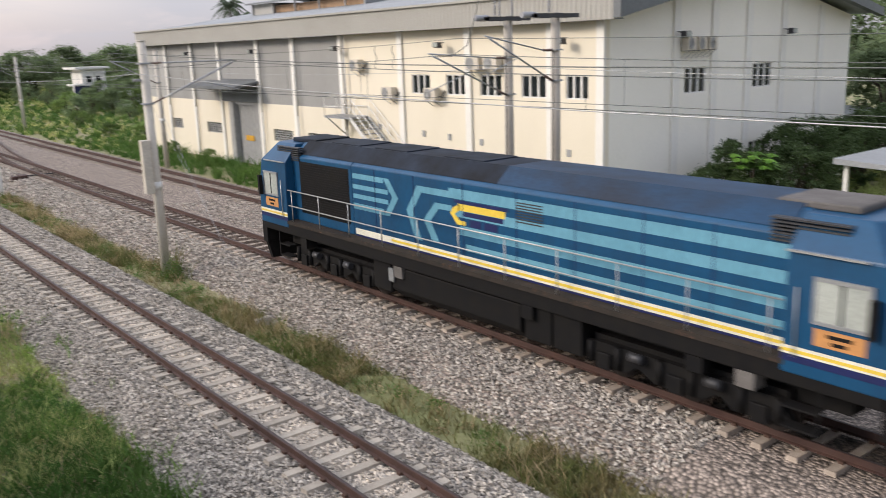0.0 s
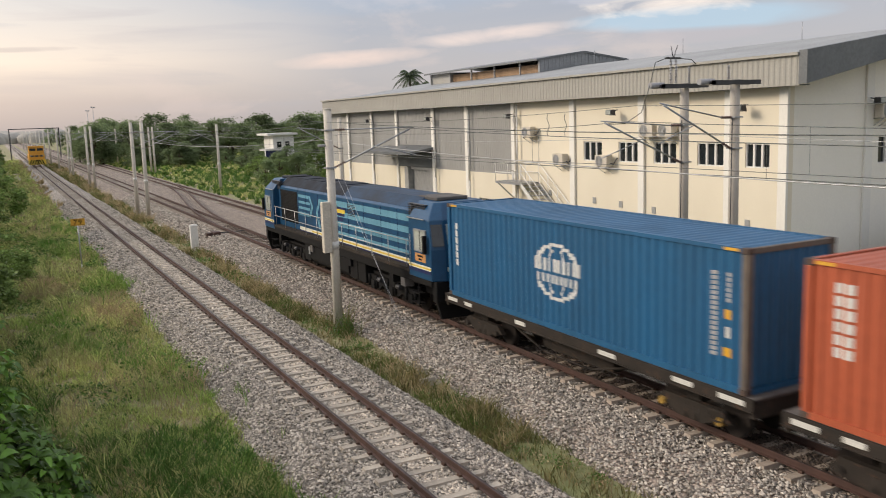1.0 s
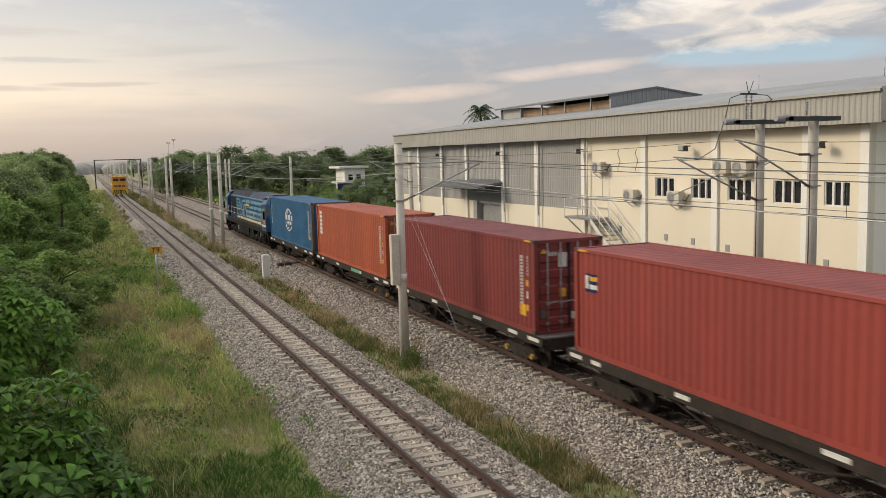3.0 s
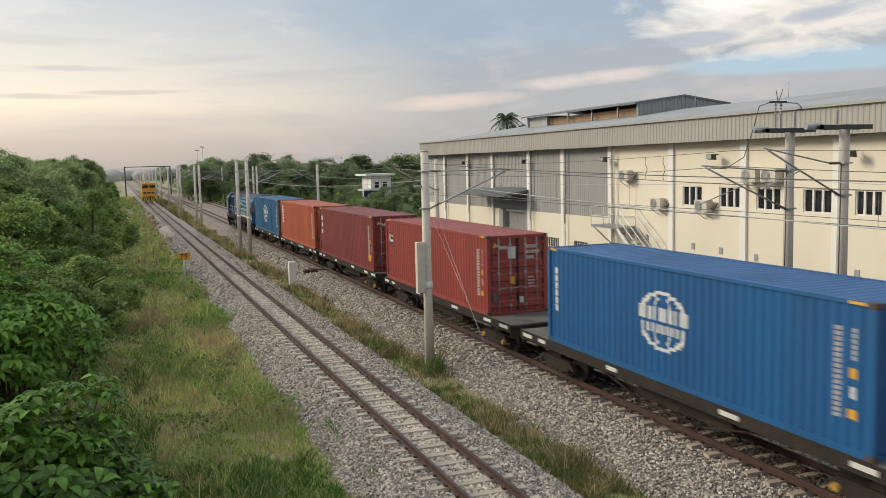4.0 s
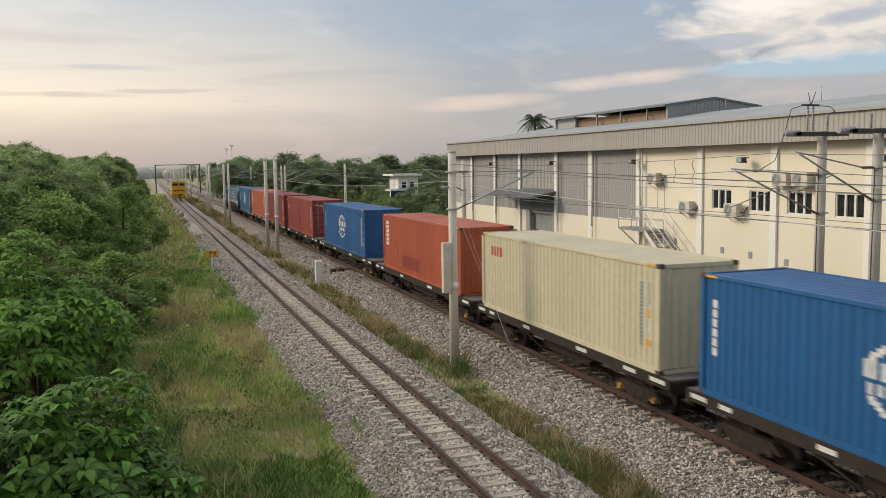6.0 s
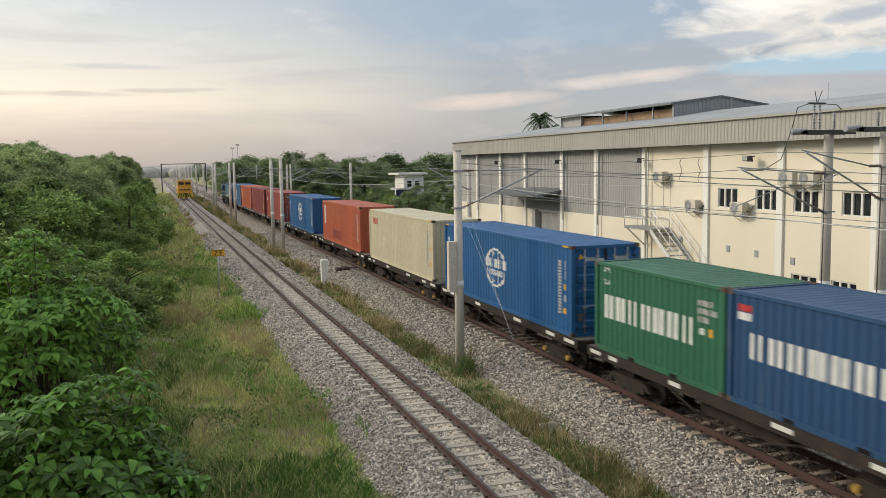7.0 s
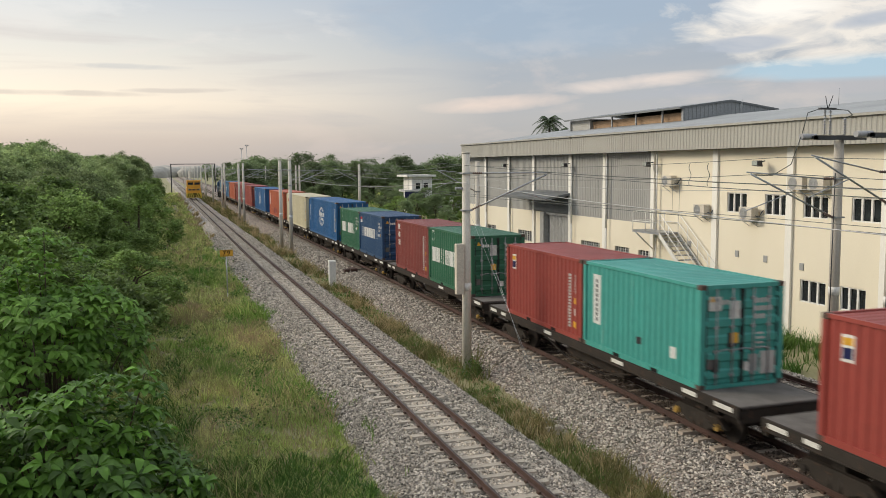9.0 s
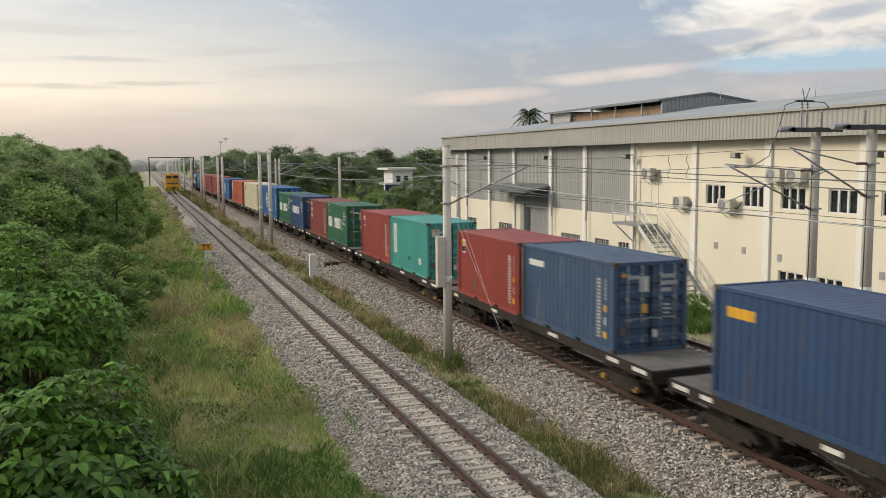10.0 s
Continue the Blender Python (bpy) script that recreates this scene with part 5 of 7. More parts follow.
        part("lettering", Shape().box(*sx(o(0.007), o(-0.01)), Y(10.55), Y(10.15), 2.62, 2.78).box(*sx(o(0.007), o(-0.01)), Y(11.1), Y(10.65), 2.62, 2.78), "loco_navy", t)
        # vents and seams
        for u in (6.3, 8.0, 9.9, 11.7, 13.4, 15.1, 16.6):
            part("door_seam", Shape().box(*sx(o(0.011), o(-0.01)), Y(u + 0.02), Y(u), 1.75, 3.6), "loco_navy", t)
        vs = Shape()
        for k in range(8):
            vs.box(*sx(o(0.012), o(-0.01)), Y(12.5), Y(11.7), 2.95 + 0.06 * k, 2.975 + 0.06 * k)
        part("vent", vs, "darksteel", t)
        # lower lines
        part("lower_stripe", Shape().box(*sx(x * 1.385, x * 1.37), Y(LL - 1.9), Y(1.9), 1.57, 1.665), "wagon", t)
        part("cream_line", Shape().box(*sx(o(0.012), o(-0.01)), Y(LL - 1.95), Y(5.3), 1.735, 1.90), "cream_stripe", t, "cream and yellow line")
        part("yellow_line", Shape().box(*sx(o(0.016), o(-0.01)), Y(LL - 1.95), Y(7.0), 1.785, 1.845), "line_yellow", t)
        part("navy_line", Shape().box(*sx(o(0.012), o(-0.01)), Y(LL - 1.95), Y(5.3), 1.685, 1.733), "loco_navy", t)
        # handrail along the walkway
        hr = Shape()
        for z in (2.15, 2.62):
            hr.tube((x * 1.34, Y(LL - 2.0), z), (x * 1.34, Y(2.0), z), 0.018)
        part("handrail", hr, "palewire", t, "pale handrail")
        for k in range(11):
            u = 2.2 + k * (LL - 4.4) / 10
            part("stanchion", Shape().tube((x * 1.34, Y(u), 1.66), (x * 1.34, Y(u), 2.62), 0.016), "palewire", t)
        # tanks and boxes
        part("air_tank", Shape().tube((x * 1.05, Y(11.6), 0.95), (x * 1.05, Y(9.9), 0.95), 0.17, n=12), "black", t)
        for u in (2.6, 7.4, 12.1, 16.3, 17.3):
            part("step_box", Shape().box(*sx(x * 1.36, x * 1.0), Y(u + 0.35), Y(u), 0.95, 1.25), "deck" if u in (7.4, 17.3) else "black", t)
        part("fuel_gauge", Shape().box(*sx(x * 1.35, x * 1.30), Y(7.35), Y(7.15), 0.8, 1.15), "steel", t)
    part("fuel_tank", Shape().prism([(-1.0, 0.35), (1.0, 0.35), (1.28, 0.6), (1.28, 1.2), (-1.28, 1.2), (-1.28, 0.6)], "y", Y(12.0), Y(7.2)), "black", t, "black fuel tank", 0.03)
    for a, b in ((6.3, 7.1), (12.1, 12.9), (12.95, 13.75)):
        part("equipment_box", Shape().box(-1.25, 1.25, Y(b), Y(a), 0.45, 1.25), "black", t, bevel=0.03)
    part("belly", Shape().box(-0.75, 0.75, Y(LL - 1.0), Y(1.0), 0.75, 1.26), "black", t)
    # cabs
    for end in (0, 1):
        V = (lambda u: -u) if end == 0 else (lambda u: -(LL - u))
        cab = Shape()
        lo = [(-cw, V(1.95), 1.45), (cw, V(1.95), 1.45), (cw, V(0.22), 1.45), (0.95, V(0.0), 1.45), (-0.95, V(0.0), 1.45), (-cw, V(0.22), 1.45)]
        mid = [(x, y, 2.5) for x, y, z in lo]
        sh = [(-1.34, V(1.95), 3.45), (1.34, V(1.95), 3.45), (1.34, V(0.42), 3.45), (0.93, V(0.22), 3.45), (-0.93, V(0.22), 3.45), (-1.34, V(0.42), 3.45)]
        top = [(-0.92, V(1.95), 3.98), (0.92, V(1.95), 3.98), (0.92, V(0.85), 3.98), (0.7, V(0.72), 3.98), (-0.7, V(0.72), 3.98), (-0.92, V(0.85), 3.98)]
        f = [tuple(range(6)), tuple(range(18, 24))] + [(6 * k + i, 6 * k + (i + 1) % 6, 6 * k + 6 + (i + 1) % 6, 6 * k + 6 + i) for k in range(3) for i in range(6)]
        cab.add(lo + mid + sh + top, f)
        c = part("cab", cab, "loco_blue", t, "blue driver's cab with sloping top", 0.03)
        part("face_panel", Shape().hexa([(-0.93, V(-0.012), 1.95), (0.93, V(-0.012), 1.95), (0.93, V(0.05), 1.95), (-0.93, V(0.05), 1.95), (-0.93, V(-0.012), 2.5), (0.93, V(-0.012), 2.5), (0.93, V(0.05), 2.5), (-0.93, V(0.05), 2.5)]), "loco_blue" if end else "loco_navy", c, "painted face below the windscreen")
        part("windscreen_surround", Shape().hexa([(-0.92, V(-0.012), 2.5), (0.92, V(-0.012), 2.5), (0.92, V(0.05), 2.5), (-0.92, V(0.05), 2.5), (-0.90, V(0.20), 3.44), (0.90, V(0.20), 3.44), (0.90, V(0.3), 3.44), (-0.90, V(0.3), 3.44)]), "loco_blue" if end else "black", c)
        for x in (-1, 1):
            a, b2 = x * 0.07, x * 0.84
            part("windscreen", Shape().hexa([(a, V(-0.008), 2.62), (b2, V(-0.008), 2.62), (b2, V(0.06), 2.62), (a, V(0.06), 2.62), (a, V(0.155), 3.32), (b2, V(0.155), 3.32), (b2, V(0.25), 3.32), (a, V(0.25), 3.32)]), "pale_glass" if end else "glass", c)
            part("corner_window", Shape().hexa([(x * 0.99, V(0.005), 2.62), (x * 1.33, V(0.18), 2.62), (x * 1.30, V(0.24), 2.62), (x * 0.96, V(0.06), 2.62), (x * 0.98, V(0.17), 3.32), (x * 1.31, V(0.35), 3.32), (x * 1.28, V(0.42), 3.32), (x * 0.95, V(0.25), 3.32)]), "glass", c)
        for x in (-1, 1):
            sx = lambda a, b: sorted((a, b))
            fr = Shape()
            y0, y1 = sorted((V(0.62), V(1.42)))
            fr.box(*sx(x * (cw + 0.02), x * (cw - 0.02)), y0 - 0.05, y1 + 0.05, 2.36, 2.42).box(*sx(x * (cw + 0.02), x * (cw - 0.02)), y0 - 0.05, y1 + 0.05, 3.05, 3.11)
            for y in (y0 - 0.05, y1):
                fr.box(*sx(x * (cw + 0.02), x * (cw - 0.02)), y, y + 0.05, 2.42, 3.05)
            w = part("side_window", fr, "steel", c, "bright framed cab window")
            part("pane", Shape().box(*sx(x * (cw + 0.008), x * (cw - 0.02)), y0, (y0 + y1) / 2 - 0.03, 2.42, 3.05), "pale_glass", w)
            part("pane", Shape().box(*sx(x * (cw + 0.012), x * (cw - 0.02)), (y0 + y1) / 2 + 0.03, y1, 2.42, 3.05), "pale_glass", w)
            part("opening", Shape().box(*sx(x * (cw + 0.006), x * (cw - 0.02)), (y0 + y1) / 2 - 0.03, (y0 + y1) / 2 + 0.03, 2.42, 3.05), "glass", w)
            pl = part("name_panel", Shape().box(*sx(x * (cw + 0.006), x * (cw - 0.02)), y0, y1, 2.02, 2.30), "orange", c, "orange panel with dark bars")
            for inset, z in ((0.2, 2.18), (0.28, 2.07)):
                part("bar", Shape().box(*sx(x * (cw + 0.010), x * (cw - 0.02)), y0 + inset, y1 - inset, z, z + 0.06), "black", pl)
            y2, y3 = sorted((V(0.26), V(1.94)))
            part("cream_line", Shape().box(*sx(x * (cw + 0.006), x * (cw - 0.01)), y2, y3, 1.78, 1.92), "cream_stripe", c)
            part("yellow_line", Shape().box(*sx(x * (cw + 0.008), x * (cw - 0.01)), y2, y3, 1.815, 1.87), "line_yellow", c)
            part("navy_line", Shape().box(*sx(x * (cw + 0.006), x * (cw - 0.01)), y2, y3, 1.66, 1.775), "loco_navy", c)
            part("gutter", Shape().box(*sx(x * (cw + 0.03), x * (cw - 0.01)), *sorted((V(0.68), V(1.94))), 3.44, 3.47), "palewire", c)
            part("mirror", Shape().box(*sx(x * (cw + 0.16), x * (cw + 0.04)), *sorted((V(0.45), V(0.55))), 2.35, 2.95), "black", c)
            part("grab_rail", Shape().tube((x * (cw + 0.04), V(1.72), 1.75), (x * (cw + 0.04), V(1.72), 2.9), 0.015), "palewire", c)
            part("steps", Shape().box(*sx(x * 1.36, x * 1.1), *sorted((V(1.3), V(1.9))), 0.5, 0.54).box(*sx(x * 1.36, x * 1.1), *sorted((V(1.3), V(1.9))), 0.85, 0.89).box(*sx(x * 1.36, x * 1.32), *sorted((V(1.26), V(1.30))), 0.5, 1.3), "black", c)
        yb = sorted((V(-0.006), V(0.05)))
        part("front_line", Shape().box(-0.9, 0.9, *yb, 1.78, 1.92), "cream_stripe", c)
        for x in (-0.62, 0.62):
            part("headlight", Shape().tube((x, V(0.1), 1.60), (x, V(-0.05), 1.60), 0.1, n=14), "pale_glass", c)
        part("roof_light", Shape().box(-0.28, 0.28, *sorted((V(0.42), V(0.8))), 3.62, 3.84), "pale_glass", c)
        part("roof_unit", Shape().box(-0.6, 0.6, *sorted((V(1.2), V(2.6))), 3.98, 4.1), "deck" if end else "loco_roof", c, "roof air conditioning unit", 0.03)
        lv = Shape()
        for k in range(7):
            lv.box(-1.12, -0.95, *sorted((V(1.1), V(2.4))), 3.5 + 0.06 * k, 3.53 + 0.06 * k)
        part("louvre", lv, "darksteel", c)
        part("buffer_beam", Shape().box(-1.3, 1.3, *sorted((V(0.05), V(0.35))), 0.75, 1.45), "black", t, bevel=0.02)
        part("plough", Shape().prism([(-1.25, 0.75), (1.25, 0.75), (1.1, 0.18), (-1.1, 0.18)], "y", *sorted((V(0.1), V(0.25)))), "black", t)
        part("coupler", Shape().box(-0.12, 0.12, *sorted((V(0.1), V(-0.35))), 0.62, 0.88), "red" if end else "wheel", t, "", 0.02)
    # two six-wheel bogies
    for u in (4.1, LL - 4.1):
        bg = part("bogie", Shape().box(-0.95, 0.95, -u - 2.1, -u + 2.1, 0.55, 0.95), "black", t, "black six-wheel bogie")
        for x in (-1.02, 1.02):
            part("side_frame", Shape().prism([(-u - 2.3, 0.45), (-u - 2.0, 0.85), (-u + 2.0, 0.85), (-u + 2.3, 0.45), (-u + 1.2, 0.35), (-u + 0.9, 0.55), (-u + 0.5, 0.35), (-u - 0.5, 0.35), (-u - 0.9, 0.55), (-u - 1.2, 0.35)], "x", x - 0.09, x + 0.09), "black", bg)
            for dy in (-1.7, 0, 1.7):
                part("axle_box", Shape().box(*sorted((x, x * 1.16)), -u + dy - 0.17, -u + dy + 0.17, 0.32, 0.66), "black", bg, bevel=0.02)
                for e in (-0.35, 0.35):
                    part("spring", Shape().tube((x * 1.1, -u + dy + e, 0.4), (x * 1.1, -u + dy + e, 0.85), 0.08), "black", bg)
            for e in (-1.0, 0.7):
                part("brake_cylinder", Shape().tube((x * 1.18, -u + e, 0.78), (x * 1.18, -u + e + 0.3, 0.78), 0.1), "darksteel", bg)
        for dy in (-1.7, 0, 1.7):
            ax = Shape().tube((-0.8, -u + dy, 0.48), (0.8, -u + dy, 0.48), 0.08)
            for x in (-0.535, 0.535):
                ax.tube((x - 0.06, -u + dy, 0.48), (x + 0.06, -u + dy, 0.48), 0.48, n=24)
            part("wheelset", ax, "wheel", bg)
    return t


locomotive = build_locomotive()


# ---- overhead line ----
def concrete_pole(x, y, top, r0, r1, name="catenary_mast", label="round grey concrete catenary mast beside the track", base=-0.9, mat="concrete"):
    t = thing(name, pose(x, y, 0), label, "mast", "catenary masts")
    part("shaft", Shape().tube((0, 0, base), (0, 0, top), r0, r1, 16), mat, t)
    part("cap", Shape().tube((0, 0, top), (0, 0, top + 0.05), r1 * 1.08, n=16), mat, t)
    part("band", Shape().tube((0, 0, 2.35), (0, 0, 2.62), r0 * 1.01, n=16), "white", t, "white painted number band")
    return t


def insulator(sh, a, b, r=0.05, n=6):
    a, b = Vector(a), Vector(b)
    sh.tube(a, b, r * 0.4)
    for k in range(n):
        p, q = a.lerp(b, (k + 0.25) / n), a.lerp(b, (k + 0.6) / n)
        sh.tube(p, q, r, r * 0.6, 10)


def cantilever(t, reach, z_tie, z_base, z_tip, dy=0.0):
    """Bracket from a mast: level tie, slanted strut and steady arm; reach is signed."""
    s = 1 if reach > 0 else -1
    r = 0.17 * s
    tip = Vector((reach, dy, z_tip))
    ins = Shape()
    insulator(ins, (r, 0, z_tie), (r + 0.45 * s, 0, z_tie))
    part("insulator", ins, "insul", t, "brown ribbed insulator")
    ins = Shape()
    lowdir = (tip - Vector((r, 0, z_base))).normalized()
    insulator(ins, (r, 0, z_base), Vector((r, 0, z_base)) + lowdir * 0.45)
    part("insulator", ins, "insul", t, "brown ribbed insulator")
    part("tie_tube", Shape().tube((r + 0.4 * s, 0, z_tie), (reach + 0.15 * s, dy, z_tip + 0.06), 0.024), "steel", t)
    part("strut", Shape().tube(Vector((r, 0, z_base)) + lowdir * 0.4, tip, 0.032), "steel", t, "slanted steel bracket tube")
    q = Vector((r, 0, z_base)).lerp(tip, 0.55)
    part("steady_arm", Shape().tube(q, (reach + 0.2 * s, dy, z_base + 0.28), 0.018), "steel", t)
    for z in (z_base, z_tie):
        part("bracket_clamp", Shape().box(-0.178, 0.178, -0.178, 0.178, z - 0.025, z + 0.025), "steel", t)


mast = concrete_pole(10.13, 28.03, 7.15, 0.17, 0.135)
cantilever(mast, 3.1, 6.47, 5.18, 6.40)
part("junction_box", Shape().box(-0.44, -0.15, -0.22, 0.02, 2.25, 4.02), "casing", mast, "tall beige cable cover box", 0.02)
part("box_clamp", Shape().box(-0.22, -0.1, -0.1, 0.1, 2.5, 2.56).box(-0.22, -0.1, -0.1, 0.1, 3.7, 3.76), "darksteel", mast)
for a, b in ((5.9, -0.10), (5.2, 0.10)):
    part("guy_wire", Shape().tube((0.05, -0.1, a), (b - 0.05, -7.0, -0.5), 0.0045), "steel", mast, "thin steel guy wire")
part("guy_anchor", Shape().hexa([(-0.3, -7.2, -0.95), (0.28, -7.25, -0.95), (0.3, -6.85, -0.95), (-0.25, -6.8, -0.95), (-0.2, -7.12, -0.5), (0.2, -7.15, -0.46), (0.22, -6.95, -0.5), (-0.18, -6.9, -0.54)]), "sleeper_old", mast, "concrete guy anchor block", 0.04)
part("feeder_insulator", Shape().tube((-0.12, 0, 5.95), (-0.4, 0, 5.95), 0.045), "greyinsul", mast)
for x, y, top in ((10.3, 77.8, 7.3), (10.6, 73.8, 7.3), (10.4, 121.5, 7.3), (10.7, 118.0, 7.3), (10.3, 154, 7.4), (10.5, 150.5, 7.4), (10.4, 183, 7.4), (10.4, 212, 7.4), (10.4, 235, 7.4), (10.4, 257, 7.4), (10.4, 280, 7.4), (10.4, 325, 7.4), (10.4, 370, 7.4), (10.4, 420, 7.4)):
    m_ = concrete_pole(x, y, top, 0.17, 0.14)
    cantilever(m_, 3.0, 6.47, 5.18, 6.40)
for x, y, top in ((21.2, 56.3, 7.0), (22.6, 100.0, 7.0), (22.6, 146, 7.0), (22.6, 150, 7.0), (22.6, 170, 7.0), (22.6, 195, 7.0), (22.6, 218, 7.0), (22.6, 240, 7.0), (22.6, 285, 7.0), (22.6, 330, 7.0), (22.6, 375, 7.0)):
    m_ = concrete_pole(x, y, top, 0.17, 0.14)
    cantilever(m_, -2.9, 6.2, 4.95, 6.40)


def switch_mast(x, y, top, with_horn):
    t = concrete_pole(x, y, top, 0.18, 0.15, label="weathered concrete mast with steel crossarm and insulators", mat="old_concrete")
    part("conduit", Shape().tube((-0.25, -0.10, 0.2), (-0.21, -0.10, 6.4), 0.018), "darksteel", t)
    part("crossarm", Shape().box(-1.2, 0.85, -0.28, -0.18, top - 0.12, top + 0.02).box(-1.2, 0.85, 0.18, 0.28, top - 0.12, top + 0.02).box(-1.2, -1.1, -0.28, 0.28, top - 0.1, top), "darksteel", t, "dark steel crossarm")
    part("arrester", Shape().tube((-1.55, 0, top - 0.02), (-0.95, 0, top - 0.02), 0.1, n=12), "greyinsul", t)
    if with_horn:
        for dx, high, r, n in ((-0.62, 0.85, 0.06, 8), (-0.40, 0.85, 0.06, 8), (0.2, 0.6, 0.07, 7)):
            ins = Shape()
            insulator(ins, (dx, 0, top + 0.05), (dx, 0, top + high), r, n)
            part("insulator", ins, "greyinsul", t, "ribbed grey post insulator")
        part("switch_bar", Shape().box(-0.85, -0.2, -0.05, 0.05, top + 0.86, top + 0.92).tube((-0.52, 0, top + 0.9), (-0.62, 0, top + 1.3), 0.012).tube((-0.5, 0, top + 0.9), (-0.32, 0, top + 1.32), 0.012), "darksteel", t)
        pts = [Vector((-0.85, 0, top + 0.88)), Vector((-1.3, 0, top + 0.75)), Vector((-1.5, 0, top + 0.1)), Vector((-1.9, 0, top - 0.9)), Vector((-2.6, 0, top - 1.25)), Vector((-3.3, 0, top - 1.25))]
        part("jumper", Shape().path(pts, 0.014), "wire", t, "looping jumper cable")
        pts = [Vector((-0.2, 0, top + 0.88)), Vector((0.3, 0, top + 0.85)), Vector((0.5, 0, top + 0.7)), Vector((0.2, 0, top + 0.6))]
        part("jumper", Shape().path(pts, 0.014), "wire", t)
    else:
        ins = Shape()
        insulator(ins, (-0.3, 0, top + 0.05), (-0.3, 0, top + 0.5), 0.07, 7)
        part("insulator", ins, "greyinsul", t, "ribbed grey post insulator")
    return t


sm = switch_mast(21.25, 22.7, 7.6, True)
cantilever(sm, -3.45, 6.22, 4.94, 6.40)
sm = switch_mast(21.25, 20.4, 7.6, False)
cantilever(sm, -3.0, 6.45, 5.45, 6.90)


def wire(pts, r, mat, label, sag=0.0):
    """A wire hung from point to point."""
    line = []
    for a, b in zip(pts, pts[1:]):
        a, b = Vector(a), Vector(b)
        line += [a.lerp(b, k / 10) - Vector((0, 0, 4 * sag * (k / 10) * (1 - k / 10))) for k in range(10)]
    line.append(Vector(pts[-1]))
    way = (Vector(pts[-1]) - Vector(pts[0])).normalized()
    s1 = way.cross(Vector((0, 0, 1))).normalized()
    s2 = s1.cross(way)
    ring = [p + r * (math.cos(a) * s1 + math.sin(a) * s2) for p in line for a in (0, 1.2566, 2.5133, 3.7699, 5.0265)]
    skin = [(5 * k + i, 5 * k + (i + 1) % 5, 5 * k + 5 + (i + 1) % 5, 5 * k + 5 + i) for k in range(len(line) - 1) for i in range(5)]
    ob = part("overhead_wire", Shape().add(ring, skin, True), mat)
    return tagged(ob, label, "wire", "overhead wires")


YS = [-20, 28.03, 75.8, 120, 165, 210, 255, 300]
YF = [-20, 22.0, 56.3, 100, 148, 195, 240]
main_wire = wire([(13.3, y, 6.42) for y in YS], 0.011, "wire", "dark messenger wire over the main track", 0.45)
wire([(13.5, y, 5.35) for y in YS], 0.010, "wire", "dark contact wire over the main track", 0.03)
far_wire = wire([(18.2, y, 6.42) for y in YF], 0.011, "wire", "dark messenger wire over the far track", 0.4)
wire([(18.3, y, 5.0) for y in YF], 0.010, "wire", "dark contact wire over the far track", 0.03)
wire([(18.45, y, 6.92) for y in YF], 0.010, "wire", "dark feeder wire over the far track", 0.3)
wire([(9.9, y, 6.15) for y in YS], 0.010, "palewire", "pale aluminium earth wire along the masts", 0.5)
wire([(10.05, y, 6.75) for y in YS], 0.010, "wire", "dark feeder wire along the masts", 0.45)
wire([(21.0, y, 5.9) for y in YF], 0.009, "palewire", "pale aluminium earth wire along the far masts", 0.35)
for cx, top, bot, yy, held in ((13.4, 6.42, 5.35, YS, main_wire), (18.25, 6.42, 5.0, YF, far_wire)):
    for a, b in zip(yy[:5], yy[1:6]):
        for k in range(1, 6):
            f = k / 6
            z = top - 4 * (0.45 if cx < 15 else 0.4) * f * (1 - f)
            part("dropper", Shape().tube((cx, a + (b - a) * f, bot - 0.03), (cx, a + (b - a) * f, z), 0.006, n=4), "wire", held)


for y in (25.6, 26.7):
    pts = [Vector((18.3, y + 0.07 * math.sin(k * 0.9), 6.75 - 0.08 * k)) for k in range(11)]
    part("jumper", Shape().path(pts, 0.011), "wire", far_wire, "curved jumper cable between two wires")


# ---- along the line ----
def kilometre_sign():
    t = thing("kilometre_sign", pose(3.44, 49.7, -0.72), "yellow kilometre sign on a thin grey post", "sign")
    part("post", Shape().tube((0, 0, -0.2), (0, 0, 2.75), 0.035), "steel", t)
    part("post_base", Shape().tube((0, 0, 0.05), (0, 0, 0.3), 0.037), "white", t)
    part("board", Shape().box(-0.36, 0.36, -0.05, -0.037, 2.42, 2.80), "yellow", t, "yellow board", 0.004)
    part("border", Shape().box(-0.33, 0.33, -0.054, -0.05, 2.45, 2.465).box(-0.33, 0.33, -0.054, -0.05, 2.755, 2.77), "black", t)
    cu = bpy.data.curves.new("digits", "FONT")
    cu.body, cu.size, cu.align_x, cu.extrude, cu.space_character = "79", 0.38, "CENTER", 0.002, 1.25
    tmp = bpy.data.objects.new("digits", cu)
    scene.collection.objects.link(tmp)
    me = bpy.data.meshes.new_from_object(tmp.evaluated_get(bpy.context.evaluated_depsgraph_get()))
    bpy.data.objects.remove(tmp)
    me.materials.clear()
    me.materials.append(M["black"])
    d = new("digits", me)
    d.parent = t
    d.matrix_local = pose(0, -0.055, 2.48, 90)


kilometre_sign()


def marker_post(x, y):
    t = thing("marker_post", pose(x, y, -0.75), "short white concrete marker post in the grass strip", "post")
    part("shaft", Shape().box(-0.22, 0.22, -0.16, 0.16, -0.2, 1.55), "white", t, bevel=0.03)
    part("cap", Shape().hexa([(-0.24, -0.18, 1.55), (0.24, -0.18, 1.55), (0.24, 0.18, 1.55), (-0.24, 0.18, 1.55), (-0.2, -0.14, 1.64), (0.2, -0.14, 1.64), (0.2, 0.14, 1.64), (-0.2, 0.14, 1.64)]), "white", t)


marker_post(10.08, 52.7)


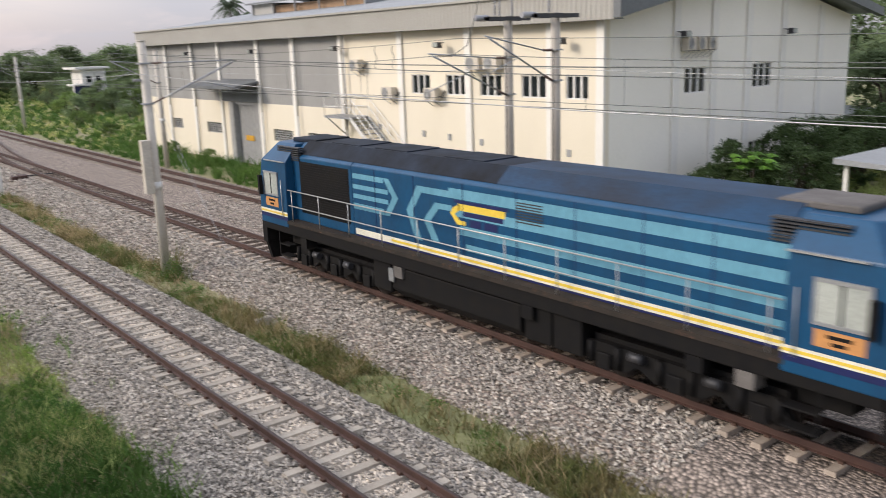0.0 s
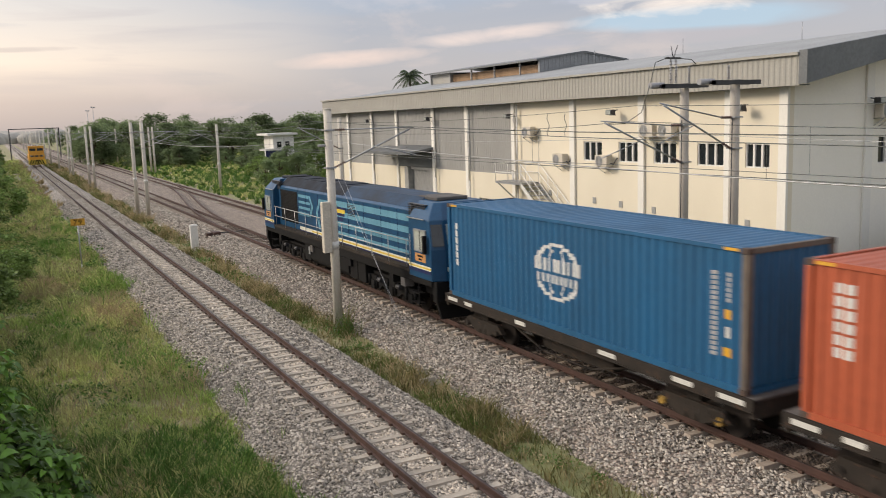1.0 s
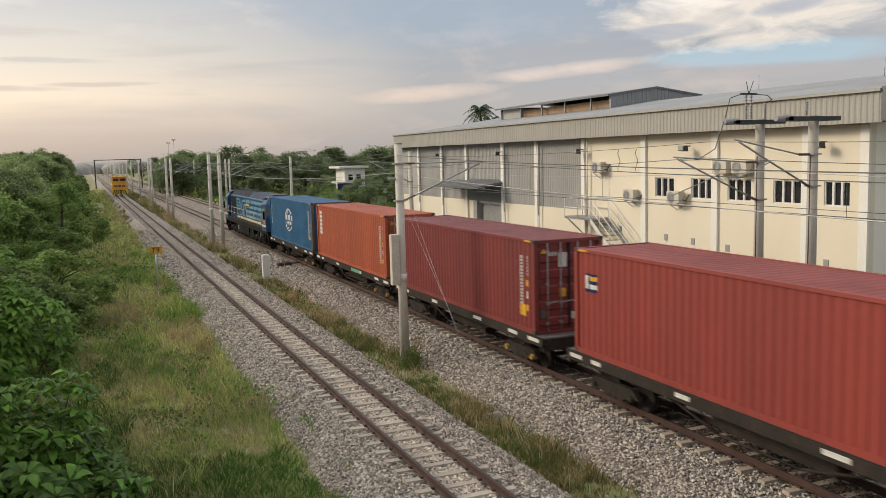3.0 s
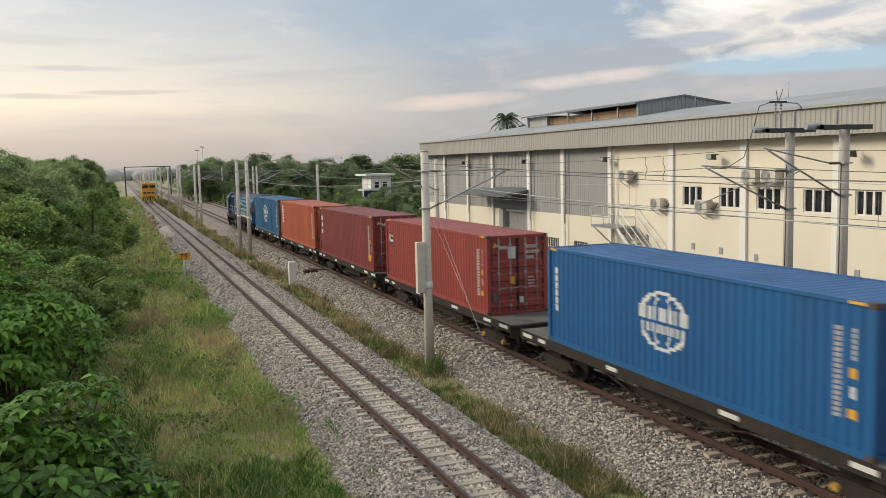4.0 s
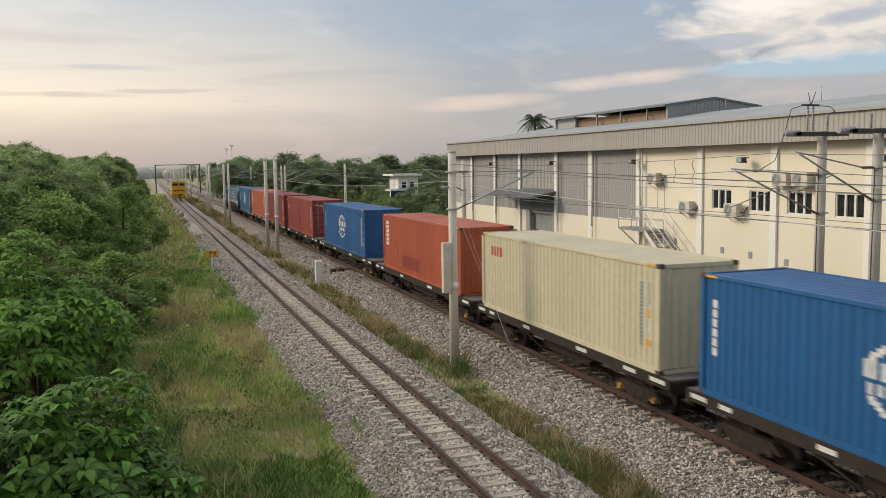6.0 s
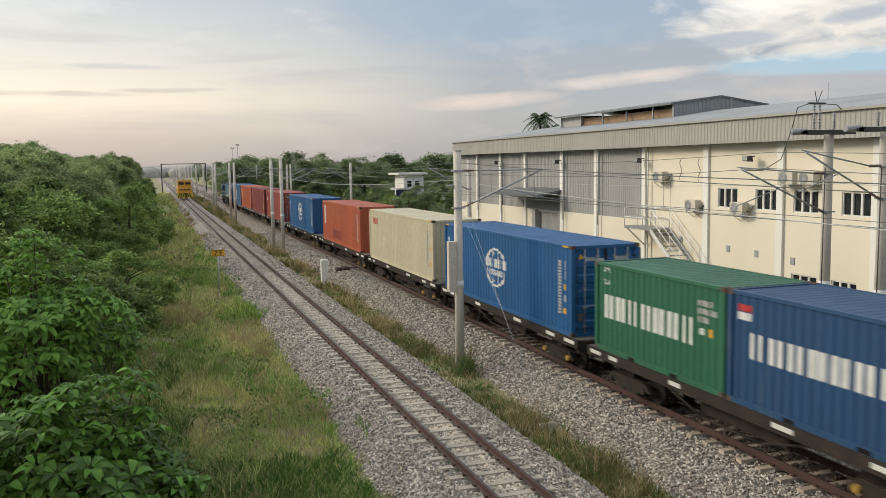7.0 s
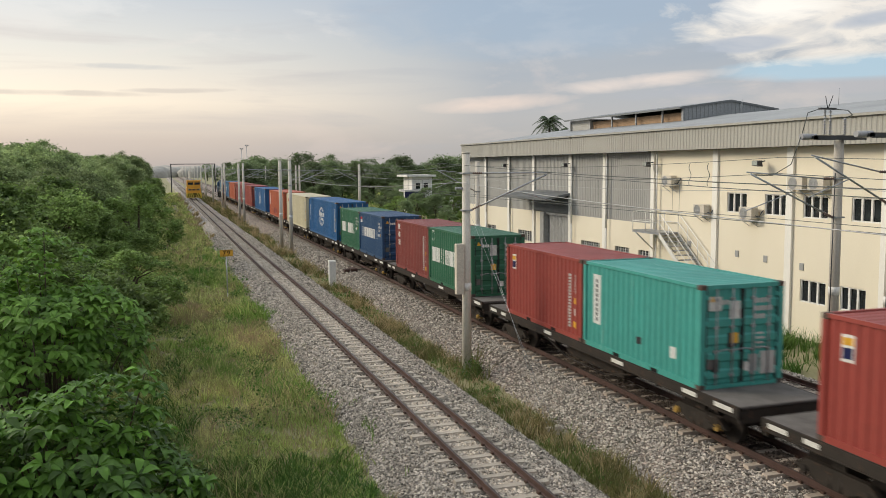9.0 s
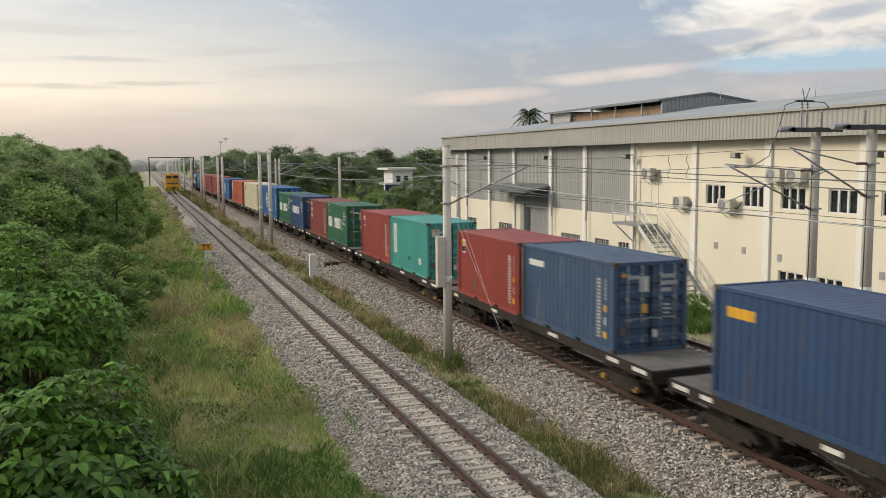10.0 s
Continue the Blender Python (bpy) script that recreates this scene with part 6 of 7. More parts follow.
def rail_vehicle():
    t = thing("track_machine", pose(6.9, 191, 0), "yellow track maintenance vehicle with striped front", "rail vehicle")
    t.scale = (1.11, 1.11, 1.11)
    part("body", Shape().box(-1.3, 1.3, 0.3, 9.0, 1.0, 2.2), "machine", t, bevel=0.05)
    cab = part("cab", Shape().box(-1.25, 1.25, 0.4, 3.4, 2.2, 3.55), "machine", t, bevel=0.08)
    part("cab_roof", Shape().box(-1.35, 1.35, 0.3, 3.5, 3.55, 3.7), "machine", cab, bevel=0.03)
    for x in (-0.62, 0.62):
        part("windscreen", Shape().box(x - 0.5, x + 0.5, 0.37, 0.40, 2.85, 3.30), "glass", cab)
    for x in (-0.75, 0.0, 0.75):
        part("grille", Shape().box(x - 0.28, x + 0.28, 0.27, 0.3, 1.75, 2.05), "darksteel", t)
    for x in (-1.0, 1.0):
        part("headlight", Shape().tube((x, 0.3, 2.0), (x, 0.22, 2.0), 0.12, n=12), "pale_glass", t)
    part("front_panel", Shape().box(-1.45, 1.45, 0.1, 0.3, 0.35, 1.25), "line_yellow", t)
    for k in range(7):
        x = -1.35 + 0.4 * k
        s = 1 if k > 3 else -1
        part("hazard_stripe", Shape().prism([(x, 0.38), (x + 0.2, 0.38), (x + 0.2 - 0.35 * s, 1.22), (x - 0.35 * s, 1.22)] if abs(x - 0.35 * s + 0.1) < 1.4 else [(x, 0.38), (x + 0.2, 0.38), (x + 0.2, 1.22), (x, 1.22)], "y", 0.09, 0.1), "black", t)
    for y in (1.6, 7.6):
        for x in (-0.535, 0.535):
            part("wheel", Shape().tube((x - 0.06, y, 0.4), (x + 0.06, y, 0.4), 0.4, n=18), "wheel", t)
    part("rail", Shape().tube((-1.2, 0.4, 3.95), (1.2, 0.4, 3.95), 0.03).tube((-1.2, 0.4, 3.7), (-1.2, 0.4, 3.95), 0.03).tube((1.2, 0.4, 3.7), (1.2, 0.4, 3.95), 0.03), "steel", t)


rail_vehicle()


def portal_gantry(y):
    t = thing("portal_gantry", pose(0, y, 0), "dark steel portal gantry across the tracks", "gantry")
    for x in (3.2, 15.6):
        part("leg", Shape().box(x - 0.15, x + 0.15, -0.15, 0.15, -0.8, 7.8), "darksteel", t)
    part("beam", Shape().box(3.0, 15.8, -0.15, 0.15, 7.8, 8.02), "darksteel", t)


portal_gantry(262)


# ---- points between the main and far tracks ----
def crossover(y0, y1):
    t = thing("crossover", pose(0, 0, 0), "rusty crossover rails between the main and far tracks", "railway points", kind="structure")
    for o in (-0.535, 0.535):
        sh, n = Shape(), 16
        for k in range(n):
            pts = []
            for f in (k / n, (k + 1) / n):
                s = f * f * (3 - 2 * f)
                pts.append((MAIN + (FAR - MAIN) * s + o, y0 + (y1 - y0) * f))
            (xa, ya), (xb, yb) = pts
            sh.hexa([(xa - 0.04, ya, -0.16), (xa + 0.04, ya, -0.16), (xb + 0.04, yb, -0.16), (xb - 0.04, yb, -0.16), (xa - 0.034, ya, -0.003), (xa + 0.034, ya, -0.003), (xb + 0.034, yb, -0.003), (xb - 0.034, yb, -0.003)])
        part("rail", sh, "rail", t)
    part("point_motor", Shape().box(11.9, 12.35, 55.6, 56.5, -0.3, -0.05).box(11.5, 11.85, 55.8, 56.3, -0.35, -0.1), "rail", t, "dark point machine beside the track", 0.03)
    part("rod", Shape().tube((12.0, 56.0, -0.15), (14.2, 56.0, -0.15), 0.03), "darksteel", t)


crossover(57, 112)


# ---- plants ----
def leaf_quads(c, nrm_up, size, aspect, seed):
    """Diamond leaves at the points c, turned at random and leaning upwards."""
    r = np.random.default_rng(seed)
    n = len(c)
    d = r.normal(size=(n, 3))
    d[:, 2] = d[:, 2] * 0.5 - 0.15
    d /= np.linalg.norm(d, axis=1)[:, None]
    u = r.normal(size=(n, 3)) * 0.55 + np.array([0, 0, nrm_up])
    s = np.cross(d, u)
    s /= np.linalg.norm(s, axis=1)[:, None] + 1e-9
    L = (size * r.uniform(0.6, 1.3, n))[:, None]
    v = np.stack([c, c + d * L * 0.5 + s * L * aspect, c + d * L, c + d * L * 0.5 - s * L * aspect], 1).reshape(-1, 3)
    f = np.arange(4 * n).reshape(n, 4)
    return v, f


def crown_points(rx, ry, rz, clumps, per, spread, seed, low=-0.35):
    """Leaf places: rounded lobes, each leafy on its top and outside, with gaps between them."""
    r = np.random.default_rng(seed)
    lobes = max(7, clumps // 9)
    d = r.normal(size=(lobes, 3))
    d /= np.linalg.norm(d, axis=1)[:, None]
    d[:, 2] = np.where(d[:, 2] < low, -d[:, 2], d[:, 2])
    size = r.uniform(0.26, 0.46, lobes)
    mid = d * (1.0 - 0.72 * size * r.uniform(0.9, 1.5, lobes))[:, None]
    k = r.integers(0, lobes, clumps)
    e = r.normal(size=(clumps, 3)) + 0.55 * d[k] + np.array([0, 0, 0.55])
    e /= np.linalg.norm(e, axis=1)[:, None]
    cc = (mid[k] + e * (size[k] * r.uniform(0.75, 1.0, clumps))[:, None]) * np.array([rx, ry, rz])
    w = r.uniform(0.55, 1.2, clumps) * spread
    p = cc[:, None, :] + r.normal(size=(clumps, per, 3)) * w[:, None, None] * np.array([1, 1, 0.6])
    return p.reshape(-1, 3), cc


def tree(name, label, category, h, rx, ry, rz, clumps, per, spread, leaf, mat, seed, group, low=-0.35):
    t = thing(name, pose(0, 0, 0), label, category, group)
    pts, cc = crown_points(rx, ry, rz, clumps, per, spread, seed, low)
    zc = h - rz
    v, f = leaf_quads(pts + np.array([0, 0, zc]), 0.9, leaf, 0.28, seed + 1)
    c = raw("crown", v, f, mat)
    c.parent = t
    sh = Shape()
    lean = 0.08 * rx
    sh.tube((0, 0, -0.3), (lean, 0, zc * 0.6), 0.05 * h * 0.55, 0.04 * h * 0.5, 8)
    for k in range(min(9, clumps)):
        q = cc[k * clumps // 9 % clumps]
        e = Vector((q[0] * 0.8, q[1] * 0.8, q[2] * 0.8 + zc))
        m = Vector((lean, 0, zc * 0.6)).lerp(e, 0.5) + Vector((0, 0, 0.12 * h))
        sh.tube((lean, 0, zc * (0.35 + 0.03 * k)), m, 0.016 * h, 0.010 * h, 6).tube(m, e, 0.010 * h, 0.004 * h, 6)
    part("trunk", sh, "bark", t)
    return t


scrub = [tree("bush", "dense dark green scrub bush beside the siding", "bush", 4.6, 2.5, 2.5, 2.4, 110, 120, 0.20, 0.15, "leaf", 11 + k, "thicket beside the siding") for k in range(3)]
woods = [tree("tree", "leafy dark green tree in the thicket beside the siding", "tree", 8.6, 3.6, 3.6, 4.0, 130, 150, 0.33, 0.20, "leaf_wood", 31 + k, "thicket beside the siding") for k in range(3)]
far_kinds = [tree("tree", "distant green tree beyond the railway", "tree", 10.5, 4.8 - 0.8 * k, 4.8 - 0.8 * k, 5.1 - 0.1 * k, 130, 48, 0.6, 0.42, "leaf_far", 51 + k, "distant trees", -1.0) for k in range(3)]


def plant_thicket():
    r = random.Random(5)
    spots = []
    y = 23.0
    while y < 250:
        step = 3.2 if y < 60 else 4.4 if y < 120 else 7.0
        x = -2.7 + 0.5 * math.sin(y * 0.21)
        row = 0
        while x > -4 - y * 0.19 - 3 and x > -34:
            spots.append((x + r.uniform(-0.8, 0.8), y + r.uniform(-1.2, 1.2), row))
            x -= (3.0 if y < 60 else 4.4) * r.uniform(0.8, 1.3)
            row += 1
        y += step
    used = {}
    for x, y, row in spots:
        tall = y > 62 and row > 0
        kind = r.randrange(3)
        src = (woods if tall else scrub)[kind]
        s = r.choice((0.6, 0.75, 0.9, 1.05, 1.25, 1.45)) * r.uniform(0.93, 1.07)
        if not tall:
            s *= 0.62 + 0.20 * min(row, 3) + 0.004 * min(y, 70)
        else:
            s = r.uniform(0.78, 1.08) * (1.12 if y > 120 else 0.92)
            if 75 < y < 125 and x < -11:
                s *= 1.25
        m = pose(x, y, -1.05, 0, 0, r.uniform(0, 360))
        ob = src if src not in used else copy_thing(src, m)
        used[src] = True
        ob.matrix_world = m
        ob.scale = (s, s, s * r.uniform(0.9, 1.1))


plant_thicket()
for k, (x, y, s) in enumerate(((-1.5, 15.2, 0.78), (-4.2, 15.5, 0.8), (-4.6, 19.5, 0.75), (-3.4, 20.5, 0.6), (-6.5, 24, 0.9), (-2.9, 24.0, 0.5), (-3.3, 11.0, 0.6))):
    extra = copy_thing(scrub[k % 3], pose(x, y, -1.05, 0, 0, 50 * k))
    extra.scale = (s, s, s)


def plant_distance():
    r = random.Random(9)
    first = set()
    spots = []
    for k in range(64):                                   # tree line across the fields
        a = radians(4.5 + 26 * k / 63 + r.uniform(-0.3, 0.3))
        d = r.uniform(185, 260)
        spots.append((d * math.sin(a), d * math.cos(a), r.uniform(0.65, 1.05)))
    for k in range(26):                                   # towards the line's end
        spots.append((r.uniform(26, 60), r.uniform(270, 520), r.uniform(0.7, 1.1)))
        spots.append((-r.uniform(2, 40), r.uniform(255, 520), r.uniform(0.6, 0.95)))
    for k in range(70):                                   # undergrowth before the tree line
        a = radians(r.uniform(7, 27))
        d = r.uniform(165, 190)
        spots.append((d * math.sin(a), d * math.cos(a), r.uniform(0.22, 0.48)))
    for k in range(22):                                   # shrubs and trees in the middle distance
        a = radians(r.uniform(13.5, 25))
        d = r.uniform(105, 165)
        spots.append((d * math.sin(a), d * math.cos(a), r.uniform(0.2, 0.42)))
    for x, y, s in ((52, 30, 0.8), (56, 40, 0.9), (50, 22, 0.7), (60, 25, 1.0), (49, 16, 0.55), (66, 34, 1.1), (58, 14, 0.8), (47.5, 50, 0.6)):
        spots.append((x, y, s))
    for x, y, s in spots:
        src = far_kinds[r.randrange(3)]
        m = pose(x, y, -0.8, 0, 0, r.uniform(0, 360))
        ob = copy_thing(src, m) if src in first else src
        first.add(src)
        ob.matrix_world = m
        ob.scale = (s * 1.1, s * 1.1, s)


plant_distance()


def broad_leaf_shrub(x, y, z, rx, ry, rz, rosettes, size, seed, leaf="bigleaf"):
    """Rosettes of drooping broad leaves on branch tips."""
    r = np.random.default_rng(seed)
    t = thing("broad_leaf_shrub", pose(x, y, -1.05), "bright green shrub with rosettes of broad leaves", "shrub", "shrubs below the bridge")
    V, F, sh = [], [], Shape()
    sh.tube((0, 0, -0.2), (0.1, 0, 1.2), 0.09, 0.07)
    zc = z + 1.05
    for k in range(rosettes):
        d = r.normal(size=3)
        d /= np.linalg.norm(d)
        d[2] = abs(d[2]) if r.uniform() < 0.5 else d[2]
        if d[2] < -0.15 and k % 3:
            continue
        rad = r.uniform(0.93, 1.05) if k % 4 else r.uniform(0.5, 0.9)
        rad *= 0.82 + 0.22 * math.sin(4 * d[0] + seed) * math.cos(5 * d[1] + 3 * d[2])
        c = np.array([rx, ry, rz]) * d * rad + np.array([0, 0, zc])
        if k % 6 == 0:
            e = Vector(c)
            m = Vector((0.1, 0, 1.2)).lerp(e, 0.6) + Vector((0, 0, 0.25))
            sh.tube((0.1, 0, 1.1), m, 0.03, 0.018, 6).tube(m, e, 0.018, 0.008, 5)
        axis = d * 0.6 + np.array([0, 0, 0.8])
        axis /= np.linalg.norm(axis)
        a = np.cross(axis, [0.3, 1, 0.1])
        a /= np.linalg.norm(a)
        b = np.cross(axis, a)
        n = int(r.integers(7, 12))
        for j in range(n):
            th = 2 * math.pi * j / n + r.uniform(-0.25, 0.25)
            out = a * math.cos(th) + b * math.sin(th)
            L = size * r.uniform(0.65, 1.15)
            tilt = r.uniform(-0.15, 0.55)
            side = np.cross(axis, out)
            p1 = c + out * L * 0.12
            p2 = c + (out * math.cos(tilt * 0.4) + axis * math.sin(tilt)) * L * 0.55
            p3 = c + (out * 0.98 + axis * (math.sin(tilt) * 0.6 - 0.22)) * L
            w = L * 0.19
            lift = axis * w * 0.35
            i = len(V)
            V += [p1, (p1 + p2) / 2 + side * w * 0.72 + lift, p2 + side * w + lift, (p2 + p3) / 2 + side * w * 0.75 + lift, p3, (p2 + p3) / 2 - side * w * 0.75 + lift, p2 - side * w + lift, (p1 + p2) / 2 - side * w * 0.72 + lift, p2]
            F += [(i, i + 1, i + 2, i + 8), (i + 8, i + 2, i + 3, i + 4), (i + 8, i + 4, i + 5, i + 6), (i, i + 8, i + 6, i + 7)]
    c = raw("foliage", V, F, leaf, True)
    c.parent = t
    part("branchwork", sh, "bark", t)


broad_leaf_shrub(-1.35, 12.2, 1.85, 1.95, 1.7, 2.2, 640, 0.28, 3)
broad_leaf_shrub(-2.3, 17.6, 3.0, 1.9, 1.9, 2.5, 560, 0.27, 4, "paleleaf")
broad_leaf_shrub(-5.0, 22.5, 2.9, 2.5, 2.2, 2.7, 760, 0.215, 6, "paleleaf")
# dark leaf colour here stands in for the shadow beneath the canopy
broad_leaf_shrub(-2.9, 9.6, 1.2, 1.6, 1.5, 2.0, 420, 0.20, 8, "leaf_dark")


dark_bush = tree("bush", "dark green bush growing against the warehouse", "bush", 4.6, 2.5, 2.5, 2.4, 110, 120, 0.20, 0.15, "leaf_dark", 71, "bushes round the warehouse")
dark_bush.matrix_world = pose(36.4, 19.4, -1.0)
dark_bush.scale = (0.85, 0.85, 0.9)


def low_bush(x, y, s, seed):
    src = dark_bush if y < 22 else scrub[seed % 3]
    s *= 1.0 if y < 22 else 0.95
    ob = copy_thing(src, pose(x, y, -1.0, 0, 0, seed * 77))
    tagged(ob, "green bush growing near the warehouse", "bush", "bushes round the warehouse")
    ob.scale = (s, s, s)


for k, (x, y, s) in enumerate(((29.6, 19.3, 0.62), (31.6, 19.6, 0.78), (34.2, 18.8, 0.7), (38.6, 19.8, 0.85), (41.0, 19.4, 0.9), (43.6, 18.6, 0.95), (46.0, 17.4, 0.9), (27.2, 20.6, 0.36), (24.2, 40.0, 0.3), (24.4, 33.5, 0.3), (36.2, 121, 0.7), (38.6, 123, 0.75), (41.5, 120, 0.8), (33.6, 124, 0.8), (44, 122, 0.9), (24.0, 62.0, 0.35), (27.0, 76.0, 0.5), (29.5, 80.0, 0.6), (31.5, 84.0, 0.55), (26.5, 84.0, 0.4), (34.0, 92.0, 0.7), (28.0, 98.0, 0.5), (24.3, 57.0, 0.3), (23.8, 68.0, 0.4))):
    low_bush(x, y, s, k)


def papaya(x, y):
    t = thing("papaya_plant", pose(x, y, -0.8), "papaya plant with large pale green leaves by the gable", "plant")
    part("stem", Shape().tube((0, 0, -0.2), (0, 0, 2.5), 0.07, 0.05), "bark", t)
    for k in range(18):
        a = k * 2.4
        sh = Shape()
        c = Vector((0.75 * math.cos(a), 0.75 * math.sin(a), 2.7 + 0.25 * math.sin(k * 1.7)))
        sh.tube((0, 0, 2.4), c, 0.018, 0.012, 5)
        vs, n = [c + Vector((0, 0, 0.03))], 14
        for j in range(n):
            b = 2 * math.pi * j / n
            r_ = 0.34 if j % 2 else 0.17
            vs.append(c + Vector((r_ * math.cos(b), r_ * math.sin(b), -0.12 * r_ - 0.05 * (j % 3))))
        vs.append(c - Vector((0, 0, 0.02)))
        sh.add(vs, [(0, 1 + j, 1 + (j + 1) % n) for j in range(n)] + [(n + 1, 1 + (j + 1) % n, 1 + j) for j in range(n)])
        part("leaf", sh, "bigleaf", t)


papaya(30.6, 18.6)


def palm_tree(x, y, top):
    t = thing("palm_tree", pose(x, y, -0.8), "coconut palm rising behind the warehouse", "palm tree", "distant palms")
    part("trunk", Shape().tube((0, 0, -0.2), (0.2, 0, top - 0.6), 0.2, 0.13), "bark", t)
    sh = Shape()
    for k in range(26):
        a = k * 2.399
        el = 1.1 - 1.7 * (k / 25)
        pts, L = [], 2.4
        for j in range(7):
            f = j / 6
            pts.append(Vector((0.2 + L * f * math.cos(a) * math.cos(el), L * f * math.sin(a) * math.cos(el), top - 0.6 + L * f * math.sin(el) - 1.6 * f * f)))
        sh.path(pts, 0.03, 4)
        side = Vector((-math.sin(a), math.cos(a), 0))
        for j in range(1, 22):
            f = j / 22
            i = min(5, int(f * 6))
            p = pts[i].lerp(pts[i + 1], f * 6 - i)
            w = 0.75 * math.sin(math.pi * min(1, f + 0.15)) + 0.1
            fw = (pts[i + 1] - pts[i]).normalized()
            for s in (-1, 1):
                tip = p + side * s * w * 0.75 + fw * w * 0.45 - Vector((0, 0, w * 0.45))
                sh.add([p - fw * 0.04, p + fw * 0.04, tip], [(0, 1, 2)])
    part("fronds", sh, "palm", t)


palm_tree(45.3, 95.8, 13.5)
palm_tree(49.4, 101, 12.3)


# ---- far buildings and lamps ----
def white_house(x, y):
    t = thing("white_house", pose(x, y, -0.8), "small white flat-roofed house among the trees", "house")
    part("wall", Shape().box(0, 3.3, 0, 5, 0, 5.9), "white", t, "white rendered walls")
    part("roof", Shape().box(-1.0, 3.8, -0.6, 5.5, 5.9, 6.2), "white", t, "flat overhanging roof slab")
    for a in (0.6, 1.9):
        part("window", Shape().box(a, a + 0.7, -0.03, 0.0, 4.0, 4.9), "glass", t)
    part("porch", Shape().box(-1.6, 0.0, -1.2, 2.2, 3.6, 3.85), "white", t)
    part("porch_screen", Shape().box(-1.5, 1.6, -1.0, -0.85, 0.6, 3.6), "loco_navy", t, "blue screen under the porch")
    part("garden_wall", Shape().box(2.5, 12.0, -2.4, -2.2, 0, 2.6), "white", t)


white_house(37.9, 130)


def far_woodland():
    """A low hazy belt of woods near the horizon, each crown a small dome."""
    r = random.Random(3)
    sh = Shape()
    for k in range(300):
        x, y = -260 + 2.4 * k + r.uniform(-3, 3), r.uniform(690, 800)
        h, w, n = r.uniform(7.2, 9.6), r.uniform(6, 13), 9
        rings = ((1.0, -0.8), (1.08, 0.45 * h), (0.8, 0.8 * h), (0.35, 0.97 * h))
        v = [(x + w * f * r.uniform(0.85, 1.15) * math.cos(6.2832 * j / n), y + w * f * math.sin(6.2832 * j / n), z) for f, z in rings for j in range(n)] + [(x, y, h)]
        f = [(n * q + j, n * q + (j + 1) % n, n * q + n + (j + 1) % n, n * q + n + j) for q in range(3) for j in range(n)] + [(3 * n + j, 3 * n + (j + 1) % n, 4 * n) for j in range(n)]
        sh.add(v, f, True)
    tagged(part("far_woods", sh, "haze_wood"), "hazy grey woodland along the horizon", "woods", kind="stuff")


far_woodland()


def lamp_post(x, y, h):
    t = thing("lamp_post", pose(x, y, -0.8), "tall thin lamp post beside the far tracks", "lamp post", "yard lamp posts")
    part("pole", Shape().tube((0, 0, -0.2), (0, 0, h), 0.12, 0.07), "steel", t)
    part("head", Shape().box(-0.45, -0.1, -0.2, 0.2, h, h + 0.3).box(0.1, 0.5, -0.2, 0.2, h - 0.05, h + 0.25), "steel", t)


for x, y, h in ((22.4, 250, 12.8), (22.7, 238, 13.4)):
    lamp_post(x, y, h)


def shelter(x, y):
    t = thing("open_shelter", pose(x, y, -0.8), "small open shelter with a pale sheet roof", "shelter")
    part("roof", Shape().hexa([(-0.2, -2, 3.0), (5, -2, 3.0), (5, 2, 3.15), (-0.2, 2, 3.15), (-0.2, -2, 3.12), (5, -2, 3.12), (5, 2, 3.35), (-0.2, 2, 3.35)]), "roof", t, "pale sheet roof")
    for a in (0.2, 4.6):
        for b in (-1.7, 1.7):
            part("post", Shape().box(a - 0.07, a + 0.07, b - 0.07, b + 0.07, -0.1, 3.1), "white", t)
    part("back_panel", Shape().box(0.5, 4.4, 1.75, 1.8, 0.2, 1.6), "roof", t)


shelter(28.57, 12.27)
shelter(46.0, 24.6)


# ---- grass, stones and sleepers ----
def bed_height(x):
    px = [4.3, 4.75, 5.4, 6.0, 6.88, 7.75, 8.5, 9.1, 9.5, 10.1, 10.7, 11.6, 12.4, 13.04, 13.06, 14.04, 14.06, 14.6, 15.9, 17.2, 18.31, 19.4, 20.4, 21.3]
    pz = [-0.95, -0.62, -0.30, -0.245, -0.245, -0.245, -0.30, -0.6, -0.9, -0.95, -0.64, -0.33, -0.265, -0.265, -0.212, -0.212, -0.265, -0.265, -0.36, -0.22, -0.225, -0.22, -0.45, -0.95]
    return np.interp(x, px, pz, left=-9, right=-9)


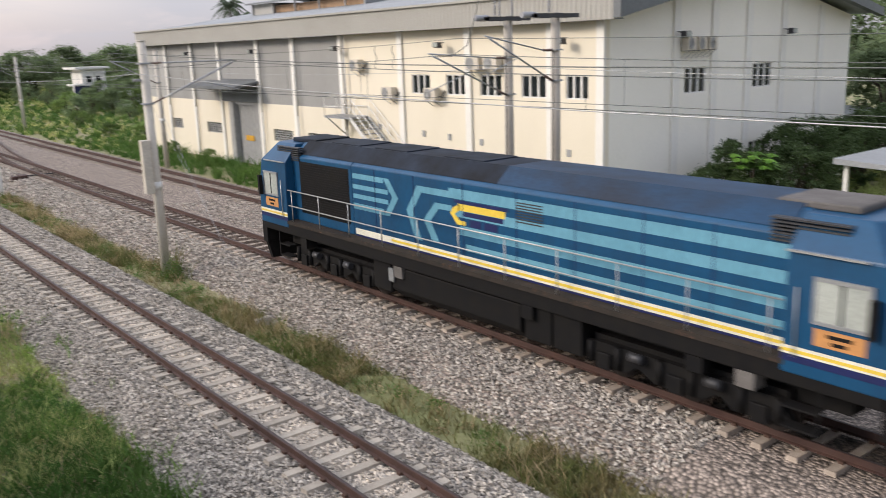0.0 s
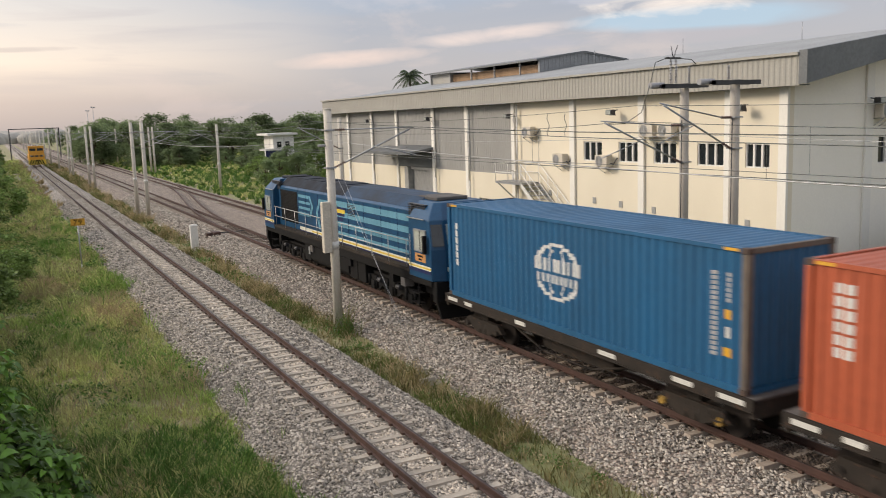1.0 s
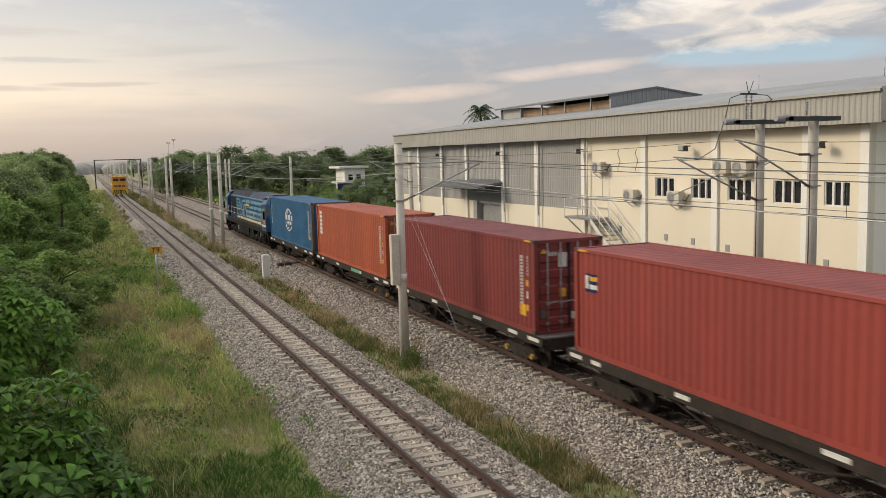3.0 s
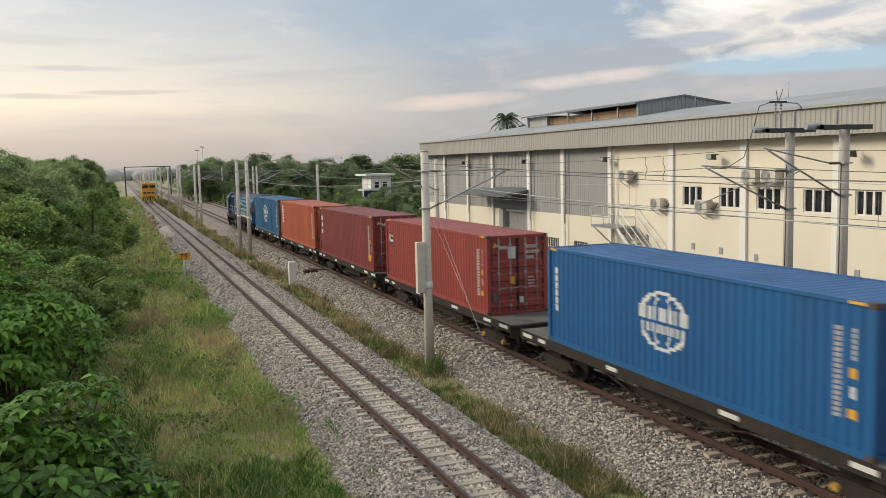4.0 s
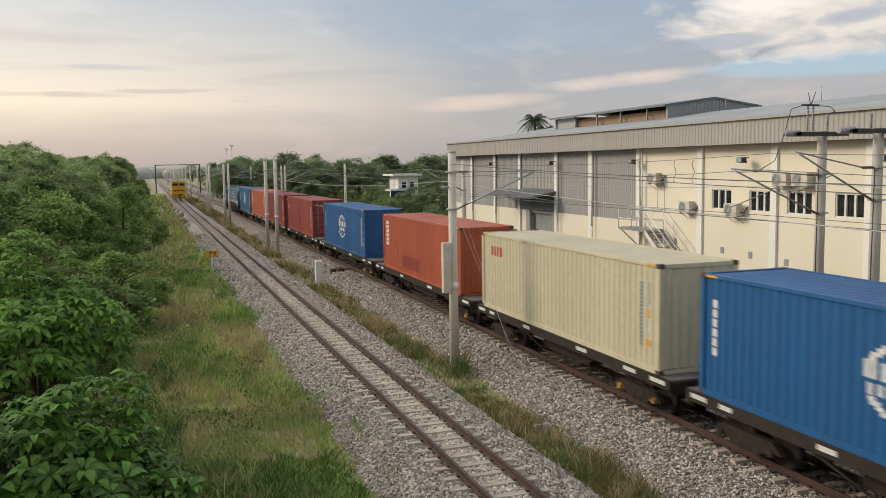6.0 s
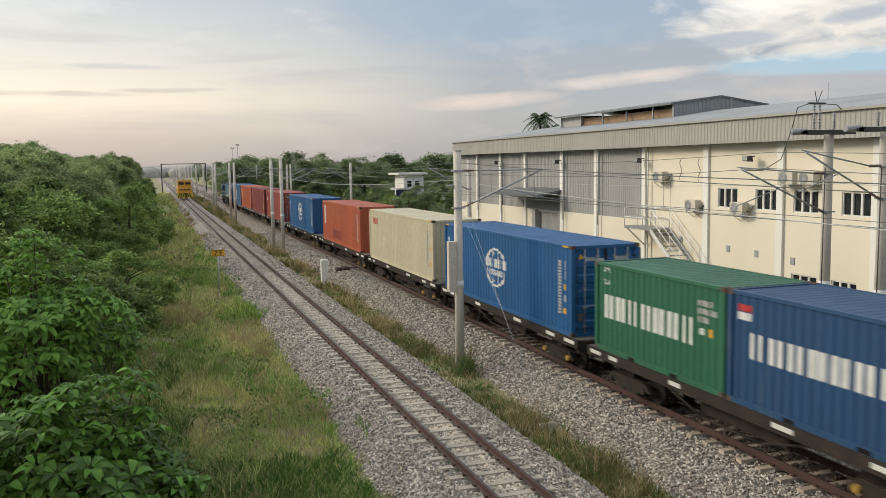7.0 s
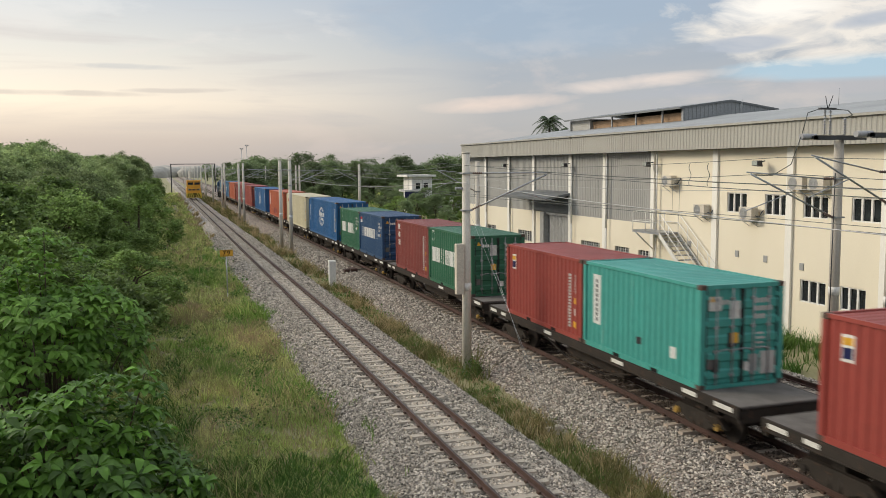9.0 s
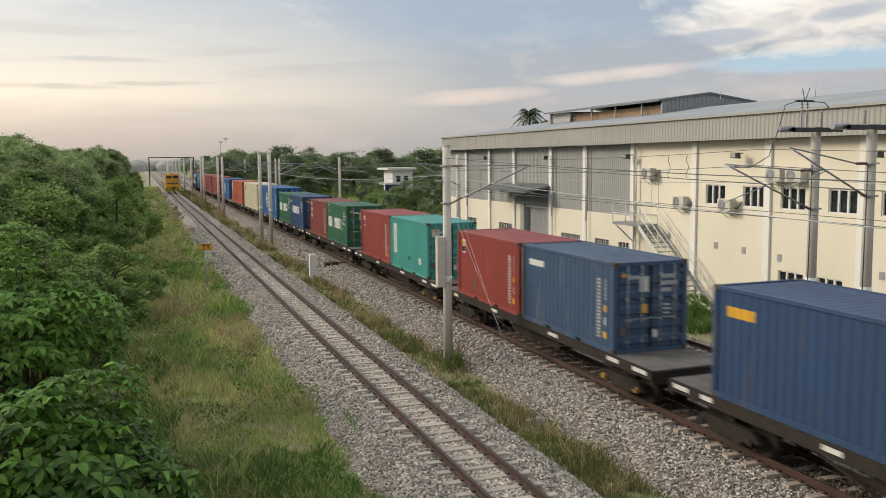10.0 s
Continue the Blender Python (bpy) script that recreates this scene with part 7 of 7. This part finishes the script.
def blades(name, zones, mat, label):
    V = []
    for x0, x1, y0, y1, per, h0, h1, w in zones:
        n = int((x1 - x0) * (y1 - y0) * per)
        k = max(1, n // 16)
        cx, cy, tuft = rng.uniform(x0, x1, k), rng.uniform(y0, y1, k), rng.uniform(0.45, 1.7, k)
        i = rng.integers(0, k, n)
        x, y, tuft = cx[i] + rng.normal(0, 0.10, n), cy[i] + rng.normal(0, 0.10, n), tuft[i]
        bare, stray = (-0.95, 0.2) if 9 < x0 < 11 else (-0.9, 0.55)
        ph = 0.0
        if name in ("dry_grass", "lush_patches") and x0 < 9:
            bare, stray, ph = (0.35, 0.14, 2.0) if name == "dry_grass" else (0.65, 0.04, 4.1)
        keep = (np.sin(x * 1.1 + 1.7 * np.sin(y * 0.23) + ph) + np.cos(y * 0.45 + x + 2 * ph) > bare) | (rng.uniform(size=n) < stray)
        x, y, tuft = x[keep], y[keep], tuft[keep]
        n = len(x)
        z = np.maximum(ground_z(x, y), bed_height(x)) - 0.03
        h = tuft * rng.uniform(h0, h1, n) * (0.7 + 0.5 * np.abs(np.sin(x * 0.8 + y * 0.31)))
        a = rng.uniform(0, 2 * np.pi, n)
        lean = rng.uniform(0.15, 1.2, n) * h
        b = a + rng.uniform(-1.2, 1.2, n)
        ww = w * rng.uniform(0.6, 1.4, n)
        p = np.stack([x, y, z], -1)
        s = np.stack([np.cos(a) * ww, np.sin(a) * ww, 0 * ww], -1)
        mid = p + np.stack([np.cos(b) * lean * 0.35, np.sin(b) * lean * 0.35, h * 0.62], -1)
        tip = p + np.stack([np.cos(b) * lean, np.sin(b) * lean, h], -1)
        V.append(np.stack([p - s, p + s, mid + s * 0.7, tip, mid - s * 0.7], 1).reshape(-1, 3))
    V = np.concatenate(V)
    F = np.arange(len(V)).reshape(-1, 5)
    return tagged(raw(name, V, F, mat), label, "grass", kind="stuff")


blades("grass", [(-3.6, 4.55, 15, 32, 380, 0.08, 0.26, 0.012), (-4.0, 4.5, 32, 70, 150, 0.10, 0.32, 0.02), (-4.0, 4.5, 70, 150, 34, 0.15, 0.42, 0.05), (-3.0, 4.6, 150, 260, 6, 0.3, 0.6, 0.1),
                 (26, 48, 8, 21.5, 30, 0.3, 0.7, 0.02), (21.2, 58, 72, 135, 7, 0.2, 0.45, 0.04), (21.2, 75, 135, 240, 4, 0.3, 0.6, 0.1),
                 (-3.0, 3.9, 8, 40, 9, 0.3, 0.6, 0.012), (-3.0, 3.8, 40, 100, 6, 0.4, 0.7, 0.025)], "grass", "rough green grass beside the tracks")
blades("lush_grass", [(-2.5, 4.5, 7, 15.5, 760, 0.12, 0.36, 0.014), (-1.5, 4.4, 15.5, 21, 330, 0.12, 0.36, 0.014), (-1.5, 0.8, 20, 34, 60, 0.15, 0.4, 0.016), (21.3, 25.3, 8, 75, 90, 0.2, 0.6, 0.02), (21.2, 58, 72, 135, 16, 0.2, 0.5, 0.045), (21.2, 75, 135, 240, 6, 0.3, 0.6, 0.1)], "lush_deep", "lush green weeds on open ground")
blades("lush_patches", [(-1.8, 4.7, 17, 36, 150, 0.12, 0.36, 0.014), (-2.0, 4.7, 36, 75, 80, 0.2, 0.45, 0.022), (4.3, 5.3, 9, 45, 40, 0.08, 0.25, 0.012)], "lush", "patches of lush weeds among the grass")
blades("strip_grass", [(9.2, 10.45, 6, 18, 640, 0.10, 0.34, 0.010), (9.25, 10.35, 18, 40, 330, 0.10, 0.36, 0.011), (9.2, 10.6, 40, 130, 90, 0.12, 0.36, 0.025), (8.7, 11.2, 130, 270, 20, 0.2, 0.5, 0.07), (9.7, 10.7, 27.0, 28.8, 300, 0.25, 0.8, 0.012)], "strip_grass", "weedy olive grass between the tracks")
blades("dry_grass", [(-1.0, 4.6, 14, 60, 110, 0.15, 0.42, 0.009), (0.6, 4.3, 22, 50, 230, 0.15, 0.36, 0.012), (1.8, 3.6, 19.5, 25, 160, 0.12, 0.36, 0.010), (9.3, 10.4, 6, 60, 90, 0.15, 0.42, 0.009), (9.4, 10.3, 36, 44, 300, 0.2, 0.45, 0.012), (9.2, 10.6, 60, 120, 30, 0.3, 0.6, 0.02), (8.8, 11.2, 120, 270, 14, 0.25, 0.55, 0.06), (4.0, 5.2, 90, 260, 10, 0.2, 0.5, 0.06), (0.5, 4.4, 60, 140, 12, 0.3, 0.6, 0.04)], "dry_grass", "dry yellowing grass stems beside the tracks")


def weeds(name, zones, mat, label, seed):
    """Low leafy weeds in scattered clumps."""
    r, V, F, base = np.random.default_rng(seed), [], [], 0
    for x0, x1, y0, y1, clumps, per, wide, tall, leaf in zones:
        cx, cy = r.uniform(x0, x1, clumps), r.uniform(y0, y1, clumps)
        keep = np.sin(cx * 1.9 + 0.5 * cy) + np.sin(cy * 0.83 + seed) > -0.3
        cx, cy = cx[keep], cy[keep]
        k = len(cx)
        size = r.uniform(0.5, 1.4, k)
        off = r.normal(size=(k, per, 2)) * (wide * size)[:, None, None]
        x, y = (cx[:, None] + off[..., 0]).ravel(), (cy[:, None] + off[..., 1]).ravel()
        h = tall * size[:, None] * np.exp(-(off ** 2).sum(-1) / (2 * (wide * size)[:, None] ** 2)) * r.uniform(0.15, 1.0, (k, per))
        z = np.maximum(ground_z(x, y), bed_height(x)) + h.ravel()
        v, f = leaf_quads(np.stack([x, y, z], -1), 0.9, leaf, 0.3, seed + 5)
        V.append(v)
        F.append(f + base)
        base += len(v)
    return tagged(raw(name, np.concatenate(V), np.concatenate(F), mat), label, "weeds", kind="stuff")


weeds("leafy_weeds", [(-2.0, 4.4, 8, 22, 260, 60, 0.20, 0.30, 0.075), (-2.5, 4.4, 22, 50, 330, 55, 0.28, 0.35, 0.10), (-2.5, 4.4, 50, 110, 240, 50, 0.5, 0.45, 0.2), (9.4, 10.3, 7, 40, 110, 60, 0.14, 0.26, 0.06), (9.85, 10.5, 27.4, 28.6, 14, 90, 0.16, 0.75, 0.08), (9.4, 10.4, 40, 110, 90, 50, 0.25, 0.35, 0.12)], "lush_deep", "low leafy green weeds in clumps", 81)
weeds("brown_weeds", [(0.2, 4.5, 14, 50, 240, 50, 0.25, 0.22, 0.07), (0.2, 4.4, 50, 120, 130, 40, 0.5, 0.35, 0.16), (9.4, 10.3, 8, 60, 60, 45, 0.15, 0.32, 0.06)], "dry_grass", "withered brownish weeds in clumps", 91)

SPACING = 0.66
S_MESH = {}


def sleepers(cx, parent, y_from, count, y_end):
    sh = Shape()
    sh.hexa([(-1.0, -0.12, -0.33), (1.0, -0.12, -0.33), (1.0, 0.12, -0.33), (-1.0, 0.12, -0.33), (-0.98, -0.09, -0.175), (0.98, -0.09, -0.175), (0.98, 0.09, -0.175), (-0.98, 0.09, -0.175)])
    first = part("sleeper", sh, "sleeper_old" if cx == NEAR else "sleeper", parent)
    first.location = (cx, y_from, 0)
    for k in range(1, count):
        ob = new("sleeper", first.data)
        ob.parent = parent
        ob.location = (cx + 0.02 * math.sin(k * 7.1), y_from + k * SPACING, 0.006 * math.sin(k * 3.3))
        ob.rotation_euler = (0, 0, 0.012 * math.sin(k * 5.7))
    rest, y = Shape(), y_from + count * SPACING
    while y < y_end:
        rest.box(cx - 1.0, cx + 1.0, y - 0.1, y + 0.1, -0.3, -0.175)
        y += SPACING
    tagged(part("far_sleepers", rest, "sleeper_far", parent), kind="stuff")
    # clips that hold the rails
    cl = Shape()
    for k in range(count):
        y = y_from + k * SPACING
        for r_ in (-0.535, 0.535):
            for s in (-1, 1):
                cl.box(cx + r_ + s * 0.045, cx + r_ + s * 0.105, y - 0.05, y + 0.05, -0.178, -0.125)
    tagged(part("rail_clips", cl, "fastening", parent), kind="stuff")


sleepers(NEAR, track_siding, 6.0, 130, 330)
sleepers(MAIN, track_main, 6.0, 130, 330)
sleepers(FAR, track_far, 6.0, 110, 200)


def loose_stones(name, mat, label, zones):
    V, F, base = [], [], 0
    for x0, x1, y0, y1, per, s in zones:
        n = int((x1 - x0) * (y1 - y0) * per)
        x, y = rng.uniform(x0, x1, n), rng.uniform(y0, y1, n)
        ok = np.ones(n, bool)
        for cx in (NEAR, MAIN, FAR):
            for r_ in (-0.535, 0.535):
                ok &= np.abs(x - cx - r_) > 0.09
            on = (np.abs(x - cx) < 1.0) & (np.abs((y - 6.0 + 0.3) % SPACING - 0.3) < 0.11)
            ok &= ~on | (rng.uniform(size=n) < np.where(np.abs(x - cx) < 0.45, 0.34 if cx == NEAR else 0.5, 0.3 if cx == NEAR else 0.02)) | ((cx == NEAR) & (np.abs(x - cx) > 0.74) & (rng.uniform(size=n) < 0.6))
        x, y = x[ok], y[ok]
        n = len(x)
        size = s * rng.uniform(0.55, 1.3, n)
        c = np.stack([x, y, bed_height(x) + 0.25 * size + rng.uniform(-0.012, 0.03, n)], -1)
        o = np.array([[1, 0, 0], [0, 1, 0], [-1, 0, 0], [0, -1, 0], [0, 0, 1], [0, 0, -1]], float)
        a = rng.uniform(0, 2 * np.pi, n)
        ca, sa = np.cos(a), np.sin(a)
        p = o[None] * (size[:, None, None] * rng.uniform(0.55, 1.1, (n, 6, 1)))
        p = p + rng.normal(0, 0.22, (n, 6, 3)) * size[:, None, None]
        q = np.stack([p[..., 0] * ca[:, None] - p[..., 1] * sa[:, None], p[..., 0] * sa[:, None] + p[..., 1] * ca[:, None], p[..., 2] * 0.8], -1) + c[:, None, :]
        V.append(q.reshape(-1, 3))
        t = np.array([(0, 1, 4), (1, 2, 4), (2, 3, 4), (3, 0, 4), (1, 0, 5), (2, 1, 5), (3, 2, 5), (0, 3, 5)])
        F.append((t[None] + (base + 6 * np.arange(n))[:, None, None]).reshape(-1, 3))
        base += 6 * n
    tagged(raw(name, np.concatenate(V), np.concatenate(F), mat), label, "ballast", kind="stuff")


loose_stones("ballast_stones", "stone", "loose grey granite ballast stones", [(4.5, 9.25, 8, 24, 380, 0.042), (4.5, 9.25, 24, 48, 190, 0.052), (4.5, 9.25, 48, 95, 60, 0.075), (10.4, 13.0, 52, 95, 60, 0.075), (10.4, 13.0, 8, 26, 300, 0.046), (10.4, 13.0, 26, 52, 130, 0.056), (14.1, 15.0, 8, 26, 300, 0.046), (15.0, 21.2, 8, 40, 50, 0.05)])
# these stones are coloured dark for brake dust and for wagon shade
loose_stones("stained_stones", "stained", "brake-dust stained stones with painted wagon shade between the main track's rails", [(13.0, 14.1, 8, 30, 330, 0.046), (13.0, 14.1, 30, 60, 140, 0.056)])
loose_stones("dusty_stones", "pale_stone", "paler dusty stones between the siding's rails", [(6.40, 7.36, 7, 26, 520, 0.040), (6.40, 7.36, 26, 55, 260, 0.05)])


# ---- what moves ----
def motions():
    for ob, s0 in containers:
        walk(ob, [(t, pose(MAIN, s0 + D(t), 1.2)) for t in SLACK_T])
    for ob, s0 in wagons:
        walk(ob, [(t, pose(MAIN, s0 + D(t), 0)) for t in SLACK_T])
    walk(locomotive, [(t, pose(MAIN, LOCO + D(t), 0)) for t in SLACK_T])


motions()
